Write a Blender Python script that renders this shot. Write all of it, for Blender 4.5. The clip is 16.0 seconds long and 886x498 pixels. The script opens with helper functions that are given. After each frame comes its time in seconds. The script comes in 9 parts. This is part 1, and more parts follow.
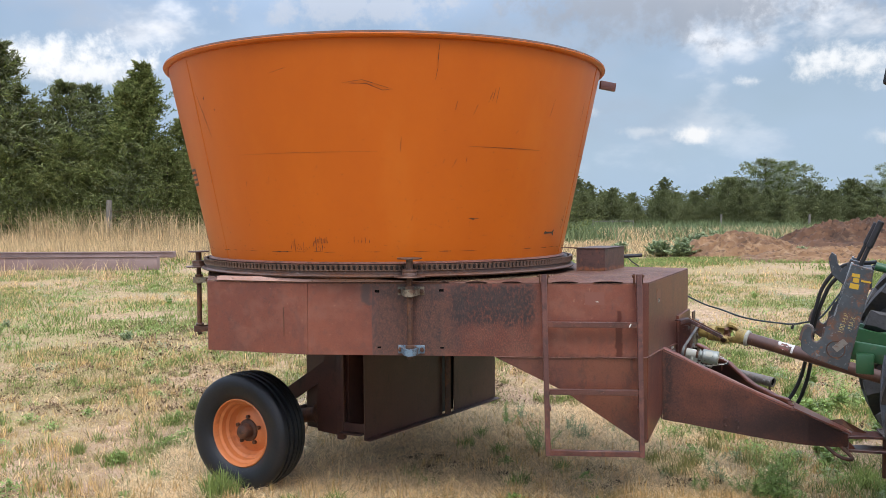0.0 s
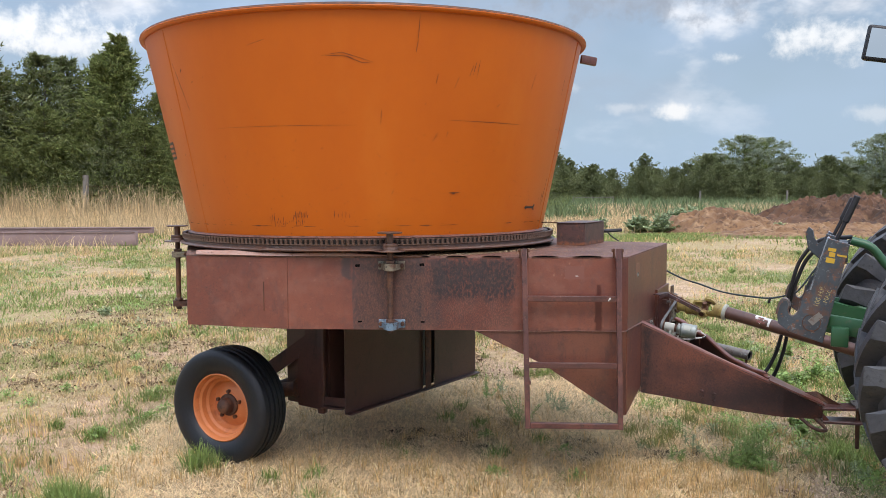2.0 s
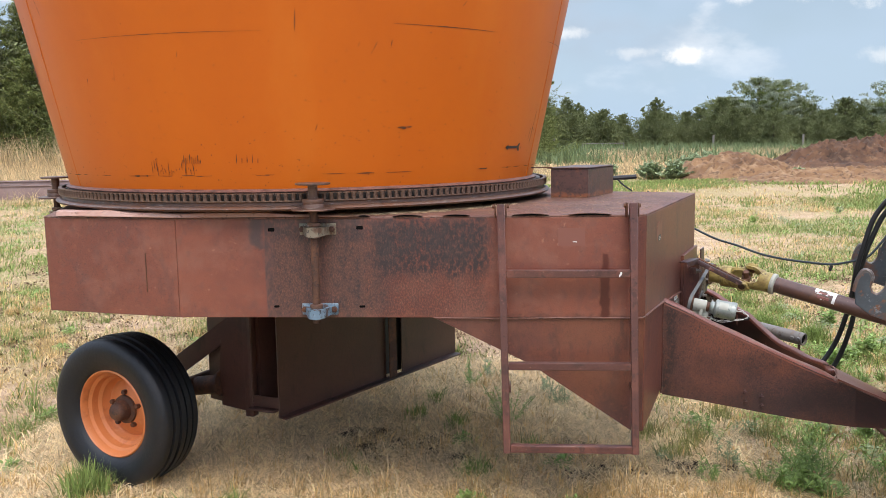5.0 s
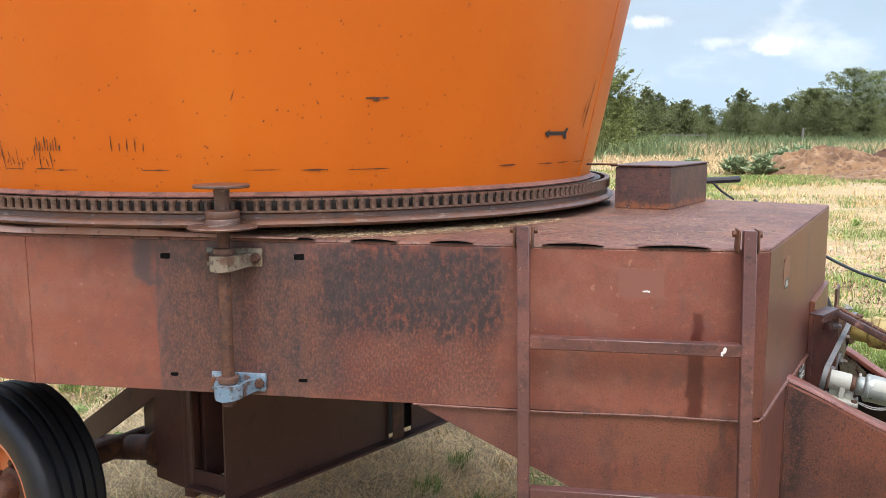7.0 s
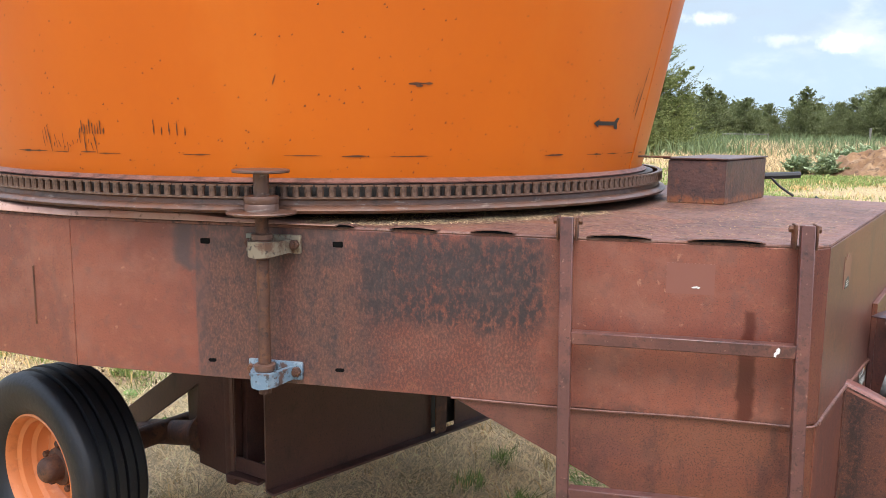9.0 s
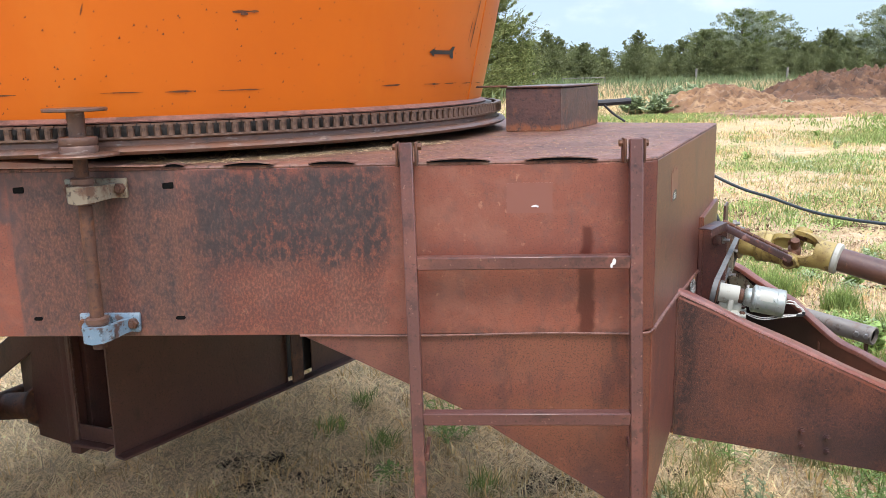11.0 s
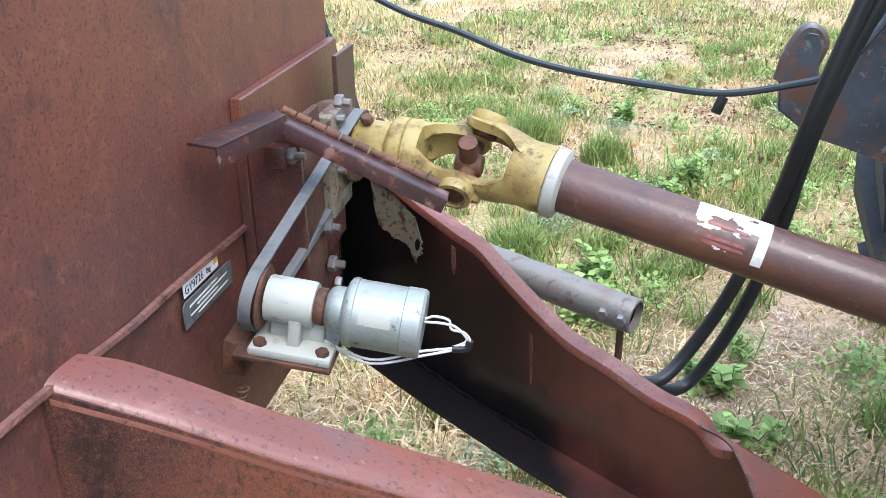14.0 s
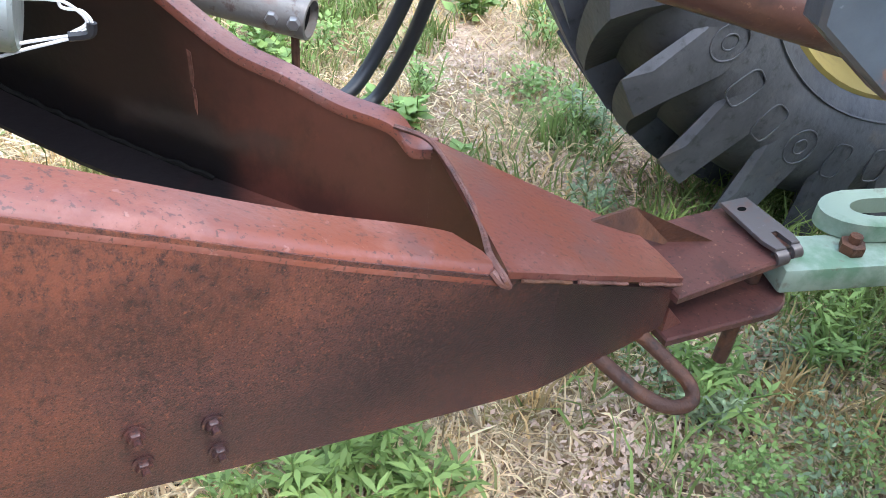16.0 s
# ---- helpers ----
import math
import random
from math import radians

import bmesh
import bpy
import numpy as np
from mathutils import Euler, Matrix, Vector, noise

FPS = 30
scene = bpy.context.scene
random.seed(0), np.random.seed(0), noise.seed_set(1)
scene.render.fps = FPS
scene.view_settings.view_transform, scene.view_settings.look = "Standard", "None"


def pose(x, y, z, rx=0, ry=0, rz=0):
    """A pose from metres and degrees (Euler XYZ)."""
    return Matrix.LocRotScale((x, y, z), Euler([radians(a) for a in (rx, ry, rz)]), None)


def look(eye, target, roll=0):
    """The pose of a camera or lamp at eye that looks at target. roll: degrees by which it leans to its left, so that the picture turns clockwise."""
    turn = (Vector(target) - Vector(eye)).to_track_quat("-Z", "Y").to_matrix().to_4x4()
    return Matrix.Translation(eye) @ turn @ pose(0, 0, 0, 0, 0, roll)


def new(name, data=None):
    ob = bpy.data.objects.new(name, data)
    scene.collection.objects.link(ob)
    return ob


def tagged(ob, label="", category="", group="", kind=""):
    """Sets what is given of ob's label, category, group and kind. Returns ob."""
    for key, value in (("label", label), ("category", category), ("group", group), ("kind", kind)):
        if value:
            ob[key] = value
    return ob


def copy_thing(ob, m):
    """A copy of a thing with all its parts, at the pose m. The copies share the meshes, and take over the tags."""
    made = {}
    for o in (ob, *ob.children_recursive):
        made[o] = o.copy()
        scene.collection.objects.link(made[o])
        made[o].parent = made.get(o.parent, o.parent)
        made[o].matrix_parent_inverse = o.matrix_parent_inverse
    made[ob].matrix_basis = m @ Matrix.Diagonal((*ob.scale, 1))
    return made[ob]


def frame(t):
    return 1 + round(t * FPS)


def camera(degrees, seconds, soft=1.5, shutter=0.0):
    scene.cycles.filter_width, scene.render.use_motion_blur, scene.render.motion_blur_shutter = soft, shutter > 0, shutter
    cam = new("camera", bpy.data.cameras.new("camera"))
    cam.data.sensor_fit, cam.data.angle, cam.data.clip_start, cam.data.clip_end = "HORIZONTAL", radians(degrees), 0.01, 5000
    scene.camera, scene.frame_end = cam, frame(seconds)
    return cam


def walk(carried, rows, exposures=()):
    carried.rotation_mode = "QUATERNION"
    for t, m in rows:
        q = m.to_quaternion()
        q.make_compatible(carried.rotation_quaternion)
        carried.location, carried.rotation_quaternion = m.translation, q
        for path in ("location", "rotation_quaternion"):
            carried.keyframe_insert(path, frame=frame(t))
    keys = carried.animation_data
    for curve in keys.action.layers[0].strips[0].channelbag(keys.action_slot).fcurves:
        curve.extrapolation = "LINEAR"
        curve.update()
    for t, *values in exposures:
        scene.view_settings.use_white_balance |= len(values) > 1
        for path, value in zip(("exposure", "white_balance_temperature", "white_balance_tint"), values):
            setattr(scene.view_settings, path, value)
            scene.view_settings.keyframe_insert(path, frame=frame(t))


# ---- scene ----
cam = camera(55.5, 16.0, soft=0.4)
PATH = [
    (0, (0.426, -4.777, 1.813), (0.253, -2.786, 1.729), -0.3),
    (0.5, (0.416, -4.787, 1.811), (0.251, -2.795, 1.725), -0.1),
    (1, (0.416, -4.798, 1.811), (0.261, -2.806, 1.717), 0.0),
    (1.5, (0.422, -4.791, 1.811), (0.28, -2.799, 1.701), -0.1),
    (2, (0.426, -4.775, 1.803), (0.299, -2.784, 1.662), -0.2),
    (2.5, (0.436, -4.751, 1.797), (0.325, -2.763, 1.61), -0.7),
    (3, (0.461, -4.682, 1.779), (0.37, -2.698, 1.539), -1.2),
    (5.5, (0.658, -3.015, 1.701), (0.498, -1.04, 1.431), -0.8),
    (6, (0.724, -2.641, 1.659), (0.554, -0.669, 1.377), -0.8),
    (6.5, (0.773, -2.279, 1.694), (0.517, -0.316, 1.411), -0.5),
    (7, (0.719, -2.064, 1.707), (0.396, -0.111, 1.421), 0.0),
    (7.5, (0.733, -2.004, 1.709), (0.341, -0.064, 1.42), 0.4),
    (8, (0.752, -1.993, 1.697), (0.299, -0.067, 1.405), 0.7),
    (10.5, (0.718, -2.029, 1.659), (0.363, -0.086, 1.345), -0.3),
    (11, (0.767, -1.978, 1.622), (0.66, -0.022, 1.216), -1.3),
    (11.5, (0.887, -1.826, 1.574), (1.046, 0.101, 1.06), -1.8),
    (12, (1.09, -1.503, 1.532), (1.466, 0.364, 0.923), -2.0),
    (12.5, (1.197, -1.16, 1.502), (1.696, 0.653, 0.822), -1.9),
    (13, (1.253, -0.808, 1.492), (1.763, 0.987, 0.773), -1.6),
    (13.5, (1.436, -0.493, 1.445), (1.856, 1.302, 0.67), -0.4),
    (14, (1.551, -0.276, 1.415), (1.887, 1.511, 0.582), -0.3),
    (14.5, (1.55, -0.205, 1.393), (1.92, 1.522, 0.454), -1.3),
    (15, (1.581, -0.193, 1.31), (2.124, 1.402, 0.233), -1.0),
    (15.5, (1.615, -0.175, 1.226), (2.407, 1.204, 0.013), 2.5),
    (16, (1.605, -0.167, 1.209), (2.537, 1.106, -0.02), 6.0),
]
EXPOSURES = [(0, 0.03, 6800, 12), (3, 0.02, 6800, 12), (5.5, 0.36, 7050, 12), (8, 0.6, 7050, 12), (10.5, 0.64, 6900, 12), (11.5, 0.75, 6700, 12), (12.5, 0.87, 6050, 10), (14, 0.84, 6150, 10), (14.5, 0.78, 6300, 10), (15, 0.65, 6400, 10), (15.5, 0.98, 6600, 10), (16, 1.15, 6050, 10)]
walk(cam, [(t, look(eye, target, roll)) for t, eye, target, roll in PATH], EXPOSURES)
# ---- light and sky ----
SUN_UP, SUN_TURN = 58.0, 165.0


def make_world():
    world = bpy.data.worlds.new("sky")
    scene.world = world
    world.use_nodes = True
    nt = world.node_tree
    nt.nodes.clear()
    out = nt.nodes.new("ShaderNodeOutputWorld")
    bg = nt.nodes.new("ShaderNodeBackground")
    sky = nt.nodes.new("ShaderNodeTexSky")
    sky.sky_type = "NISHITA"
    sky.sun_disc = False
    sky.sun_elevation, sky.sun_rotation = radians(SUN_UP), radians(SUN_TURN)
    sky.dust_density, sky.air_density = 1.6, 1.0
    co = nt.nodes.new("ShaderNodeTexCoord")
    sep = nt.nodes.new("ShaderNodeSeparateXYZ")
    nt.links.new(co.outputs["Generated"], sep.inputs[0])
    # flat cloud deck: direction divided by its height
    up = nt.nodes.new("ShaderNodeMath")
    up.operation = "ADD"
    up.inputs[1].default_value = 0.55
    nt.links.new(sep.outputs[2], up.inputs[0])
    div = nt.nodes.new("ShaderNodeVectorMath")
    div.operation = "DIVIDE"
    comb = nt.nodes.new("ShaderNodeCombineXYZ")
    for i in range(3):
        nt.links.new(up.outputs[0], comb.inputs[i])
    nt.links.new(co.outputs["Generated"], div.inputs[0])
    nt.links.new(comb.outputs[0], div.inputs[1])

    def cloud(scale, detail, lo, hi, shift):
        mp = nt.nodes.new("ShaderNodeMapping")
        mp.inputs["Location"].default_value = shift
        n = nt.nodes.new("ShaderNodeTexNoise")
        n.inputs["Scale"].default_value, n.inputs["Detail"].default_value = scale, detail
        n.inputs["Roughness"].default_value = 0.55
        r = nt.nodes.new("ShaderNodeMapRange")
        r.interpolation_type = "SMOOTHSTEP"
        r.inputs[1].default_value, r.inputs[2].default_value = lo, hi
        nt.links.new(div.outputs[0], mp.inputs[0])
        nt.links.new(mp.outputs[0], n.inputs["Vector"])
        nt.links.new(n.outputs["Fac"], r.inputs[0])
        return r.outputs[0]

    def mix(a, b, fac, amount=1.0):
        m = nt.nodes.new("ShaderNodeMix")
        m.data_type = "RGBA"
        if amount != 1.0:
            k = nt.nodes.new("ShaderNodeMath")
            k.operation = "MULTIPLY"
            k.inputs[1].default_value = amount
            nt.links.new(fac, k.inputs[0])
            fac = k.outputs[0]
        nt.links.new(fac, m.inputs[0])
        for sock, val in ((m.inputs[6], a), (m.inputs[7], b)):
            if isinstance(val, tuple):
                sock.default_value = val
            else:
                nt.links.new(val, sock)
        return m.outputs[2]

    # single clouds: centre and half size as slopes from due north, ragged by a fine noise
    def slope(i):
        m = nt.nodes.new("ShaderNodeMath")
        m.operation = "DIVIDE"
        nt.links.new(sep.outputs[i], m.inputs[0])
        nt.links.new(sep.outputs[1], m.inputs[1])
        return m.outputs[0]

    def sums(op, a, b):
        m = nt.nodes.new("ShaderNodeMath")
        m.operation = op
        for sock, val in ((m.inputs[0], a), (m.inputs[1], b)):
            if isinstance(val, (int, float)):
                sock.default_value = val
            else:
                nt.links.new(val, sock)
        return m.outputs[0]

    east, high, north = slope(0), slope(2), sums("GREATER_THAN", sep.outputs[1], 0.05)
    ragged = nt.nodes.new("ShaderNodeTexNoise")
    ragged.inputs["Scale"].default_value, ragged.inputs["Detail"].default_value, ragged.inputs["Roughness"].default_value = 34.0, 7, 0.62
    nt.links.new(co.outputs["Generated"], ragged.inputs["Vector"])

    def single(u, v, a, b, edge=0.75, rag=3.4):
        x = sums("DIVIDE", sums("SUBTRACT", east, u), a)
        y = sums("DIVIDE", sums("SUBTRACT", high, v), b)
        d = sums("SQRT", sums("ADD", sums("MULTIPLY", x, x), sums("MULTIPLY", y, y)), 0)
        d = sums("ADD", d, sums("MULTIPLY", sums("SUBTRACT", ragged.outputs["Fac"], 0.5), rag))
        r = nt.nodes.new("ShaderNodeMapRange")
        r.interpolation_type = "SMOOTHSTEP"
        r.inputs[1].default_value, r.inputs[2].default_value = 1.0 - edge, 1.0
        r.inputs[3].default_value, r.inputs[4].default_value = 1.0, 0.0
        nt.links.new(d, r.inputs[0])
        return sums("MULTIPLY", r.outputs[0], north)

    veil = cloud(1.3, 4, 0.34, 0.64, (3.1, 1.7, 0.0))
    grey = cloud(2.2, 6, 0.50, 0.66, (0.4, 5.2, 1.0))
    puff = cloud(3.6, 6, 0.52, 0.66, (7.3, 2.9, 0.4))
    c = mix(sky.outputs[0], (4.6, 6.0, 8.2, 1), veil, 0.8)
    c = mix(c, (9.6, 9.9, 10.4, 1), puff, 0.8)
    c = mix(c, (3.9, 4.3, 5.0, 1), grey, 0.6)
    c = mix(c, (2.9, 3.4, 4.2, 1), single(0.19, 0.240, 0.26, 0.055, 0.8, 2.4), 0.92)
    c = mix(c, (4.6, 5.2, 6.2, 1), single(-0.20, 0.245, 0.16, 0.030, 0.8), 0.7)
    haze = nt.nodes.new("ShaderNodeMapRange")
    haze.interpolation_type = "SMOOTHSTEP"
    haze.inputs[1].default_value, haze.inputs[2].default_value = 0.0, 0.24
    haze.inputs[3].default_value, haze.inputs[4].default_value = 0.85, 0.0
    nt.links.new(sep.outputs[2], haze.inputs[0])
    c = mix(c, (4.25, 6.05, 8.2, 1), haze.outputs[0])
    for spot, white in (((-0.60, 0.196, 0.15, 0.036), 0.9), ((-0.52, 0.176, 0.10, 0.026), 0.85), ((0.375, 0.168, 0.075, 0.028), 0.85), ((0.268, 0.150, 0.020, 0.010), 0.7), ((0.209, 0.090, 0.030, 0.014), 0.95),
                        ((0.150, 0.094, 0.034, 0.008), 0.35), ((0.060, 0.118, 0.032, 0.010), 0.55), ((0.44, 0.085, 0.06, 0.012), 0.4)):
        c = mix(c, (9.4, 9.9, 10.4, 1), single(*spot, 0.9, 2.6), white)
    # an overcast sky is brighter overhead than at the horizon
    rise = nt.nodes.new("ShaderNodeMapRange")
    rise.interpolation_type = "SMOOTHSTEP"
    rise.inputs[1].default_value, rise.inputs[2].default_value = 0.10, 0.62
    rise.inputs[3].default_value, rise.inputs[4].default_value = 0.78, 2.7
    nt.links.new(sep.outputs[2], rise.inputs[0])
    lift = nt.nodes.new("ShaderNodeVectorMath")
    lift.operation = "SCALE"
    nt.links.new(c, lift.inputs[0])
    nt.links.new(rise.outputs[0], lift.inputs["Scale"])
    nt.links.new(lift.outputs[0], bg.inputs[0])
    bg.inputs[1].default_value = 0.125
    nt.links.new(bg.outputs[0], out.inputs[0])


make_world()
sun = new("sun", bpy.data.lights.new("sun", "SUN"))
sun.data.energy, sun.data.angle, sun.data.color = 1.5, radians(26), (1.0, 0.965, 0.91)
a, e = radians(SUN_TURN), radians(SUN_UP)
sun.matrix_world = look((0, 0, 0), (-math.sin(a) * math.cos(e), -math.cos(a) * math.cos(e), -math.sin(e)))


# ---- materials ----
def material(name, base, rough=0.6, metal=0.0, patches=(), bump=0.0, bump_scale=60.0, spec=0.5, vary=0.0, stains=(), leafy=0.0):
    """base colour, and patches: (colour, noise scale, from, to, amount, stretch) laid one over the other;
    stains: (colour, x from, x to, z from, z to, soft edge, speckle scale, amount) with ragged outlines of their own."""
    m = bpy.data.materials.new(name)
    m.use_nodes = True
    nt = m.node_tree
    bsdf = nt.nodes["Principled BSDF"]
    bsdf.inputs["Roughness"].default_value = rough
    bsdf.inputs["Metallic"].default_value = metal
    bsdf.inputs["Specular IOR Level"].default_value = spec
    co = nt.nodes.new("ShaderNodeTexCoord")
    rgb = nt.nodes.new("ShaderNodeRGB")
    rgb.outputs[0].default_value = (*base, 1)
    col = rgb.outputs[0]
    for i, (pc, scale, lo, hi, amount, stretch) in enumerate(patches):
        mp = nt.nodes.new("ShaderNodeMapping")
        mp.inputs["Location"].default_value = (i * 3.7, i * 1.3, i * 2.1)
        mp.inputs["Scale"].default_value = stretch
        n = nt.nodes.new("ShaderNodeTexNoise")
        n.inputs["Scale"].default_value, n.inputs["Detail"].default_value = scale, 8
        n.inputs["Roughness"].default_value = 0.65
        r = nt.nodes.new("ShaderNodeMapRange")
        r.inputs[1].default_value, r.inputs[2].default_value, r.inputs[4].default_value = lo, hi, amount
        mix = nt.nodes.new("ShaderNodeMix")
        mix.data_type = "RGBA"
        mix.inputs[7].default_value = (*pc, 1)
        nt.links.new(co.outputs["Object"], mp.inputs[0])
        nt.links.new(mp.outputs[0], n.inputs["Vector"])
        nt.links.new(n.outputs["Fac"], r.inputs[0])
        nt.links.new(r.outputs[0], mix.inputs[0])
        nt.links.new(col, mix.inputs[6])
        col = mix.outputs[2]
    for i, (pc, x0, x1, z0, z1, soft, speck, amount) in enumerate(stains):
        warp = nt.nodes.new("ShaderNodeTexNoise")
        warp.inputs["Scale"].default_value, warp.inputs["Detail"].default_value = 9 + i, 6
        push = nt.nodes.new("ShaderNodeVectorMath")
        push.operation = "MULTIPLY_ADD"
        wave = min(0.10, 2.2 * soft)
        push.inputs[1].default_value = (wave, 0.0, wave * 1.4)
        shift = nt.nodes.new("ShaderNodeVectorMath")
        shift.operation = "SUBTRACT"
        shift.inputs[1].default_value = (wave * 0.5, 0.0, wave * 0.7)
        xyz = nt.nodes.new("ShaderNodeSeparateXYZ")
        nt.links.new(co.outputs["Object"], warp.inputs["Vector"])
        nt.links.new(warp.outputs["Color"], push.inputs[0])
        nt.links.new(co.outputs["Object"], push.inputs[2])
        nt.links.new(push.outputs[0], shift.inputs[0])
        nt.links.new(shift.outputs[0], xyz.inputs[0])
        dots = nt.nodes.new("ShaderNodeTexNoise")
        dots.inputs["Scale"].default_value, dots.inputs["Detail"].default_value = speck, 7
        dots.inputs["Roughness"].default_value = 0.7
        streak = nt.nodes.new("ShaderNodeMapping")
        streak.inputs["Scale"].default_value = (1, 1, 0.6)
        nt.links.new(co.outputs["Object"], streak.inputs[0])
        nt.links.new(streak.outputs[0], dots.inputs["Vector"])
        fac = nt.nodes.new("ShaderNodeMapRange")
        low, high = (0.41, 0.54) if speck > 10 else (0.10, 0.30)
        fac.inputs[1].default_value, fac.inputs[2].default_value, fac.inputs[4].default_value = low, high, amount
        nt.links.new(dots.outputs["Fac"], fac.inputs[0])
        fac = fac.outputs[0]
        for axis, lo, hi in ((0, x0, x0 + soft), (0, x1, x1 - soft), (2, z0, z0 + soft), (2, z1, z1 - soft)):
            edge = nt.nodes.new("ShaderNodeMapRange")
            edge.interpolation_type = "SMOOTHSTEP"
            edge.inputs[1].default_value, edge.inputs[2].default_value = min(lo, hi), max(lo, hi)
            if hi < lo:
                edge.inputs[3].default_value, edge.inputs[4].default_value = 1.0, 0.0
            nt.links.new(xyz.outputs[axis], edge.inputs[0])
            times = nt.nodes.new("ShaderNodeMath")
            times.operation = "MULTIPLY"
            nt.links.new(fac, times.inputs[0])
            nt.links.new(edge.outputs[0], times.inputs[1])
            fac = times.outputs[0]
        mix = nt.nodes.new("ShaderNodeMix")
        mix.data_type = "RGBA"
        mix.inputs[7].default_value = (*pc, 1)
        nt.links.new(fac, mix.inputs[0])
        nt.links.new(col, mix.inputs[6])
        col = mix.outputs[2]
    if vary:
        geo = nt.nodes.new("ShaderNodeNewGeometry")
        hsv = nt.nodes.new("ShaderNodeHueSaturation")
        r = nt.nodes.new("ShaderNodeMapRange")
        r.inputs[3].default_value, r.inputs[4].default_value = 1 - vary, 1 + vary
        nt.links.new(geo.outputs["Random Per Island"], r.inputs[0])
        nt.links.new(r.outputs[0], hsv.inputs["Value"])
        nt.links.new(col, hsv.inputs["Color"])
        col = hsv.outputs[0]
    nt.links.new(col, bsdf.inputs["Base Color"])
    if leafy:
        # thin leaves let part of the light through
        thin = nt.nodes.new("ShaderNodeBsdfTranslucent")
        both = nt.nodes.new("ShaderNodeMixShader")
        both.inputs[0].default_value = leafy
        nt.links.new(col, thin.inputs[0])
        nt.links.new(bsdf.outputs[0], both.inputs[1])
        nt.links.new(thin.outputs[0], both.inputs[2])
        nt.links.new(both.outputs[0], nt.nodes["Material Output"].inputs[0])
    if bump:
        n = nt.nodes.new("ShaderNodeTexNoise")
        n.inputs["Scale"].default_value, n.inputs["Detail"].default_value = bump_scale, 6
        b = nt.nodes.new("ShaderNodeBump")
        b.inputs["Strength"].default_value, b.inputs["Distance"].default_value = bump, 0.01
        nt.links.new(co.outputs["Object"], n.inputs["Vector"])
        nt.links.new(n.outputs["Fac"], b.inputs["Height"])
        nt.links.new(b.outputs[0], bsdf.inputs["Normal"])
    return m


ONE = (1, 1, 1)
ORANGE = material("orange_paint", (0.535, 0.117, 0.007), 0.42, spec=0.32, patches=[
    ((0.465, 0.092, 0.006), 1.3, 0.40, 0.70, 0.7, (1, 1, 0.5)),
    ((0.56, 0.146, 0.015), 3.0, 0.55, 0.75, 0.5, (1, 1, 0.3)),
    ((0.16, 0.035, 0.012), 55, 0.70, 0.74, 0.9, ONE)], bump=0.05, bump_scale=9)
RIM_ORANGE = material("orange_rim_paint", (0.60, 0.190, 0.060), 0.5, patches=[
    ((0.30, 0.08, 0.03), 9, 0.55, 0.72, 0.7, ONE), ((0.70, 0.33, 0.16), 30, 0.6, 0.75, 0.5, ONE)], bump=0.1, bump_scale=40)
MAROON_COAT = [
    ((0.300, 0.105, 0.058), 1.7, 0.47, 0.57, 0.75, (1, 1, 1.3)),
    ((0.112, 0.052, 0.047), 2.3, 0.51, 0.62, 0.8, (1, 1, 0.6)),
    ((0.120, 0.056, 0.049), 14, 0.55, 0.63, 0.6, (1, 1, 0.35)),
    ((0.33, 0.130, 0.070), 55, 0.57, 0.64, 0.5, ONE),
    ((0.040, 0.023, 0.022), 300, 0.54, 0.60, 0.7, ONE), ((0.27, 0.115, 0.075), 7, 0.50, 0.62, 0.5, ONE), ((0.050, 0.027, 0.024), 130, 0.63, 0.68, 0.4, ONE), ((0.42, 0.19, 0.12), 36, 0.66, 0.69, 0.6, ONE)]
MAROON = material("worn_maroon_paint", (0.135, 0.049, 0.038), 0.31, patches=[((r * 0.60, g * 0.60, b * 0.63), *rest) for (r, g, b), *rest in MAROON_COAT], bump=0.09, bump_scale=160, spec=0.5)
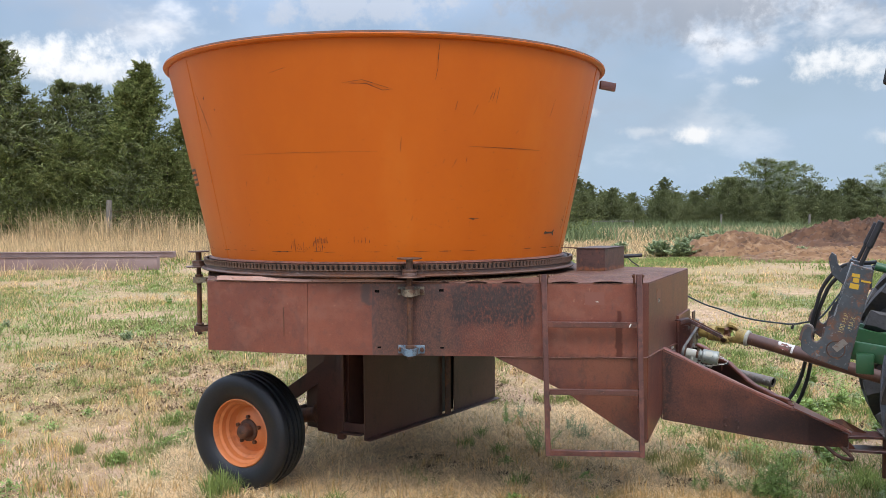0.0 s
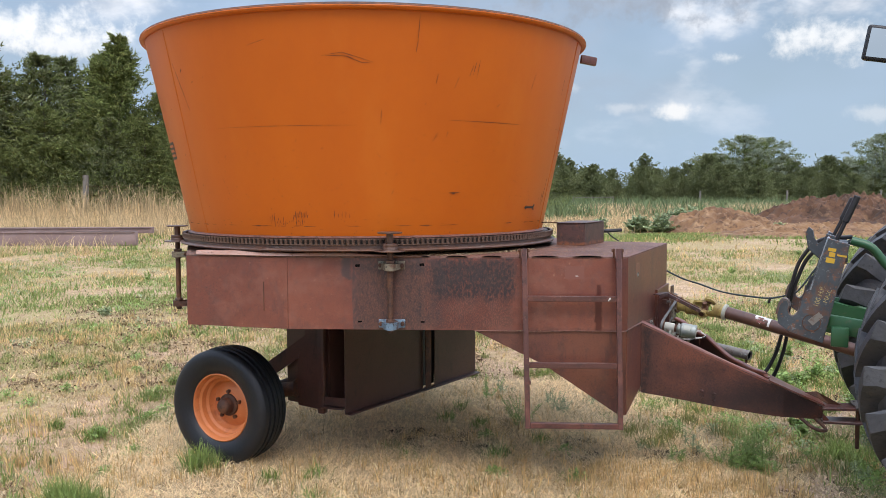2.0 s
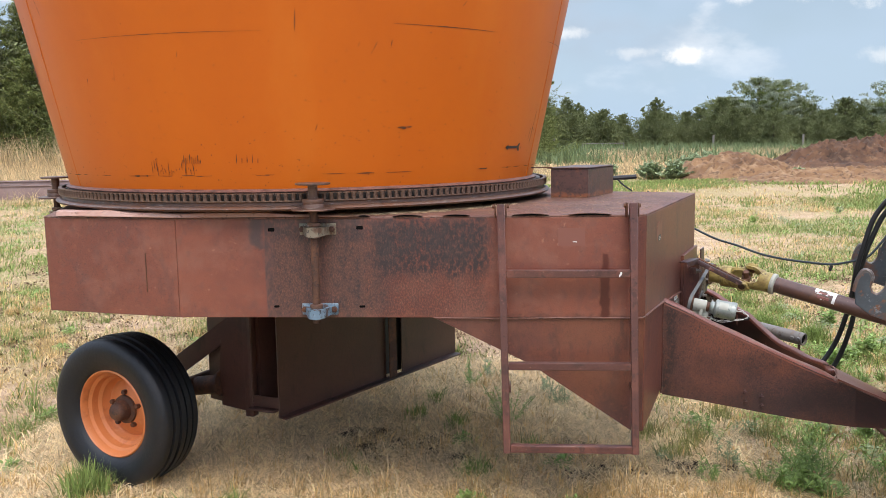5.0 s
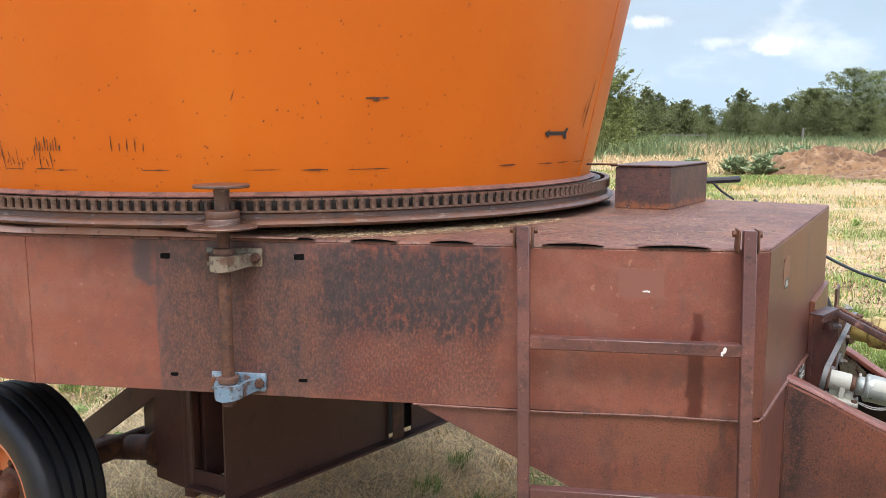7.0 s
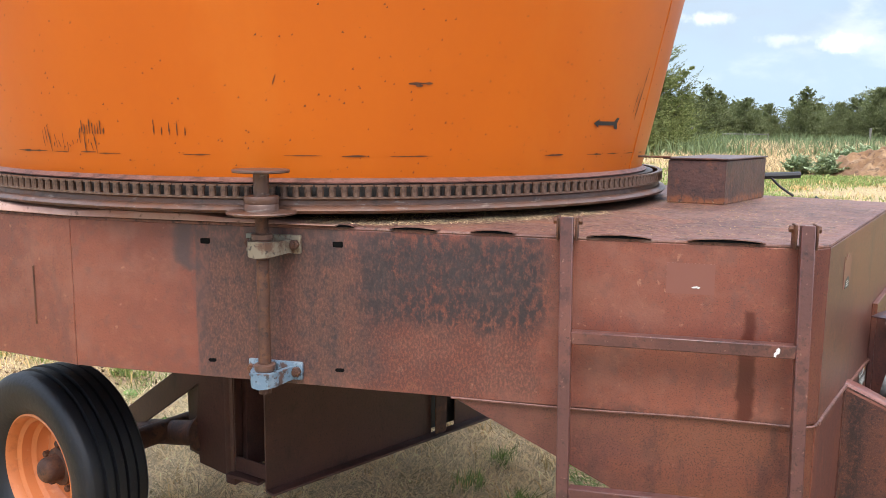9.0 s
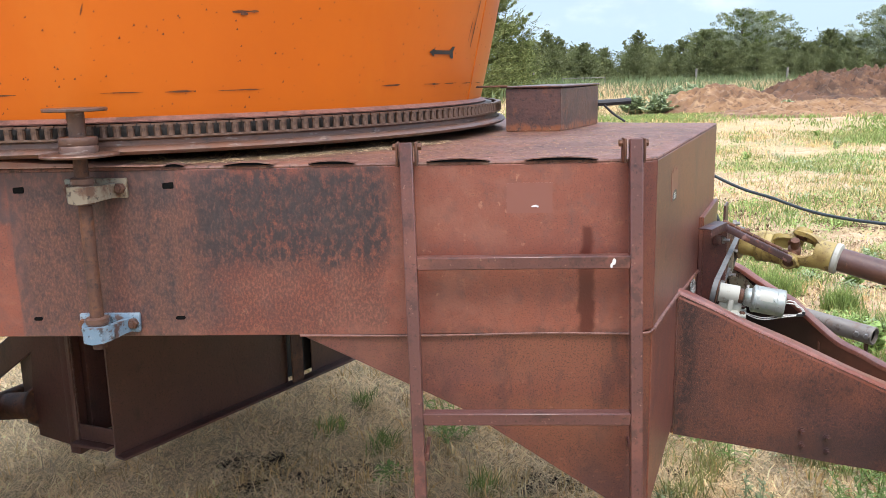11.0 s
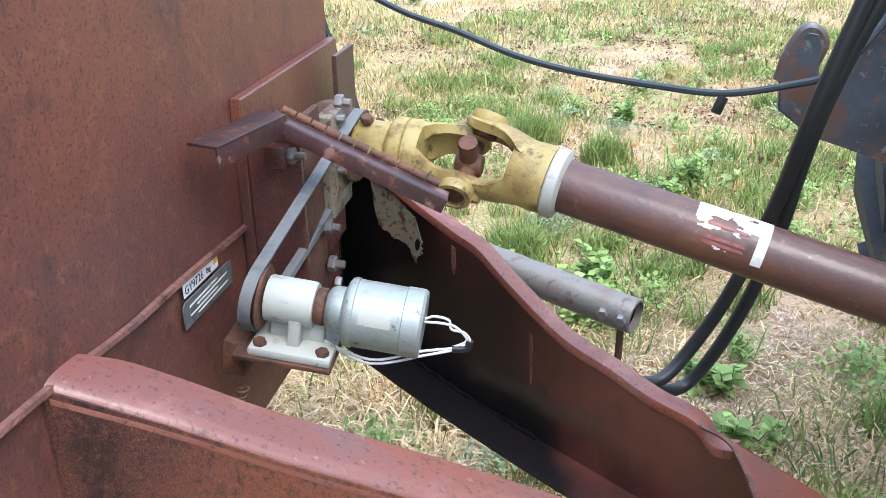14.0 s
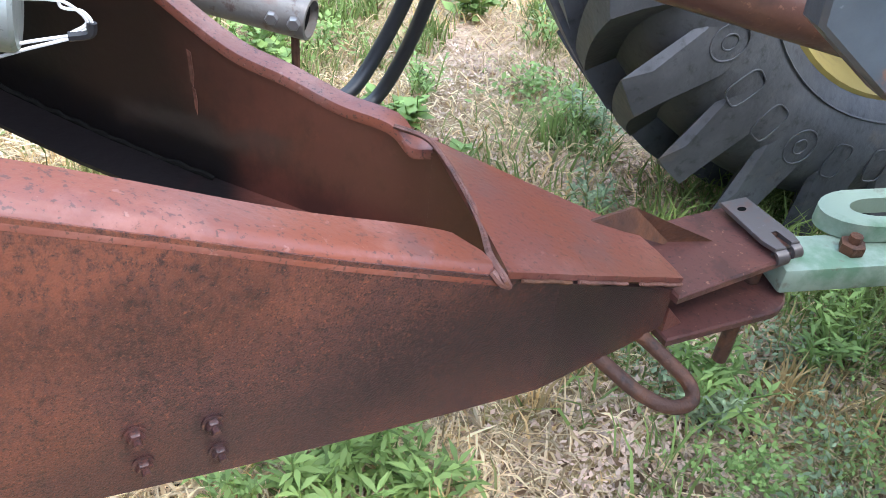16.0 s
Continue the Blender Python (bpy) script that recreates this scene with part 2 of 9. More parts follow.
SIDE_PAINT = material("stained_maroon_side", (0.1843, 0.0586, 0.0405), 0.34, patches=[
    ((0.2441, 0.0787, 0.0489), 1.7, 0.45, 0.60, 0.75, (1, 1, 1.3)),
    ((0.1106, 0.0464, 0.0405), 2.3, 0.52, 0.64, 0.65, (1, 1, 0.6)),
    ((0.1198, 0.0535, 0.0478), 14, 0.55, 0.65, 0.45, (1, 1, 0.35)),
    ((0.2764, 0.1129, 0.0644), 55, 0.57, 0.64, 0.4, ONE),
    ((0.0553, 0.0303, 0.0281), 300, 0.54, 0.60, 0.7, ONE), ((0.0291, 0.0177, 0.0170), 130, 0.63, 0.68, 0.45, ONE), ((0.2377, 0.1040, 0.0742), 7, 0.50, 0.62, 0.45, ONE), ((0.1261, 0.0603, 0.0509), 24, 0.55, 0.63, 0.4, ONE), ((0.3492, 0.1664, 0.1060), 36, 0.66, 0.69, 0.6, ONE)], bump=0.09, bump_scale=150, spec=0.45, stains=[
    ((0.1106, 0.0625, 0.0550), -0.405, 0.02, 0.97, 1.50, 0.007, 3, 0.55), ((0.1106, 0.0625, 0.0550), -0.20, 0.20, 0.97, 1.50, 0.12, 12, 0.55),
    ((0.0405, 0.0333, 0.0374), -0.405, 0.00, 0.97, 1.50, 0.009, 62, 0.62), ((0.0405, 0.0333, 0.0374), -0.10, 0.16, 0.97, 1.50, 0.10, 75, 0.60), ((0.2212, 0.0908, 0.0571), -0.40, 0.10, 0.97, 1.36, 0.06, 34, 0.45),
    ((0.0553, 0.0423, 0.0457), -0.475, -0.39, 1.28, 1.50, 0.03, 5, 0.85),
    ((0.0313, 0.0262, 0.0301), 0.02, 0.57, 1.14, 1.45, 0.075, 62, 0.95), ((0.0516, 0.0404, 0.0416), 0.04, 0.56, 1.20, 1.43, 0.09, 22, 0.65),
    ((0.0166, 0.0151, 0.0177), -0.405, 0.55, 0.97, 1.41, 0.06, 170, 0.50), ((0.0737, 0.0363, 0.0312), 0.57, 1.13, 0.97, 1.02, 0.02, 40, 0.6),
    ((0.0854, 0.0208, 0.0138), 0.982, 1.022, 1.10, 1.265, 0.013, 4, 1.0), ((0.0854, 0.0208, 0.0138), 0.972, 1.028, 1.04, 1.18, 0.015, 4, 1.0), ((0.0854, 0.0208, 0.0138), 0.978, 1.026, 0.995, 1.09, 0.015, 4, 1.0)])
# dark zones mix grease with the tongue's inner shade, both put into colour
GREASE_AND_SHADE = material("dark_maroon_grease_and_shade", (0.0930, 0.0319, 0.0240), 0.30, patches=[
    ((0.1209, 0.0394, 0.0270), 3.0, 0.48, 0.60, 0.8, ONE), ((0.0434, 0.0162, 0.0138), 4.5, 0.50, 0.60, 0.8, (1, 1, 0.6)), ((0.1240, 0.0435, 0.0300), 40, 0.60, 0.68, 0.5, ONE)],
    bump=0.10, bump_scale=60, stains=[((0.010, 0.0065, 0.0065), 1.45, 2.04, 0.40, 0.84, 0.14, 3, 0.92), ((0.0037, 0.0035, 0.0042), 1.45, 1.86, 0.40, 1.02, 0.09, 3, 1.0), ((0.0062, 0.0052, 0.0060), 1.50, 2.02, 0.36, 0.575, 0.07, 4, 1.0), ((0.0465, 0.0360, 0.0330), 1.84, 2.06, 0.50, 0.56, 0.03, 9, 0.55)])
GUARD_PAINT = material("worn_dark_guard_paint", (0.062, 0.028, 0.027), 0.36, patches=[
    ((0.030, 0.017, 0.017), 9, 0.48, 0.60, 0.8, ONE), ((0.27, 0.150, 0.125), 16, 0.57, 0.62, 0.75, ONE), ((0.17, 0.06, 0.035), 45, 0.57, 0.63, 0.6, ONE)], bump=0.12, bump_scale=80)
SHAFT_PAINT = material("rusty_brown_shaft_paint", (0.092, 0.044, 0.034), 0.34, patches=[
    ((0.15, 0.070, 0.040), 5, 0.48, 0.60, 0.8, ONE), ((0.055, 0.030, 0.025), 14, 0.54, 0.63, 0.7, ONE), ((0.21, 0.115, 0.075), 80, 0.62, 0.68, 0.7, ONE)], bump=0.1, bump_scale=90)
TUBE_PAINT = material("smooth_maroon_tube_paint", (0.100, 0.042, 0.036), 0.32, patches=[
    ((0.165, 0.064, 0.047), 6, 0.50, 0.60, 0.7, ONE), ((0.052, 0.026, 0.024), 22, 0.54, 0.62, 0.75, ONE), ((0.30, 0.17, 0.12), 90, 0.63, 0.67, 0.7, ONE), ((0.025, 0.015, 0.014), 150, 0.60, 0.64, 0.7, ONE)], bump=0.12, bump_scale=80)
# worn red paint; the pink adds the sky's reflection on upward faces
WORN_SKY_TOP = material("worn_top_paint_with_sky_pink", (0.1733, 0.0602, 0.0435), 0.33, patches=[
    ((0.1900, 0.0560, 0.0306), 4, 0.50, 0.60, 0.8, ONE), ((0.2508, 0.1085, 0.0850), 5, 0.54, 0.62, 0.7, ONE), ((0.1330, 0.0770, 0.0714), 7, 0.55, 0.62, 0.5, ONE), ((0.0456, 0.0252, 0.0224), 150, 0.57, 0.62, 0.7, ONE), ((0.2736, 0.1400, 0.1156), 60, 0.64, 0.67, 0.6, (1, 1, 1))], bump=0.08, bump_scale=120, spec=0.5)
RUSTY = material("granular_rust_side", (0.0754, 0.0317, 0.0281), 0.36, patches=[
    ((0.1270, 0.0406, 0.0231), 1.5, 0.46, 0.60, 0.9, (1, 1, 1.4)),
    ((0.0314, 0.0190, 0.0219), 1.9, 0.49, 0.62, 0.85, (1, 1, 1.0)),
    ((0.1566, 0.0544, 0.0331), 9, 0.53, 0.66, 0.5, ONE),
    ((0.0327, 0.0165, 0.0169), 22, 0.56, 0.66, 0.55, (1, 1, 0.7)),
    ((0.1188, 0.0444, 0.0288), 160, 0.55, 0.63, 0.55, ONE),
    ((0.0119, 0.0083, 0.0098), 520, 0.53, 0.58, 0.85, ONE), ((0.0133, 0.0103, 0.0118), 95, 0.56, 0.62, 0.6, ONE), ((0.2580, 0.0900, 0.0441), 240, 0.58, 0.63, 0.55, ONE), ((0.0120, 0.0099, 0.0108), 190, 0.55, 0.60, 0.65, ONE)], bump=0.22, bump_scale=420, spec=0.5, stains=[
    ((0.1937, 0.0619, 0.0349), 1.34, 1.95, 0.60, 1.06, 0.17, 150, 0.70), ((0.1683, 0.0542, 0.0309), 1.38, 1.72, 0.50, 0.95, 0.15, 190, 0.55),
    ((0.0132, 0.0095, 0.0106), 1.31, 1.385, 0.52, 1.05, 0.04, 90, 0.85), ((0.0214, 0.0146, 0.0169), 1.55, 2.36, 0.40, 0.62, 0.10, 5, 0.55),
    ((0.0108, 0.0076, 0.0091), 1.85, 2.36, 0.45, 0.66, 0.08, 260, 0.6), ((0.0108, 0.0076, 0.0091), 1.42, 1.85, 0.62, 0.78, 0.07, 300, 0.55)])
END_PAINT = material("orange_brown_end_paint", (0.1218, 0.0473, 0.0388), 0.40, patches=[
    ((0.1974, 0.0679, 0.0410), 2.4, 0.45, 0.60, 0.7, (1, 1, 1.1)),
    ((0.0700, 0.0380, 0.0367), 5.5, 0.52, 0.64, 0.5, (1, 1, 0.6)),
    ((0.2312, 0.0922, 0.0517), 11, 0.56, 0.64, 0.5, (1, 1, 0.9)),
    ((0.2256, 0.0899, 0.0507), 60, 0.56, 0.63, 0.5, ONE),
    ((0.0361, 0.0230, 0.0216), 240, 0.54, 0.60, 0.65, ONE), ((0.040, 0.024, 0.022), 34, 0.58, 0.66, 0.5, (1, 1, 0.6)), ((0.030, 0.018, 0.017), 5, 0.60, 0.68, 0.6, (1, 1, 0.45))], bump=0.06, bump_scale=200, spec=0.38)
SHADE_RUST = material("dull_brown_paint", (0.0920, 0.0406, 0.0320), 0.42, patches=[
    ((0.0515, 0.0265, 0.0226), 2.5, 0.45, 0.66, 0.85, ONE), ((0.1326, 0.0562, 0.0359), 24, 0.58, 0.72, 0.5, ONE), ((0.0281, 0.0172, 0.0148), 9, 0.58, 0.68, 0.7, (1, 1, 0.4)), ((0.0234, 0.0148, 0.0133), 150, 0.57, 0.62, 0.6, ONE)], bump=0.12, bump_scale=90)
COVER_PAINT = material("mottled_brown_cover_paint", (0.090, 0.042, 0.034), 0.45, patches=[
    ((0.050, 0.027, 0.024), 11, 0.46, 0.60, 0.85, ONE), ((0.17, 0.066, 0.035), 26, 0.55, 0.64, 0.7, ONE), ((0.028, 0.018, 0.016), 80, 0.55, 0.62, 0.7, ONE)], bump=0.2, bump_scale=110,
    stains=[((0.24, 0.082, 0.032), 0.80, 1.22, 1.40, 1.452, 0.016, 50, 0.85)])
DARK_RUST = material("dark_rust", (0.070, 0.030, 0.018), 0.7, patches=[
    ((0.17, 0.066, 0.028), 14, 0.46, 0.66, 0.8, ONE), ((0.02, 0.014, 0.012), 40, 0.56, 0.68, 0.8, ONE)], bump=0.3, bump_scale=130)
STEEL = material("worn_steel", (0.115, 0.066, 0.050), 0.42, 0.20, patches=[
    ((0.13, 0.055, 0.030), 9, 0.46, 0.62, 0.9, ONE), ((0.055, 0.034, 0.026), 30, 0.54, 0.64, 0.8, ONE), ((0.27, 0.215, 0.185), 26, 0.60, 0.66, 0.7, (1, 1, 4))], bump=0.12, bump_scale=90)
CHAIN = material("rubbed_rusty_chain", (0.115, 0.066, 0.046), 0.42, 0.3, patches=[
    ((0.19, 0.125, 0.095), 40, 0.50, 0.62, 0.8, ONE), ((0.050, 0.024, 0.016), 70, 0.54, 0.64, 0.8, ONE)], bump=0.15, bump_scale=160)
TRACK_BLACK = material("black_track_coat", (0.012, 0.010, 0.009), 0.5, patches=[((0.045, 0.026, 0.018), 30, 0.55, 0.66, 0.8, ONE)], bump=0.3, bump_scale=90)
CHIP = material("bare_rust_scratch", (0.060, 0.020, 0.010), 0.7, patches=[((0.13, 0.045, 0.015), 70, 0.45, 0.6, 0.8, ONE)])
DECK = material("dusty_deck_paint", (0.165, 0.078, 0.058), 0.6, patches=[
    ((0.095, 0.040, 0.031), 4, 0.45, 0.62, 0.85, ONE), ((0.25, 0.165, 0.115), 18, 0.55, 0.68, 0.6, ONE), ((0.22, 0.082, 0.045), 9, 0.54, 0.64, 0.7, ONE),
    ((0.035, 0.020, 0.016), 45, 0.54, 0.62, 0.85, ONE), ((0.30, 0.19, 0.13), 120, 0.60, 0.66, 0.6, ONE)], bump=0.5, bump_scale=70)
# pale base puts the sky light on the deck edge into colour
DECK_EDGE = material("deck_edge_with_sky_light", (0.46, 0.285, 0.230), 0.5, patches=[
    ((0.43, 0.225, 0.170), 6, 0.50, 0.62, 0.8, ONE), ((0.13, 0.060, 0.045), 40, 0.58, 0.66, 0.7, ONE)], bump=0.15, bump_scale=60)
WELD = material("welded_seam", (0.165, 0.072, 0.053), 0.5, patches=[((0.06, 0.027, 0.02), 22, 0.48, 0.62, 0.85, ONE)], bump=0.5, bump_scale=90)
RUBBER = material("tyre_rubber", (0.0075, 0.0085, 0.0115), 0.50, patches=[
    ((0.017, 0.018, 0.021), 5, 0.46, 0.70, 0.6, ONE), ((0.045, 0.042, 0.038), 60, 0.62, 0.72, 0.5, ONE), ((0.20, 0.20, 0.20), 30, 0.715, 0.735, 0.8, (1, 1, 4))], bump=0.15, bump_scale=70)
TRACTOR_RUBBER = material("dusty_tractor_rubber", (0.048, 0.050, 0.056), 0.60, patches=[
    ((0.110, 0.113, 0.122), 4, 0.44, 0.68, 0.75, ONE), ((0.13, 0.105, 0.078), 9, 0.58, 0.72, 0.6, ONE), ((0.016, 0.016, 0.018), 40, 0.55, 0.66, 0.6, ONE)], bump=0.2, bump_scale=60)
HOLE = material("dark_hole", (0.004, 0.004, 0.004), 0.9, spec=0.1)
TUBE_STEEL = material("weathered_grey_tube", (0.20, 0.18, 0.16), 0.42, 0.2, patches=[
    ((0.17, 0.075, 0.045), 9, 0.52, 0.64, 0.8, ONE), ((0.10, 0.06, 0.045), 34, 0.57, 0.66, 0.8, ONE)], bump=0.12, bump_scale=90)
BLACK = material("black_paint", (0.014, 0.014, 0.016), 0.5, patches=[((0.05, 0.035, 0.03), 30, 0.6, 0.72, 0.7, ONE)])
BELT = material("grey_belt_rubber", (0.13, 0.135, 0.135), 0.6, patches=[((0.06, 0.06, 0.06), 30, 0.5, 0.65, 0.7, ONE)])
HOSE = material("black_hose_rubber", (0.016, 0.017, 0.019), 0.45, patches=[((0.06, 0.055, 0.05), 18, 0.58, 0.74, 0.6, ONE)], bump=0.08, bump_scale=90)
CABLE = material("dark_cable_sheath", (0.028, 0.040, 0.046), 0.5, patches=[((0.07, 0.07, 0.07), 25, 0.58, 0.74, 0.6, ONE)])
YELLOW = material("yellow_cast_paint", (0.34, 0.255, 0.080), 0.5, patches=[
    ((0.42, 0.34, 0.13), 6, 0.5, 0.7, 0.6, ONE), ((0.20, 0.130, 0.045), 9, 0.50, 0.62, 0.8, ONE), ((0.10, 0.055, 0.022), 13, 0.55, 0.65, 0.9, ONE), ((0.045, 0.028, 0.018), 60, 0.57, 0.64, 0.7, ONE)], bump=0.18, bump_scale=70)
ALU = material("motor_alloy", (0.30, 0.325, 0.300), 0.40, 0.40, patches=[
    ((0.22, 0.29, 0.235), 11, 0.52, 0.60, 0.8, ONE),
    ((0.12, 0.115, 0.10), 17, 0.54, 0.66, 0.85, ONE), ((0.40, 0.42, 0.40), 5, 0.5, 0.7, 0.5, ONE), ((0.05, 0.045, 0.04), 60, 0.60, 0.67, 0.8, ONE)], bump=0.12)
CAST_WHITE = material("chipped_white_casting", (0.37, 0.375, 0.325), 0.55, patches=[
    ((0.15, 0.10, 0.075), 26, 0.59, 0.69, 0.85, ONE)], bump=0.1, bump_scale=70)
ZINC = material("galvanised_bolt", (0.25, 0.235, 0.22), 0.45, 0.6, patches=[((0.16, 0.08, 0.045), 40, 0.55, 0.7, 0.7, ONE)])
BLUE = material("chipped_blue_casting", (0.125, 0.195, 0.255), 0.5, patches=[
    ((0.24, 0.30, 0.34), 14, 0.52, 0.62, 0.6, ONE), ((0.085, 0.040, 0.026), 24, 0.52, 0.58, 0.9, ONE), ((0.025, 0.028, 0.032), 60, 0.56, 0.62, 0.8, ONE)], bump=0.2)
TAN_CAST = material("dirty_tan_casting", (0.20, 0.165, 0.115), 0.6, patches=[((0.15, 0.165, 0.125), 9, 0.5, 0.6, 0.7, ONE), ((0.10, 0.045, 0.025), 26, 0.50, 0.60, 0.9, ONE), ((0.03, 0.022, 0.02), 70, 0.56, 0.62, 0.8, ONE)], bump=0.2)
HITCH = material("slate_blue_hitch_paint", (0.044, 0.054, 0.064), 0.38, patches=[
    ((0.080, 0.100, 0.118), 5, 0.47, 0.62, 0.7, ONE), ((0.13, 0.060, 0.036), 8, 0.53, 0.62, 0.8, ONE), ((0.19, 0.080, 0.04), 26, 0.57, 0.64, 0.85, ONE), ((0.20, 0.22, 0.235), 50, 0.60, 0.65, 0.7, ONE)], bump=0.10)
GREEN = material("tractor_green_paint", (0.022, 0.090, 0.036), 0.4, patches=[
    ((0.10, 0.085, 0.055), 11, 0.56, 0.7, 0.85, ONE), ((0.035, 0.125, 0.052), 4, 0.5, 0.68, 0.5, ONE)], bump=0.06)
PALE_GREEN = material("worn_pale_green_paint", (0.27, 0.34, 0.265), 0.5, patches=[
    ((0.10, 0.20, 0.11), 8, 0.52, 0.66, 0.8, ONE), ((0.13, 0.075, 0.05), 24, 0.58, 0.7, 0.8, ONE)], bump=0.1)
RIM_YELLOW = material("tractor_yellow_rim", (0.36, 0.275, 0.085), 0.45, patches=[((0.20, 0.13, 0.06), 9, 0.55, 0.7, 0.7, ONE)])
WHITE = material("dirty_white_label", (0.62, 0.62, 0.60), 0.6, patches=[((0.30, 0.24, 0.20), 40, 0.56, 0.7, 0.8, ONE)])
FADED_RED = material("faded_red_print", (0.30, 0.095, 0.075), 0.6, patches=[((0.16, 0.06, 0.05), 60, 0.45, 0.6, 0.8, ONE)])
# the pale base carries the sky's reflection on the hitch edge bars
SKY_LIT_EDGE = material("edge_steel_with_sky_glare", (0.25, 0.285, 0.32), 0.30, 0.3, patches=[((0.10, 0.11, 0.125), 9, 0.50, 0.62, 0.7, ONE), ((0.15, 0.075, 0.05), 30, 0.58, 0.66, 0.8, ONE)], bump=0.08)
HOOK_WEAR = material("rubbed_hook_steel", (0.115, 0.100, 0.096), 0.42, 0.3, patches=[((0.16, 0.085, 0.06), 14, 0.5, 0.62, 0.8, ONE), ((0.24, 0.25, 0.26), 22, 0.58, 0.66, 0.8, ONE)], bump=0.08)
STENCIL = material("faded_stencil_paint", (0.42, 0.34, 0.15), 0.7, patches=[((0.06, 0.07, 0.08), 90, 0.52, 0.6, 0.8, ONE)])
DECAL_YELLOW = material("yellow_decal", (0.55, 0.34, 0.03), 0.5)
PLATE_GREY = material("engraved_plate", (0.20, 0.22, 0.21), 0.42, 0.5, patches=[((0.08, 0.07, 0.06), 60, 0.5, 0.65, 0.7, ONE)])
DARK_DECAL = material("dark_warning_decal", (0.025, 0.040, 0.040), 0.45, patches=[((0.25, 0.27, 0.25), 60, 0.63, 0.68, 0.8, ONE)])
FADED_PATCH = material("bleached_paint_patch", (0.198, 0.076, 0.056), 0.42, patches=[((0.19, 0.072, 0.05), 20, 0.5, 0.65, 0.7, ONE)])
RED_LENS = material("red_lamp_lens", (0.45, 0.02, 0.03), 0.2)
MIRROR = material("mirror_glass", (0.85, 0.87, 0.88), 0.03, 1.0)
WIRE = material("white_wire", (0.62, 0.61, 0.58), 0.5)
WOOD = material("weathered_wood", (0.21, 0.19, 0.165), 0.85, patches=[((0.10, 0.085, 0.07), 9, 0.45, 0.65, 0.8, (3, 3, 0.3))], bump=0.5, bump_scale=40)
BEAM = material("weathered_red_steel", (0.30, 0.215, 0.205), 0.7, patches=[((0.20, 0.13, 0.12), 0.8, 0.45, 0.62, 0.8, ONE), ((0.27, 0.18, 0.16), 4, 0.5, 0.68, 0.6, ONE)], bump=0.1, bump_scale=8)
DIRT = material("red_brown_dirt", (0.235, 0.128, 0.062), 0.95, patches=[
    ((0.130, 0.066, 0.034), 0.9, 0.46, 0.60, 0.8, ONE), ((0.33, 0.21, 0.115), 2.2, 0.52, 0.64, 0.7, ONE), ((0.085, 0.045, 0.026), 5.0, 0.53, 0.62, 0.8, ONE)], bump=1.0, bump_scale=5)
DARK_DIRT = material("dark_brown_dirt", (0.120, 0.058, 0.031), 0.95, patches=[
    ((0.055, 0.030, 0.019), 0.7, 0.46, 0.60, 0.85, ONE), ((0.215, 0.118, 0.062), 1.6, 0.52, 0.64, 0.7, ONE), ((0.035, 0.020, 0.014), 3.5, 0.53, 0.62, 0.8, ONE)], bump=1.0, bump_scale=4)
STRAW = material("dry_straw", (0.64, 0.46, 0.225), 0.85, vary=0.5, spec=0.15, leafy=0.4)
GREY_STRAW = material("grey_dead_grass", (0.60, 0.455, 0.265), 0.9, vary=0.55, spec=0.1, leafy=0.35)
CHAFF = material("pale_ground_chaff", (0.84, 0.68, 0.44), 0.9, vary=0.45, spec=0.1, leafy=0.4)
DECK_CHAFF = material("brown_deck_chaff", (0.30, 0.20, 0.115), 0.9, vary=0.6, spec=0.1)
LIME_GRASS = material("yellow_green_grass_blades", (0.295, 0.300, 0.115), 0.75, vary=0.4, spec=0.2, leafy=0.2)
GRASS = material("green_grass_blades", (0.220, 0.290, 0.085), 0.7, vary=0.45, spec=0.25, leafy=0.2)
WEED = material("green_weed_leaves", (0.275, 0.385, 0.115), 0.6, vary=0.35, spec=0.3, leafy=0.2)
FIELD_WEED = material("field_weed_leaves", (0.165, 0.212, 0.098), 0.7, vary=0.35, spec=0.2, leafy=0.2)
SILVER_WEED = material("grey_green_weed_leaves", (0.30, 0.365, 0.205), 0.75, vary=0.35, spec=0.2, leafy=0.2)
CEDAR = material("cedar_foliage", (0.150, 0.180, 0.058), 0.85, vary=0.5, spec=0.1, leafy=0.2)
CEDAR_GREY = material("grey_cedar_foliage", (0.185, 0.205, 0.105), 0.85, vary=0.45, spec=0.1, leafy=0.2)
CEDAR_DARK = material("dark_cedar_foliage", (0.165, 0.186, 0.080), 0.85, vary=0.4, spec=0.1, leafy=0.2)
CEDAR_LIGHT = material("cedar_foliage_olive", (0.190, 0.212, 0.080), 0.85, vary=0.5, spec=0.1, leafy=0.2)
OLIVE = material("silvery_olive_foliage", (0.30, 0.335, 0.235), 0.8, vary=0.28, spec=0.15, leafy=0.2)
CRUMBS = material("pinkish_soil_crumbs", (0.62, 0.455, 0.345), 0.95, vary=0.4, spec=0.1)
DARK_LITTER = material("dark_litter_leaves", (0.035, 0.025, 0.019), 0.9, vary=0.6, spec=0.1)
BROWN_LITTER = material("brown_dead_litter", (0.150, 0.095, 0.055), 0.95, vary=0.6, spec=0.1)
BARK = material("grey_brown_bark", (0.085, 0.065, 0.050), 0.95, bump=0.6, bump_scale=18)


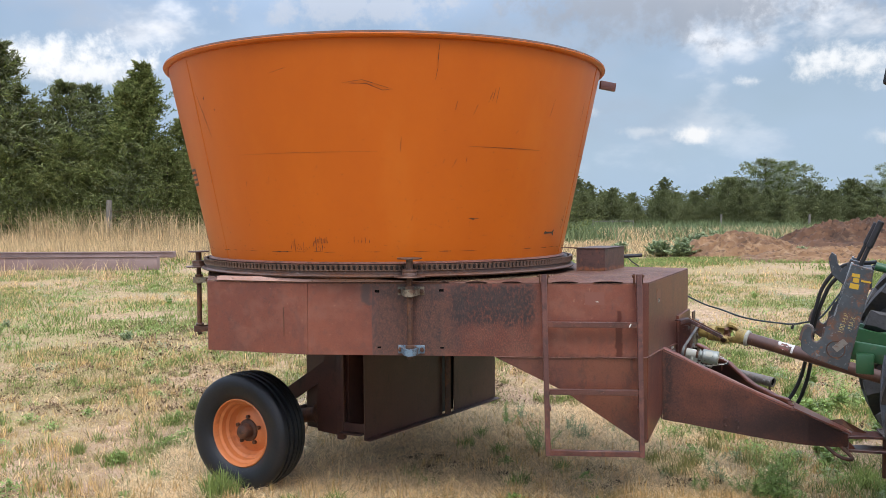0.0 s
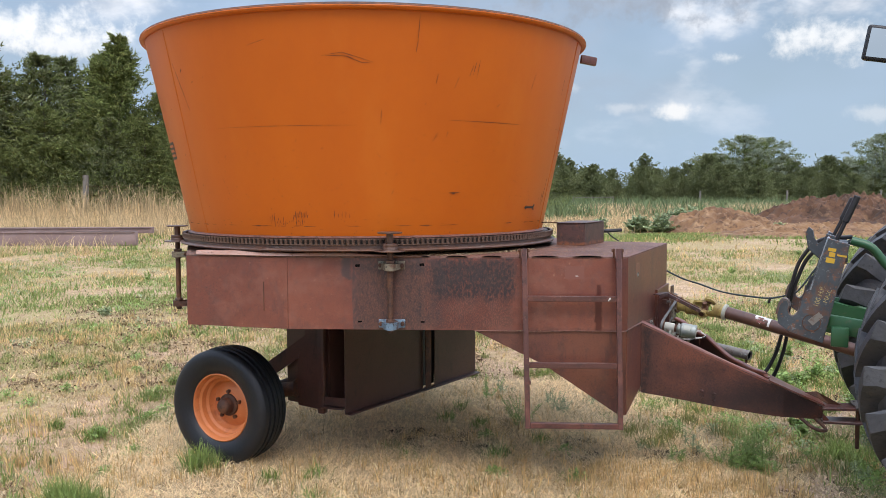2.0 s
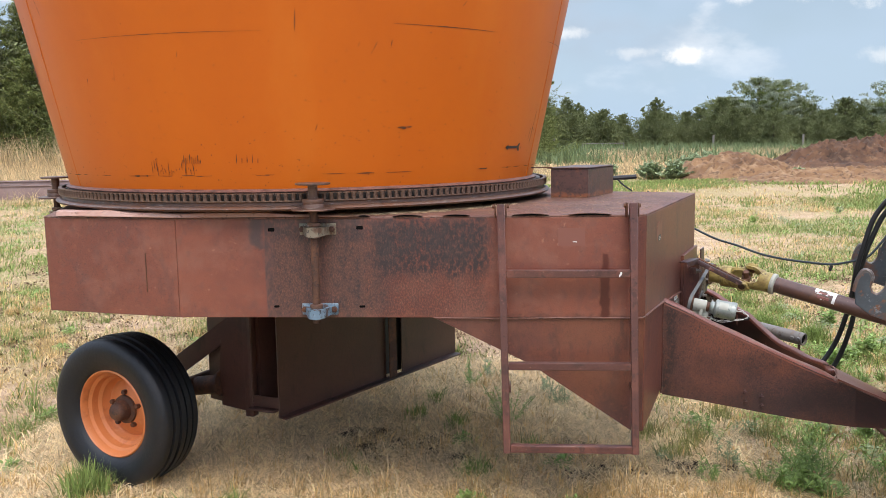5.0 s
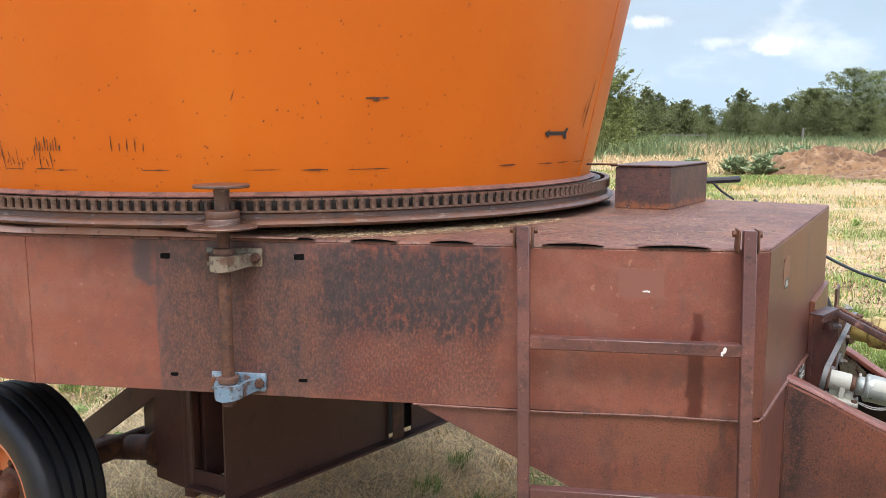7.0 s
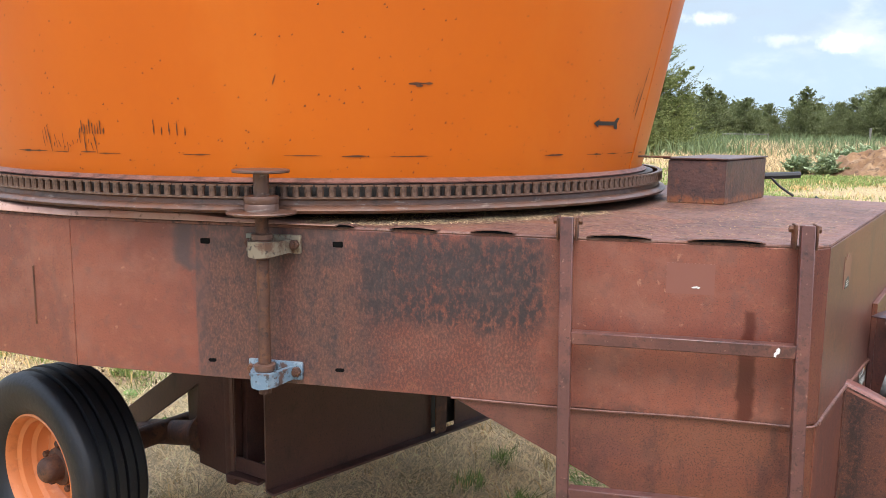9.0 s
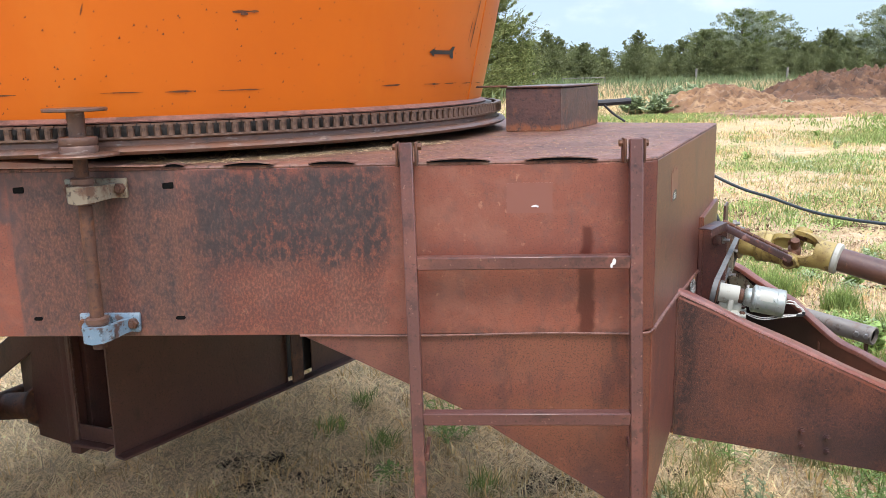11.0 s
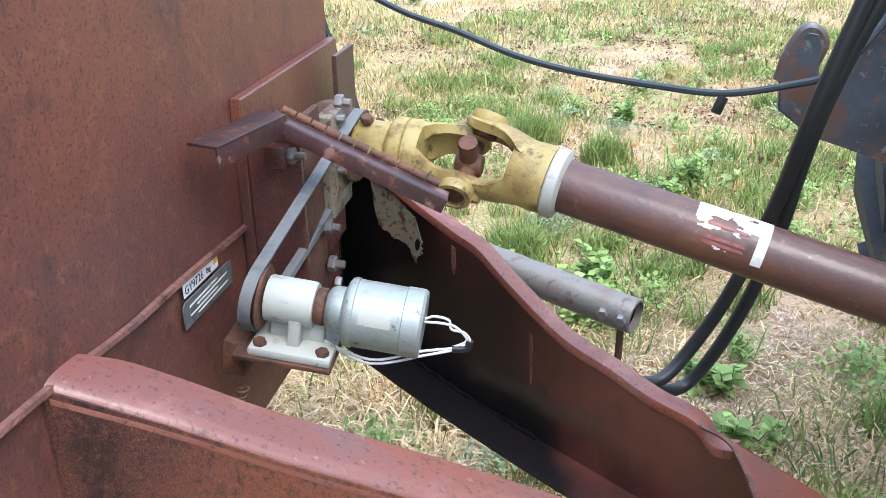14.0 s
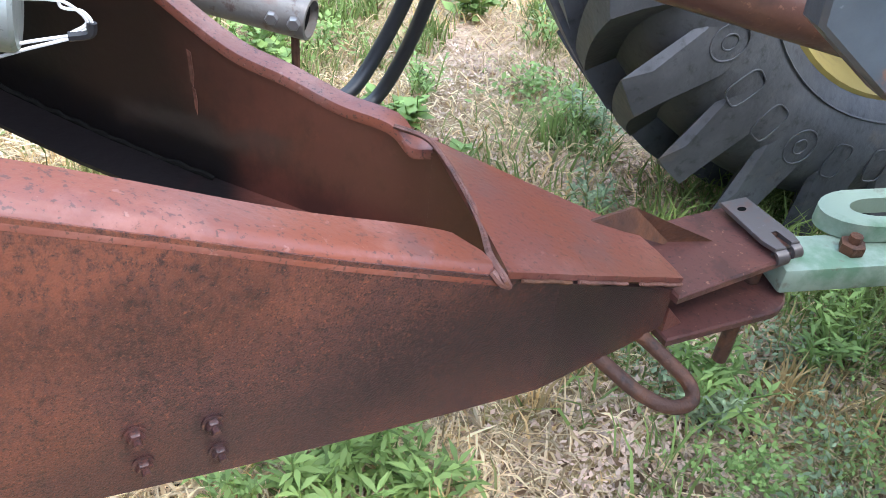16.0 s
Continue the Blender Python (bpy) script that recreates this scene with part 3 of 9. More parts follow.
def ground_material():
    m = bpy.data.materials.new("dry_field_ground")
    m.use_nodes = True
    nt = m.node_tree
    bsdf = nt.nodes["Principled BSDF"]
    bsdf.inputs["Roughness"].default_value = 0.95
    bsdf.inputs["Specular IOR Level"].default_value = 0.1
    co = nt.nodes.new("ShaderNodeTexCoord")
    col = None
    for i, (pc, scale, lo, hi, amount) in enumerate((
            ((0.457, 0.313, 0.190), 1, 0, 0.01, 1.0),
            ((0.537, 0.390, 0.185), 0.9, 0.44, 0.60, 0.85),
            ((0.617, 0.423, 0.301), 1.3, 0.48, 0.56, 0.9),
            ((0.342, 0.305, 0.114), 0.33, 0.44, 0.56, 0.8),
            ((0.354, 0.231, 0.137), 5.0, 0.49, 0.58, 0.85),
            ((0.342, 0.266, 0.131), 11.0, 0.54, 0.62, 0.75),
            ((0.609, 0.444, 0.311), 17, 0.54, 0.64, 0.7),
            ((0.252, 0.158, 0.097), 60, 0.53, 0.60, 0.75),
            ((0.672, 0.527, 0.336), 120, 0.54, 0.62, 0.75),
            ((0.183, 0.118, 0.076), 260, 0.55, 0.61, 0.7))):
        if col is None:
            rgb = nt.nodes.new("ShaderNodeRGB")
            rgb.outputs[0].default_value = (*pc, 1)
            col = rgb.outputs[0]
            continue
        mp = nt.nodes.new("ShaderNodeMapping")
        mp.inputs["Location"].default_value = (i * 5.1, i * 2.3, 0)
        n = nt.nodes.new("ShaderNodeTexNoise")
        n.inputs["Scale"].default_value, n.inputs["Detail"].default_value = scale, 7
        n.inputs["Roughness"].default_value = 0.62
        r = nt.nodes.new("ShaderNodeMapRange")
        r.inputs[1].default_value, r.inputs[2].default_value, r.inputs[4].default_value = lo, hi, amount
        mix = nt.nodes.new("ShaderNodeMix")
        mix.data_type = "RGBA"
        mix.inputs[7].default_value = (*pc, 1)
        nt.links.new(co.outputs["Object"], mp.inputs[0])
        nt.links.new(mp.outputs[0], n.inputs["Vector"])
        nt.links.new(n.outputs["Fac"], r.inputs[0])
        nt.links.new(r.outputs[0], mix.inputs[0])
        nt.links.new(col, mix.inputs[6])
        col = mix.outputs[2]
    nt.links.new(col, bsdf.inputs["Base Color"])
    n = nt.nodes.new("ShaderNodeTexNoise")
    n.inputs["Scale"].default_value, n.inputs["Detail"].default_value = 40, 10
    b = nt.nodes.new("ShaderNodeBump")
    b.inputs["Strength"].default_value, b.inputs["Distance"].default_value = 0.9, 0.03
    nt.links.new(co.outputs["Object"], n.inputs["Vector"])
    nt.links.new(n.outputs["Fac"], b.inputs["Height"])
    nt.links.new(b.outputs[0], bsdf.inputs["Normal"])
    return m


GROUND = ground_material()


# ---- mesh helpers ----
def thing(name, base, label, category, group="", kind=""):
    ob = new(name)
    ob.empty_display_size = 0.1
    ob.location = base
    return tagged(ob, label, category, group, kind)


def part(name, bm, mat, parent, label="", smooth=True):
    """Links a bmesh, given in world places, as one mesh under a thing or a part."""
    root = parent
    while root.parent:
        root = root.parent
    bmesh.ops.translate(bm, verts=bm.verts, vec=-root.location)
    bmesh.ops.recalc_face_normals(bm, faces=bm.faces)
    me = bpy.data.meshes.new(name)
    bm.to_mesh(me)
    bm.free()
    if smooth:
        for p in me.polygons:
            p.use_smooth = True
        me.set_sharp_from_angle(angle=radians(38))
    me.materials.append(mat)
    ob = new(name, me)
    ob.parent = parent
    return tagged(ob, label)


def solo(name, bm, mat, label, category, group="", kind=""):
    """A thing that is one mesh."""
    me = bpy.data.meshes.new(name)
    bmesh.ops.recalc_face_normals(bm, faces=bm.faces)
    bm.to_mesh(me)
    bm.free()
    for p in me.polygons:
        p.use_smooth = True
    me.set_sharp_from_angle(angle=radians(38))
    me.materials.append(mat)
    return tagged(new(name, me), label, category, group, kind)


def box(bm, size, m, bevel=0.0, seg=2):
    """A box of that size, centred on the pose m."""
    r = bmesh.ops.create_cube(bm, size=1.0, matrix=m @ Matrix.Diagonal((*size, 1)))
    if bevel:
        edges = {e for v in r["verts"] for e in v.link_edges}
        bmesh.ops.bevel(bm, geom=list(edges), offset=bevel, segments=seg, affect="EDGES", profile=0.5)
    return bm


def basis(u, v, w, o):
    m = Matrix.Identity(4)
    for i, c in enumerate((u, v, w, o)):
        for j in range(3):
            m[j][i] = c[j]
    return m


def along(p0, p1, up=(0, 0, 1)):
    """A pose at p0 with z along the way to p1."""
    w = (Vector(p1) - Vector(p0)).normalized()
    up = Vector(up)
    if abs(w.dot(up)) > 0.98:
        up = Vector((1, 0, 0))
    u = up.cross(w).normalized()
    return basis(u, w.cross(u), w, p0)


def lathe(bm, profile, m, seg=48, close=True):
    """Turns (radius, height) pairs round the z axis of the pose m."""
    rings = []
    for r, h in profile:
        rings.append([bm.verts.new(m @ Vector((r * math.cos(2 * math.pi * i / seg), r * math.sin(2 * math.pi * i / seg), h))) for i in range(seg)])
    for ra, rb in zip(rings, rings[1:]):
        for i in range(seg):
            bm.faces.new((ra[i], ra[(i + 1) % seg], rb[(i + 1) % seg], rb[i]))
    if close:
        for ring in (rings[0], rings[-1]):
            bm.faces.new(ring)
    return bm


def rod(bm, p0, p1, r, seg=14, r1=None, bevel=0.0):
    length = (Vector(p1) - Vector(p0)).length
    r1 = r if r1 is None else r1
    prof = [(r, 0), (r1, length)]
    if bevel:
        prof = [(r - bevel, 0), (r, bevel), (r1, length - bevel), (r1 - bevel, length)]
    return lathe(bm, prof, along(p0, p1), seg)


def smooth_line(points, steps=8):
    """A Catmull-Rom line through the points."""
    p = [Vector(q) for q in points]
    p = [2 * p[0] - p[1], *p, 2 * p[-1] - p[-2]]
    out = []
    for i in range(1, len(p) - 2):
        for k in range(steps):
            t = k / steps
            out.append(0.5 * (2 * p[i] + (p[i + 1] - p[i - 1]) * t + (2 * p[i - 1] - 5 * p[i] + 4 * p[i + 1] - p[i + 2]) * t * t
                              + (3 * p[i] - p[i - 1] - 3 * p[i + 1] + p[i + 2]) * t ** 3))
    return [*out, p[-2]]


def sweep(bm, points, r, seg=8, steps=8):
    line = smooth_line(points, steps)
    rings, up = [], None
    for i, q in enumerate(line):
        w = (line[min(i + 1, len(line) - 1)] - line[max(i - 1, 0)]).normalized()
        if up is None:
            up = w.orthogonal()
        up = (up - w * up.dot(w)).normalized()
        s = w.cross(up)
        rings.append([bm.verts.new(q + r * (math.cos(2 * math.pi * k / seg) * up + math.sin(2 * math.pi * k / seg) * s)) for k in range(seg)])
    for ra, rb in zip(rings, rings[1:]):
        for k in range(seg):
            bm.faces.new((ra[k], ra[(k + 1) % seg], rb[(k + 1) % seg], rb[k]))
    bm.faces.new(rings[0]), bm.faces.new(rings[-1])
    return bm


def slab(bm, outline, thickness, m, bevel=0.0, seg=2):
    """A flat plate: an outline in the x, y of the pose m, as thick as given along its z."""
    lo = [bm.verts.new(m @ Vector((x, y, 0))) for x, y in outline]
    hi = [bm.verts.new(m @ Vector((x, y, thickness))) for x, y in outline]
    f0, f1 = bm.faces.new(lo), bm.faces.new(hi)
    n = len(outline)
    for i in range(n):
        bm.faces.new((lo[i], lo[(i + 1) % n], hi[(i + 1) % n], hi[i]))
    if bevel:
        bmesh.ops.bevel(bm, geom=list({*f0.edges, *f1.edges}), offset=bevel, segments=seg, affect="EDGES", profile=0.5)
    return bm


def upright(p0, p1):
    """A pose whose x runs from p0 to p1 level, y up, z out to the right of that way; heights are the world's."""
    d = Vector((p1[0] - p0[0], p1[1] - p0[1], 0)).normalized()
    return basis(d, Vector((0, 0, 1)), d.cross(Vector((0, 0, 1))), (p0[0], p0[1], 0))


def hexbolt(bm, m, r=0.012, h=0.010, shank=0.0):
    lathe(bm, [(r * 0.95, 0), (r, 0.002), (r, h - 0.002), (r * 0.85, h)], m, 6)
    if shank:
        lathe(bm, [(r * 0.5, h), (r * 0.5, h + shank)], m, 8)
    return bm


def soup(name, verts, tris, mat, label, category, kind="stuff"):
    """One mesh of many triangles from arrays of vertices and indices."""
    me = bpy.data.meshes.new(name)
    me.vertices.add(len(verts))
    me.vertices.foreach_set("co", np.ascontiguousarray(verts, dtype=np.float32).ravel())
    n = len(tris)
    me.loops.add(3 * n)
    me.loops.foreach_set("vertex_index", np.ascontiguousarray(tris, dtype=np.int32).ravel())
    me.polygons.add(n)
    me.polygons.foreach_set("loop_start", np.arange(0, 3 * n, 3, dtype=np.int32))
    me.update(calc_edges=True)
    me.materials.append(mat)
    ob = new(name, me)
    return tagged(ob, label, category, kind=kind)
# ---- axes of the machine ----
AX = radians(-22)
U = Vector((math.cos(AX), math.sin(AX), 0))        # along the tongue, towards the tractor
W = Vector((-math.sin(AX), math.cos(AX), 0))       # across it, away from the ladder side
Z = Vector((0, 0, 1))
TUB = Vector((-0.487, 1.241, 0))


# ---- ground ----
def ground_height(x, y):
    r = math.hypot(x, y)
    h = 0.045 * (noise.noise((x * 0.35, y * 0.35, 0)) + 0.4 * noise.noise((x * 1.6, y * 1.6, 3))) * min(1, max(0, (r - 2.5) / 4))
    if y > 12:
        bank = min(1, max(0, (y - 20) / 14)) * min(1, max(0, (-x + 1) / 12))
        h += 0.55 * bank + 0.10 * noise.noise((x * 0.1, y * 0.1, 7))
    return h


def build_ground():
    n = 150
    line = [math.copysign(3.2 * (math.exp(abs(k) * 6.4) - 1) / (math.exp(1.0) - 1), k) for k in np.linspace(-1, 1, n)]
    bm = bmesh.new()
    grid = [[bm.verts.new((x + 0.5, y + 0.5, ground_height(x + 0.5, y + 0.5))) for x in line] for y in line]
    for j in range(n - 1):
        for i in range(n - 1):
            bm.faces.new((grid[j][i], grid[j][i + 1], grid[j + 1][i + 1], grid[j + 1][i]))
    solo("ground", bm, GROUND, "dry pasture ground with straw, bare soil and green patches", "ground", kind="structure")


build_ground()


# ---- tub grinder ----
GRINDER = thing("tub_grinder", (0, 1, 0), "orange and maroon tub grinder with rusty frame on two wheels", "farm machine")


def panel(p0, p1, outline, thickness=0.008, bevel=0.002):
    """A sheet standing on the line p0 p1; outline in metres along it and in height."""
    bm = bmesh.new()
    m = upright(p0, p1)
    slab(bm, outline, -thickness, m, bevel, 1)
    return bm


def rect(a, b, lo, hi):
    return [(a, lo), (b, lo), (b, hi), (a, hi)]


CORNERS = [(-1.72, 0.95), (-1.43, 0.145), (-0.78, 0.0), (1.128, 0.0), (1.170, 0.036), (1.63, 1.26), (1.2, 1.44), (0.55, 2.3),
           (-0.25, 2.62), (-1.2, 2.5), (-1.72, 1.9)]
LOW, TOP = 0.998, 1.413


def build_body():
    names = ["rear_panel", "side_panel", "side_panel", "corner_panel", "front_panel", "front_panel", "side_panel", "side_panel", "rear_panel", "rear_panel", "rear_panel"]
    n = len(CORNERS)
    for i in range(n):
        p, q = CORNERS[i], CORNERS[(i + 1) % n]
        length = math.dist(p, q)
        if i == 2:
            part("side_panel", panel(p, q, rect(0.001, length - 0.001, LOW, TOP)), SIDE_PAINT, GRINDER, "maroon side panel with dark stains")
        else:
            foot = [(0.001, 0.996), (0.42, 0.983), (0.88, 0.949), (length - 0.001, 0.936)] if i == 4 else [(0.001, LOW), (length - 0.001, LOW)]
            part(names[i], panel(p, q, [*foot, (length - 0.001, TOP), (0.001, TOP)]), SIDE_PAINT if i == 1 else END_PAINT if i == 4 else MAROON, GRINDER)
    # rounded top edge and the deck sheet
    bm = bmesh.new()
    slab(bm, CORNERS, -0.010, basis((1, 0, 0), (0, 1, 0), (0, 0, 1), (0, 0, TOP + 0.008)), 0.005, 2)
    part("deck", bm, DECK, GRINDER, "dusty maroon steel deck with chaff")
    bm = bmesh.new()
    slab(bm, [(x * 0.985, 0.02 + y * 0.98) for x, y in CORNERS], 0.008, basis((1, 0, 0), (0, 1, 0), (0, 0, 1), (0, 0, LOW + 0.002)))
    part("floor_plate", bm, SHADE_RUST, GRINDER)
    # lips where the deck sheet has lifted between its welds: a thin sheet over a dark gap
    for x, w in ((0.02, 0.05), (0.20, 0.12), (0.40, 0.11), (0.70, 0.15), (0.94, 0.17)):
        gap, lip = bmesh.new(), bmesh.new()
        under, over = [], []
        for k in range(17):
            s = -1 + 2 * k / 16
            h = 0.0062 * (1 - s * s) ** 0.8
            px = x + s * w / 2
            under.append([gap.verts.new((px, -0.0065, TOP + 0.0075)), gap.verts.new((px, -0.004, TOP + 0.0080 + h))])
            over.append([lip.verts.new((px, -0.009, TOP + 0.0082 + h)), lip.verts.new((px, -0.009, TOP + 0.0108 + h)), lip.verts.new((px, 0.030, TOP + 0.0095 + h * 0.6)), lip.verts.new((px, 0.075, TOP + 0.0086))])
        for a, b in zip(under, under[1:]):
            gap.faces.new((a[0], b[0], b[1], a[1]))
        for a, b in zip(over, over[1:]):
            for k in range(3):
                lip.faces.new((a[k], b[k], b[k + 1], a[k + 1]))
        part("deck_gap", gap, HOLE, GRINDER, "dark gap where the deck edge has lifted")
        part("deck_lip", lip, DECK, GRINDER)
    # edge of the deck sheet, standing a little off the panel below the ring
    bm = bmesh.new()
    rows = []
    for k in range(65):
        f = k / 64
        x = -1.36 + 1.36 * f
        y = 0.0 if x > -0.78 else (-0.78 - x) * 0.223
        lift = 0.021 * min(1, (1 - f) * 2.4) + 0.0025 * math.sin(11 * f) + 0.0015 * math.sin(37 * f + 1)
        rows.append([bm.verts.new((x, y + a, TOP + b)) for a, b in ((0.004, 0.0095), (-0.012, 0.0098), (-0.013, 0.0115), (-0.007, 0.011 + lift * 0.8), (0.004, 0.011 + lift), (0.05, 0.0105 + lift), (0.17, 0.0095))])
    for a, b in zip(rows, rows[1:]):
        for k in range(6):
            bm.faces.new((a[k], b[k], b[k + 1], a[k + 1]))
    part("deck_edge", bm, DECK_EDGE, GRINDER, "edge of the deck sheet, sky light painted into its pale colour")
    # tapered lower skirt below the seam
    part("skirt", panel((0.30, 0.006), (1.128, 0.006), [(0.0, 0.996), (0.40, 0.800), (0.828, 0.510), (0.828, 0.996)]), MAROON, GRINDER)
    part("skirt", panel((1.128, 0.006), (1.170, 0.042), [(0.001, 0.515), (0.051, 0.505), (0.051, 0.996), (0.001, 0.996)]), MAROON, GRINDER)
    part("skirt", panel((1.170, 0.042), (1.632, 1.265), [(0.001, 0.505), (0.385, 0.580), (0.80, 0.640), (1.30, 0.62), (1.30, 0.996), (0.001, 0.996)]), END_PAINT, GRINDER)
    # weld beads on the seam
    bm = bmesh.new()
    sweep(bm, [(0.30, -0.001, 0.997), (0.62, -0.002, 0.995), (0.9, -0.001, 0.999), (1.128, -0.001, 0.997), (1.172, 0.035, 0.998)], 0.0032, 6, 10)
    part("weld_seam", bm, WELD, GRINDER)
    bm = bmesh.new()
    sweep(bm, [(1.173 + (y - 0.036) * 0.3758, y, z) for y, z in ((0.036, 0.997), (0.120, 0.996), (0.226, 0.992), (0.330, 0.988), (0.426, 0.982), (0.546, 0.968), (0.670, 0.962), (0.862, 0.949))], 0.0055, 6, 12)
    part("weld_seam", bm, WELD, GRINDER)
    bm = bmesh.new()
    sweep(bm, [(1.130, -0.001, 0.52), (1.1295, -0.002, 0.75), (1.1295, -0.002, 0.99), (1.1295, -0.001, 1.2), (1.1295, -0.001, TOP)], 0.003, 6, 10)
    part("weld_seam", bm, WELD, GRINDER)
    # patches on the side panel
    m = upright((0, 0), (1, 0))

    bm = bmesh.new()
    slab(bm, rect(0.812, 0.920, 1.296, 1.368), 0.0006, m)
    part("faded_patch", bm, FADED_PATCH, GRINDER, "bleached patch where a decal was")
    bm = bmesh.new()
    slab(bm, [(0.869, 1.312), (0.874, 1.310), (0.880, 1.311), (0.886, 1.309), (0.888, 1.313), (0.881, 1.315), (0.873, 1.314)], 0.002, m)
    part("decal_scrap", bm, WHITE, GRINDER)
    for x, z, a, b in ((-0.371, 1.369, 0.0135, 0.0075), (0.0, 1.375, 0.0135, 0.0075), (-0.360, 1.045, 0.0115, 0.0048), (0.003, 1.045, 0.0125, 0.0048)):
        bm = bmesh.new()
        cut = 0.3 if b > 0.006 else 0.8
        slab(bm, [(x - a, z - b * (1 - cut)), (x - a + b * cut, z - b), (x + a - b * cut, z - b), (x + a, z - b * (1 - cut)), (x + a, z + b * (1 - cut)), (x + a - b * cut * 0.5, z + b * 1.1), (x - a + b * cut, z + b * 0.9), (x - a, z + b * (1 - cut))], 0.0016, m)
        part("slot", bm, HOLE, GRINDER, "dark bolt slot")
    bm = bmesh.new()
    sweep(bm, [(-0.93, 0.032, 1.10), (-0.93, 0.032, 1.27)], 0.0025, 6, 3)
    part("crease", bm, DARK_RUST, GRINDER)


build_body()


# ---- tub ----
R0, R1, ZB, ZT = 1.232, 1.497, 1.528, 2.775


def on_tub(deg, z, lift=0.0):
    r = R0 + (R1 - R0) * (z - ZB) / (ZT - ZB) + lift
    return Vector((TUB.x + r * math.cos(radians(deg)), TUB.y + r * math.sin(radians(deg)), z))


def tub_strip(bm, line, width, lift=0.0025):
    """A ragged streak on the tub along (degrees, height) places, wide in the middle and thin at its ends."""
    rnd = random.Random(int(abs(line[0][0]) * 100 + line[0][1] * 1000))
    pts = []
    for (a0, z0), (a1, z1) in zip(line, line[1:]):
        k = max(2, int(math.hypot((a1 - a0) * 0.023, z1 - z0) / 0.010))
        pts += [(a0 + (a1 - a0) * j / k, z0 + (z1 - z0) * j / k) for j in range(k)]
    pts.append(line[-1])
    dx, dz = (line[-1][0] - line[0][0]) * 0.023, line[-1][1] - line[0][1]
    d = math.hypot(dx, dz) or 1
    nx, nz = -dz / d, dx / d
    rows = []
    for i, (a_, z_) in enumerate(pts):
        w = width * (0.25 + 0.75 * math.sin(math.pi * (i + 0.4) / len(pts))) * rnd.uniform(0.3, 1.0)
        rows.append([bm.verts.new(on_tub(a_ + s * w * nx / 0.023, z_ + s * w * nz, lift)) for s in (-0.5, 0.5)])
    for ra, rb in zip(rows, rows[1:]):
        bm.faces.new((ra[0], ra[1], rb[1], rb[0]))
    return bm


def tub_decal(bm, outline, deg, z, lift=0.002):
    """A flat shape, in metres, wrapped on the tub round the place (deg, z); sliced so that it follows the curve."""
    xs = [p[0] for p in outline]
    n = max(1, int((max(xs) - min(xs)) / 0.04))
    flat = bmesh.new()
    flat.faces.new([flat.verts.new((x, 0, h)) for x, h in outline])
    for k in range(1, n):
        x = min(xs) + (max(xs) - min(xs)) * k / n
        bmesh.ops.bisect_plane(flat, geom=[*flat.verts, *flat.edges, *flat.faces], plane_co=(x, 0, 0), plane_no=(1, 0, 0))
    made = {v: bm.verts.new(on_tub(deg + math.degrees(v.co.x / (R0 + 0.06)), z + v.co.z, lift)) for v in flat.verts}
    for f in flat.faces:
        bm.faces.new([made[v] for v in f.verts])
    flat.free()
    return bm


ARROW = [(-0.075, 0.0), (-0.045, 0.014), (-0.048, 0.006), (0.045, 0.006), (0.058, 0.018), (0.075, 0.018), (0.066, 0.0), (0.075, -0.018), (0.058, -0.018), (0.045, -0.006),
         (-0.048, -0.006), (-0.045, -0.014)]


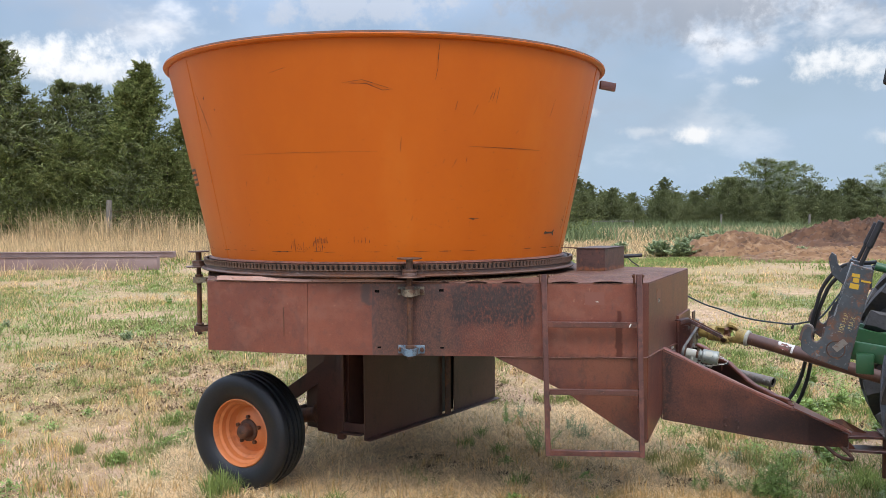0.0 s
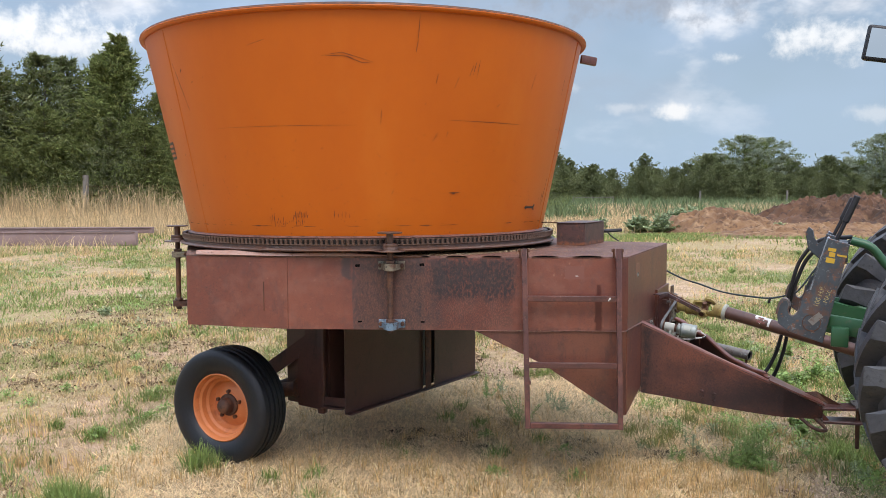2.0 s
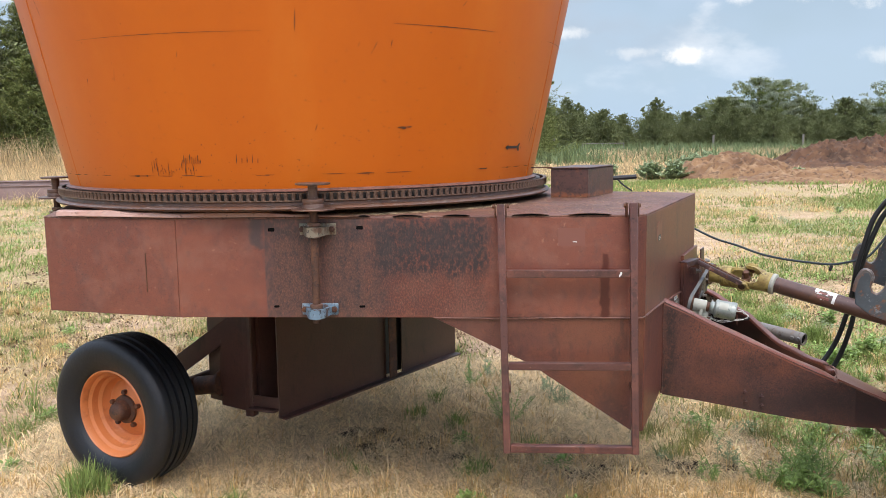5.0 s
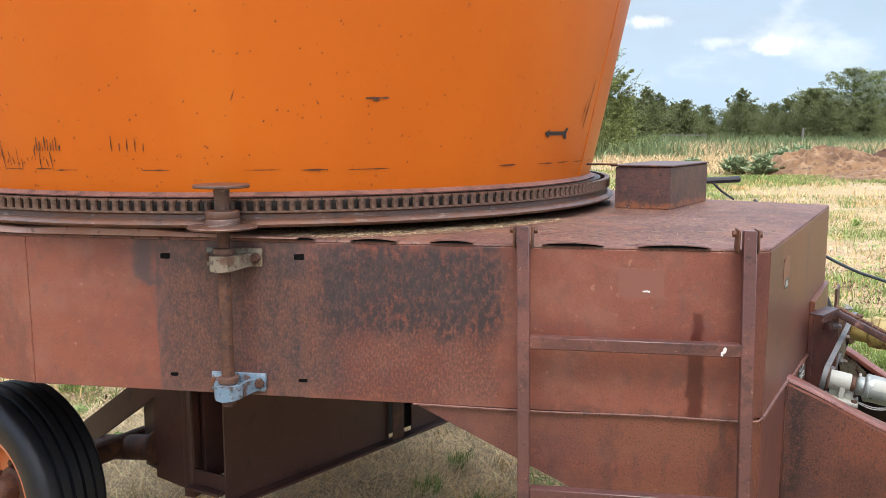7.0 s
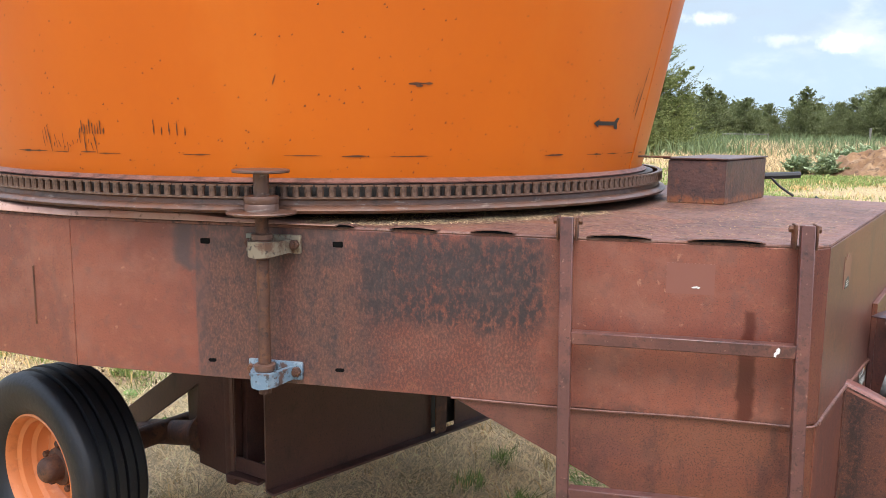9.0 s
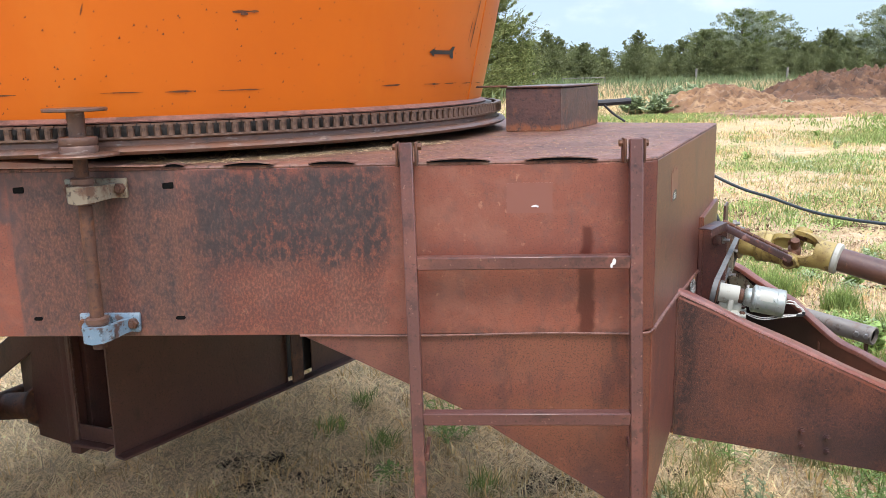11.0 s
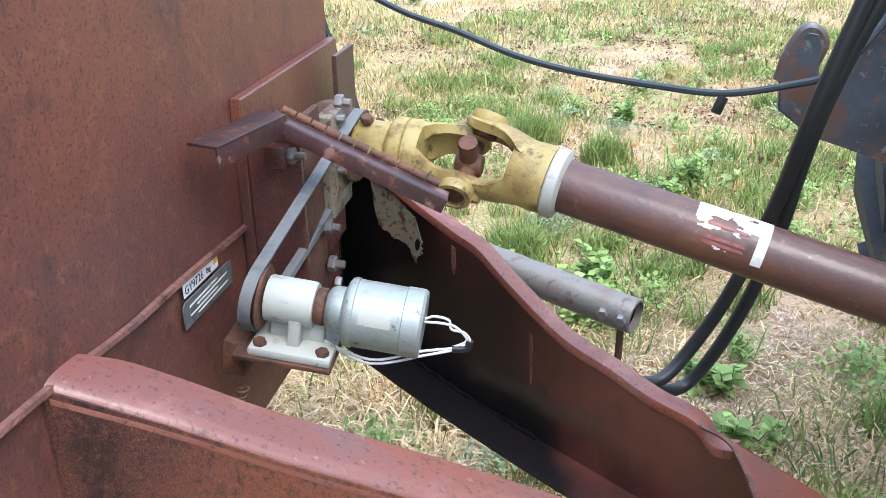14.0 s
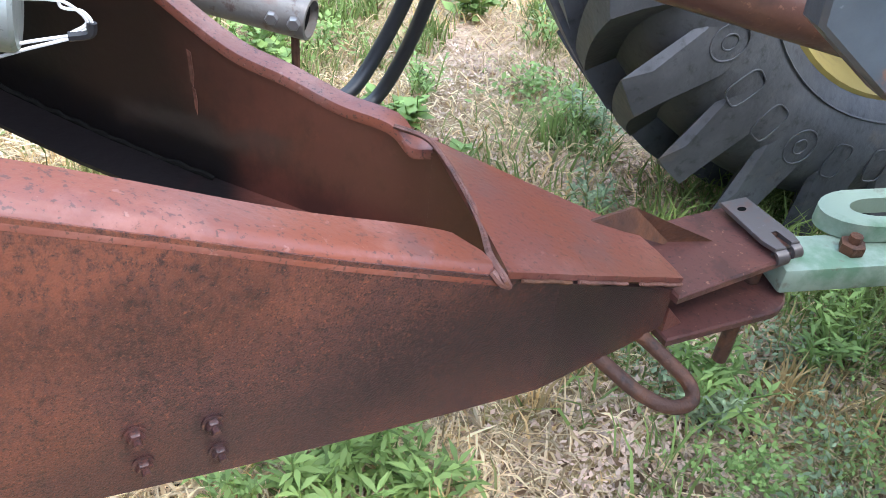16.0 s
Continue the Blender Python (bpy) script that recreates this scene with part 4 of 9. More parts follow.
def build_tub():
    m = Matrix.Translation(TUB)
    bm = bmesh.new()
    steps = 24
    outer = [(R0 + (R1 - R0) * k / steps, ZB + (ZT - ZB) * k / steps) for k in range(steps + 1)]
    inner = [(r - 0.008, h) for r, h in reversed(outer)]
    lathe(bm, [*outer, *inner, (R0 - 0.25, ZB + 0.02), (0.30, ZB - 0.05)], m, 144)
    for v in bm.verts:
        p = v.co - TUB
        r = math.hypot(p.x, p.y)
        ang = math.atan2(p.y, p.x)
        if r > 1.2:
            k = 1 + 0.0028 * noise.noise((math.cos(ang) * 2.2, math.sin(ang) * 2.2, p.z * 1.6)) * min(1, max(0, (p.z - ZB) / 0.2))
            v.co.x, v.co.y = TUB.x + p.x * k, TUB.y + p.y * k
    tub = part("tub", bm, ORANGE, GRINDER, "orange painted conical tub with scratches")
    # rolled rim with scuffed top
    bm = bmesh.new()
    prof = [(R1 - 0.008 + 0.024 * math.cos(t) + 0.016, ZT + 0.006 + 0.019 * math.sin(t)) for t in np.linspace(0, 2 * math.pi, 14)]
    lathe(bm, prof, m, 144, False)
    part("rim", bm, ORANGE, tub, "rolled orange rim")
    bm = bmesh.new()
    prof = [(R1 + 0.006 + 0.0255 * math.cos(t), ZT + 0.0065 + 0.0205 * math.sin(t)) for t in np.linspace(-0.3, math.pi - 0.2, 11)]
    lathe(bm, prof, m, 144, False)
    part("rim_scuff", bm, DARK_RUST, tub, "worn bare top of the rim")
    # pinkish welded foot flange
    bm = bmesh.new()
    lathe(bm, [(R0 - 0.01, ZB - 0.004), (R0 + 0.019, ZB - 0.004), (R0 + 0.020, ZB - 0.001), (R0 + 0.010, ZB + 0.004), (R0 - 0.002, ZB + 0.012)], m, 144, False)
    part("foot_flange", bm, WELD, tub)
    # seams
    for line, w in (([(-121, 2.162), (-84, 2.160)], 0.003), ([(-62, 2.194), (-40, 2.190)], 0.005), ([(-20, 2.190), (20, 2.188)], 0.004)):
        bm = bmesh.new()
        tub_strip(bm, line, w)
        part("seam", bm, CHIP, tub, "thin horizontal seam")
    for deg in (-136, -15.3, 105):
        bm = bmesh.new()
        sweep(bm, [on_tub(deg, z) for z in np.linspace(ZB + 0.01, ZT - 0.02, 12)], 0.003, 6, 3)
        part("seam", bm, ORANGE, tub, "vertical welded seam")
        rnd = random.Random(int(deg * 3))
        z = ZB + 0.06
        while z < ZT - 0.3:
            if rnd.random() < 0.7:
                bm = bmesh.new()
                tub_strip(bm, [(deg + rnd.uniform(-.25, .25), z), (deg + rnd.uniform(-.25, .25), z + rnd.uniform(0.01, 0.05))], 0.004, 0.004)
                part("scratch", bm, CHIP, tub)
            z += rnd.uniform(0.03, 0.12)
    # arrows, sign and maker's mark as plain shapes
    for deg, z in ((-27.7, 1.688), (-158, 1.664), (92, 1.69)):
        bm = bmesh.new()
        tub_decal(bm, ARROW, deg, z)
        part("arrow", bm, BLACK, tub, "black painted direction arrow")
    bm = bmesh.new()
    tub_decal(bm, rect(-0.09, 0.09, -0.055, 0.055), -151.8, 2.057)
    sign = part("sign", bm, BLACK, tub, "small black-edged sign")
    bm = bmesh.new()
    for k in range(3):
        tub_decal(bm, rect(-0.075, 0.075, 0.022 - k * 0.03, 0.038 - k * 0.03), -151.8, 2.057, 0.004)
    part("lettering_bar", bm, ORANGE, sign)
    bm = bmesh.new()
    arcs = 22
    for k in range(4):
        ra, rb = 0.13 + k * 0.038, 0.149 + k * 0.038
        pts = [math.pi + math.pi / 2 * j / arcs for j in range(arcs + 1)]
        for t0, t1 in zip(pts, pts[1:]):
            tub_decal(bm, [(r * math.cos(t), r * math.sin(t)) for r, t in ((ra, t0), (rb, t0), (rb, t1), (ra, t1))], 21.0, 2.20)
    tub_decal(bm, rect(0.035, 0.095, -0.245, 0.06), 21.0, 2.20)
    tub_decal(bm, rect(0.15, 0.36, -0.16, -0.07), 21.0, 2.20)
    tub_decal(bm, rect(-0.33, -0.13, 0.17, 0.25), 21.0, 2.20)
    tagged(part("painted_mark", bm, BLACK, tub, "black painted curved stripes and bars"), kind="stuff")
    # scratches and chips
    marks = [
        ([(-60.3, 1.783), (-57.4, 1.785)], 0.010), ([(-59.4, 1.778), (-58.6, 1.779)], 0.008),
        ([(-78.6, 2.16), (-78.4, 2.24)], 0.004), ([(-75.7, 1.775), (-75.3, 1.80)], 0.006),
        ([(-91.5, 2.53), (-87, 2.545), (-83, 2.515), (-80.4, 2.495)], 0.004), ([(-91.5, 2.53), (-86, 2.525), (-82.6, 2.49), (-80.4, 2.495)], 0.005),
        ([(-57.8, 2.44), (-57.0, 2.50)], 0.004), ([(-56.9, 2.45), (-56.3, 2.52)], 0.005), ([(-55.9, 2.43), (-55.4, 2.53)], 0.004), ([(-61.4, 2.37), (-60.5, 2.43)], 0.004),
        ([(-70.6, 2.62), (-70.4, 2.75)], 0.004), ([(-71.0, 2.55), (-70.5, 2.62)], 0.004),
        ([(-38.0, 2.39), (-37.0, 2.50)], 0.005), ([(-135.0, 2.58), (-131.0, 2.28)], 0.006), ([(-131.5, 2.50), (-131.0, 2.52)], 0.014), ([(-127.6, 2.43), (-127.3, 2.44)], 0.010),
        ([(-108.5, 2.60), (-104.0, 2.625)], 0.003), ([(-19.0, 1.70), (-17.8, 1.87)], 0.010), ([(-20.2, 1.72), (-19.6, 1.80)], 0.006),
        ([(-21.0, 2.40), (-20.5, 2.53)], 0.005), ([(-66.0, 2.39), (-65.6, 2.44)], 0.004), ([(-49.0, 2.28), (-48.2, 2.30)], 0.004),
        ([(-120.5, 1.98), (-120.2, 2.01)], 0.004), ([(-99.0, 2.07), (-98.8, 2.09)], 0.003), ([(-65.5, 2.09), (-64.9, 2.12)], 0.004),
        ([(-62.4, 2.10), (-62.2, 2.13)], 0.004), ([(-68.2, 2.10), (-67.9, 2.12)], 0.004), ([(-113, 1.99), (-112.6, 2.03)], 0.003)]
    rnd = random.Random(5)
    for k in range(16):
        d = -108.5 + k * 0.62
        marks.append(([(d, 1.59 + rnd.uniform(0, 0.03)), (d + rnd.uniform(-.2, .3), 1.615 + rnd.uniform(0, 0.05))], 0.005))
    for k in range(10):
        marks.append(([(-101.5 + k * 0.42, 1.645), (-101.3 + k * 0.42, 1.66 + rnd.uniform(0, 0.03))], 0.006))
    for k in range(5):
        marks.append(([(-90.5 + k * 1.0, 1.645), (-90.4 + k * 1.0, 1.665 + rnd.uniform(0, 0.02))], 0.005))
    for line, w in marks:
        bm = bmesh.new()
        tub_strip(bm, line, w)
        part("scratch", bm, CHIP, tub)
    # dark dashes along the foot, all round
    d = -180.0
    while d < 180:
        step = rnd.uniform(2.0, 9.0)
        if rnd.random() < 0.72:
            bm = bmesh.new()
            z = 1.594 + rnd.uniform(-.002, .002)
            tub_strip(bm, [(d, z), (d + step * rnd.uniform(0.3, 0.85), z + rnd.uniform(-.002, .002))], rnd.uniform(0.003, 0.008))
            part("scratch", bm, CHIP, tub)
        d += step
    bm = bmesh.new()
    for k in range(520):
        a_, z_ = rnd.uniform(-160, 10), ZB + 0.02 + abs(rnd.gauss(0, 0.30))
        if z_ < ZT - 0.05:
            s = rnd.uniform(0.001, 0.0032)
            tub_decal(bm, [(-s, -s * rnd.uniform(.4, 1.5)), (s, -s), (s * rnd.uniform(.2, 1), s)], a_, z_, 0.0022)
    tagged(part("paint_specks", bm, CHIP, tub, "fine rust specks in the paint"), kind="stuff")
    # small bracket behind the rim
    bm = bmesh.new()
    box(bm, (0.12, 0.03, 0.06), pose(1.085, 1.42, 2.725, 0, 8, 20), 0.004)
    part("bracket", bm, MAROON, tub)


build_tub()


def build_ring():
    m = Matrix.Translation(TUB + Vector((0.010, 0, -0.017)))
    bm = bmesh.new()
    lathe(bm, [(1.20, 1.470), (1.294, 1.466), (1.308, 1.469), (1.314, 1.476), (1.308, 1.483), (1.296, 1.487), (1.286, 1.488), (1.284, 1.500), (1.290, 1.503),
               (1.290, 1.505), (1.268, 1.506)], m, 144, False)
    ring = part("turntable_ring", bm, STEEL, GRINDER, "rusty turntable ring with a worn shiny rail")
    bm = bmesh.new()
    lathe(bm, [(1.270, 1.500), (1.264, 1.506), (1.264, 1.538), (1.20, 1.540)], m, 144, False)
    part("chain_track", bm, TRACK_BLACK, ring, "black chain track behind the rollers")
    n = 264
    pitch = 2 * math.pi / n
    bm = bmesh.new()
    box(bm, (0.017, 0.034, 0.0045), pose(0, 0, -0.0150))
    box(bm, (0.017, 0.026, 0.0045), pose(0, 0, 0.0150))
    lathe(bm, [(0.0092, -0.0127), (0.0092, 0.0127)], pose(0.001, 0, 0), 10)
    me = bpy.data.meshes.new("chain_link")
    bm.to_mesh(me)
    bm.free()
    me.materials.append(CHAIN)
    root = GRINDER.location
    for k in range(n):
        t = k * pitch
        ob = new("chain_link", me)
        ob.parent = ring
        ob.matrix_basis = Matrix.Translation((TUB.x + 0.010 + 1.289 * math.cos(t) - root.x, TUB.y + 1.289 * math.sin(t) - root.y, 1.5055 - root.z)) @ Matrix.Rotation(t, 4, "Z")


build_ring()


def build_roller(x, y, out, low):
    """A guide roller for the ring on an upright shaft, held by two strap clamps; out: the level way from the wall."""
    out = Vector(out).normalized()
    side = out.cross(Z)
    p = Vector((x, y, 0))
    bm = bmesh.new()
    rod(bm, p + Z * 0.992, p + Z * 1.558, 0.0165, 14)
    shaft = part("roller_shaft", bm, DARK_RUST, GRINDER, "upright rusty guide-roller shaft")
    bm = bmesh.new()
    lathe(bm, [(0.0, 1.567), (0.069, 1.566), (0.071, 1.564), (0.071, 1.560), (0.069, 1.558), (0.020, 1.557), (0.019, 1.502), (0.042, 1.500), (0.043, 1.497), (0.043, 1.484), (0.041, 1.481), (0.043, 1.478), (0.043, 1.464),
               (0.086, 1.462), (0.088, 1.459), (0.086, 1.455), (0.040, 1.453), (0.019, 1.450)], Matrix.Translation(p), 32, False)
    part("flanged_roller", bm, STEEL, shaft, "worn flanged steel roller")
    for z, mat, lab in ((1.372, TAN_CAST, "dirty tan strap clamp"), (1.036, low, "chipped pale blue strap clamp" if low is BLUE else "rusty strap clamp")):
        bm = bmesh.new()
        line = [p + side * s - out * o + Z * (z - 0.004) for s, o in ((-0.050, 0.062), (-0.041, 0.044), (-0.034, 0.014), (-0.029, -0.008), (-0.018, -0.027), (0.0, -0.033), (0.018, -0.027), (0.029, -0.008),
                                                           (0.036, 0.014), (0.046, 0.044), (0.058, 0.062))]
        rows = []
        for i, q in enumerate(line):
            w = (line[min(i + 1, len(line) - 1)] - line[max(i - 1, 0)]).normalized()
            nrm = w.cross(Z).normalized()
            h = 0.021 - 0.002 * abs(i - 5) ** 0.5
            rows.append([bm.verts.new(q + Z * h + nrm * 0.007), bm.verts.new(q - Z * h + nrm * 0.007), bm.verts.new(q - Z * h - nrm * 0.007), bm.verts.new(q + Z * h - nrm * 0.007)])
        for ra, rb in zip(rows, rows[1:]):
            for k in range(4):
                bm.faces.new((ra[k], ra[(k + 1) % 4], rb[(k + 1) % 4], rb[k]))
        bm.faces.new(rows[0]), bm.faces.new(rows[-1])
        clamp = part("strap_clamp", bm, mat, shaft, lab)
        bm = bmesh.new()
        box(bm, (0.152, 0.012, 0.048), basis(side, out, Z, p - out * 0.068 + Z * z), 0.003)
        part("mounting_plate", bm, mat, clamp)
        bm = bmesh.new()
        lathe(bm, [(0.017, z - 0.030), (0.024, z - 0.028), (0.024, z + 0.018), (0.027, z + 0.020), (0.027, z + 0.032), (0.024, z + 0.034), (0.017, z + 0.035)], Matrix.Translation(p), 20)
        part("bearing_sleeve", bm, STEEL, clamp)
        for s in (-0.061, 0.063):
            bm = bmesh.new()
            hexbolt(bm, along(p + side * s - out * 0.063 + Z * z, p + side * s + out * 0.1 + Z * z), 0.0135, 0.014, 0.006)
            part("bolt", bm, DARK_RUST, clamp)


build_roller(-0.173, -0.074, (0, -1, 0), BLUE)
build_roller(-1.745, 0.83, (-0.94, -0.34, 0), DARK_RUST)


# ---- ladder ----
def build_ladder():
    lean = 0.09

    def y_at(z):
        return -0.035 - lean * (1.47 - z)
    tl, bl, tr, br = (0.580, 1.470), (0.602, 0.468), (1.105, 1.470), (1.114, 0.468)
    ladder = None
    for (xa, za), (xb, zb) in ((tl, bl), (tr, br)):
        bm = bmesh.new()
        p, q = Vector((xb, y_at(zb), zb)), Vector((xa, y_at(za), za))
        m = along(p, q, (0, 1, 0))
        box(bm, (0.029, 0.029, (q - p).length), m @ Matrix.Translation((0, 0, (q - p).length / 2)), 0.002, 1)
        if ladder:
            part("rail", bm, TUBE_PAINT, ladder)
        else:
            ladder = part("ladder", bm, TUBE_PAINT, GRINDER, "maroon square-tube ladder")
    for z in (1.191, 0.820, 0.486):
        f = (1.475 - z) / 1.007
        bm = bmesh.new()
        a_ = Vector((tl[0] + (bl[0] - tl[0]) * f + 0.0145, y_at(z), z))
        b_ = Vector((tr[0] + (br[0] - tr[0]) * f - 0.0145, y_at(z), z))
        m = along(a_, b_)
        box(bm, (0.030, 0.030, (b_ - a_).length), m @ Matrix.Translation((0, 0, (b_ - a_).length / 2)), 0.002, 1)
        part("rung", bm, TUBE_PAINT, ladder)
    bm = bmesh.new()
    slab(bm, [(1.047, 1.180), (1.051, 1.178), (1.053, 1.185), (1.058, 1.187), (1.060, 1.197), (1.056, 1.201), (1.052, 1.197), (1.0505, 1.190), (1.047, 1.188)], 0.0012, upright((0, y_at(1.191) - 0.0155), (1, y_at(1.191) - 0.0155)))
    part("tape", bm, WHITE, ladder, "scrap of white tape on a rung")
    for x in (0.580, 1.105):
        for s in (-1, 1):
            bm = bmesh.new()
            box(bm, (0.006, 0.050, 0.056), pose(x + s * 0.022, -0.010, 1.442), 0.003)
            part("mounting_ear", bm, DARK_RUST, ladder)
            bm = bmesh.new()
            hexbolt(bm, along((x + s * 0.024, -0.006, 1.458), (x + s * 0.1, -0.006, 1.458)), 0.009, 0.010)
            part("bolt", bm, DARK_RUST, ladder)
    for x, z in ((0.590, 0.72), (1.085, 0.72)):
        bm = bmesh.new()
        box(bm, (0.010, 0.10, 0.020), pose(x + 0.024, -0.05, z), 0.002)
        part("standoff", bm, TUBE_PAINT, ladder)


build_ladder()


# ---- cover box on the deck ----
def build_cover():
    pts = [(0.835, 1.0), (1.022, 0.965), (1.195, 1.335), (1.01, 1.37)]
    bm = bmesh.new()
    slab(bm, pts, 0.148, basis((1, 0, 0), (0, 1, 0), (0, 0, 1), (0, 0, TOP + 0.008)), 0.003, 1)
    cover = part("drive_cover", bm, COVER_PAINT, GRINDER, "maroon sheet-metal drive cover box")
    bm = bmesh.new()
    slab(bm, [(0.815, 0.995), (1.026, 0.958), (1.202, 1.340), (1.0, 1.385)], 0.006, basis((1, 0, 0), (0, 1, 0), (0, 0, 1), (0, 0, TOP + 0.157)), 0.002, 1)
    part("lid", bm, COVER_PAINT, cover)
    bm = bmesh.new()
    sweep(bm, [(1.20, 1.40, 1.498), (1.27, 1.42, 1.500), (1.335, 1.44, 1.503)], 0.013, 8)
    part("lever", bm, BLACK, GRINDER, "black lever")
    bm = bmesh.new()
    sweep(bm, [(1.22, 1.40, 1.50), (1.26, 1.40, 1.46), (1.31, 1.39, 1.425)], 0.005, 6)
    part("cable_end", bm, BLACK, GRINDER)
    bm = bmesh.new()
    rod(bm, (0.70, 1.01, 1.577), (0.84, 0.99, 1.577), 0.004, 6)
    part("thin_rod", bm, DARK_RUST, GRINDER)


build_cover()


# ---- underside: discharge plates, axle, wheels ----
def build_underside():
    p, q = Vector((-0.601, 0.821, 0)), Vector((0.25, 2.2, 0))
    d = (q - p).normalized()
    out = d.cross(Z)
    b0 = 0.278
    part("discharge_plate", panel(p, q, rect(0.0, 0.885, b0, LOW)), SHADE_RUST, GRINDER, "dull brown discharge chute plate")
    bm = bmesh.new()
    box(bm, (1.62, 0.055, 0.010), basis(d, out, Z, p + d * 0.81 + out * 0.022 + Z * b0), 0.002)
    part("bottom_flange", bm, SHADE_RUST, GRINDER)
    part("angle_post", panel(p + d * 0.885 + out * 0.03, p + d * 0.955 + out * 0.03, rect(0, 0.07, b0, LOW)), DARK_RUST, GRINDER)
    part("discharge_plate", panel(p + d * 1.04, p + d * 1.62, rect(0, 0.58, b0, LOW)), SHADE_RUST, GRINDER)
    # black sheet added behind the slot to paint in its dark depth
    part("slot_shade", panel(p + d * 0.86 - out * 0.03, p + d * 1.07 - out * 0.03, rect(0, 0.21, b0 + 0.01, LOW)), BLACK, GRINDER)
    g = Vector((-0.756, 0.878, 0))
    # added box, no known part: stops daylight showing through behind the plates
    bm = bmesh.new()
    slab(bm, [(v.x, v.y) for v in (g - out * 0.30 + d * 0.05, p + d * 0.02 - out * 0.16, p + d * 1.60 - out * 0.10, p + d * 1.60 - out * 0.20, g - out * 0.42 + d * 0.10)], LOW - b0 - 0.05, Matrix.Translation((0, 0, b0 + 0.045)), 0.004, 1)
    part("added_backing_box", bm, SHADE_RUST, GRINDER, "added box that stops daylight showing behind the discharge plates")
    # bay beside the plate and the gusset towards the wheel
    g = Vector((-0.756, 0.878, 0))
    # back wall in black: the bay's shade is put into its colour
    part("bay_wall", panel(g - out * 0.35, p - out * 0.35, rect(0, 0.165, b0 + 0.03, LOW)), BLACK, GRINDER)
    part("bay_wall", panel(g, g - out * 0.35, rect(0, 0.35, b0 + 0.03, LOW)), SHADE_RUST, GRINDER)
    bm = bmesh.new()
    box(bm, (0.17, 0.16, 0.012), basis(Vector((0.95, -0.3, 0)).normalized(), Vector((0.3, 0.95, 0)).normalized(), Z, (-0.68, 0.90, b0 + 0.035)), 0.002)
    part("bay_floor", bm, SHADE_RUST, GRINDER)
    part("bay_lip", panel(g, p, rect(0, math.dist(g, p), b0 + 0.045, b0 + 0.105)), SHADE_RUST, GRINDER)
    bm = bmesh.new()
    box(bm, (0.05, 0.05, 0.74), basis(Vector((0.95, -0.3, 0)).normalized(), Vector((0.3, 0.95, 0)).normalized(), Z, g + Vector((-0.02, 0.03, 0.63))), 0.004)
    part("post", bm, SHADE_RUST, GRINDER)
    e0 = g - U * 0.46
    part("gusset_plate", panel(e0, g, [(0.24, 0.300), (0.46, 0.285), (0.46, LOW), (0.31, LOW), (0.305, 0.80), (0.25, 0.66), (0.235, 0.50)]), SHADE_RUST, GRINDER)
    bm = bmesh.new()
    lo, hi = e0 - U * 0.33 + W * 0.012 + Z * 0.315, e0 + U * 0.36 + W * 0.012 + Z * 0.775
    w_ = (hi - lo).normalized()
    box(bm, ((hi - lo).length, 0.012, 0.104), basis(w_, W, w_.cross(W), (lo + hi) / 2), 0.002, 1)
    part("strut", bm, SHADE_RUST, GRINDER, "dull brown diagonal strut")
    bm = bmesh.new()
    rod(bm, e0 - U * 0.22 + W * 0.03 + Z * 0.325, e0 + U * 0.24 + W * 0.03 + Z * 0.415, 0.052, 20)
    part("axle_stub", bm, DARK_RUST, GRINDER, "brown pipe axle stub")
    bm = bmesh.new()
    lathe(bm, [(0.05, -0.004), (0.074, -0.004), (0.076, 0.0), (0.074, 0.012), (0.05, 0.014)], along(e0 + U * 0.225 + W * 0.03 + Z * 0.412, e0 + U * 0.24 + W * 0.03 + Z * 0.415), 24)
    part("stub_flange", bm, DARK_RUST, GRINDER)
    bm = bmesh.new()
    hub = Vector((-1.330, 0.648, 0.386))
    rod(bm, hub + W * 0.10, hub + W * 2.21, 0.045, 18)
    part("axle", bm, DARK_RUST, GRINDER)
    build_wheel(hub, -W)
    build_wheel(hub + W * 2.306, W)


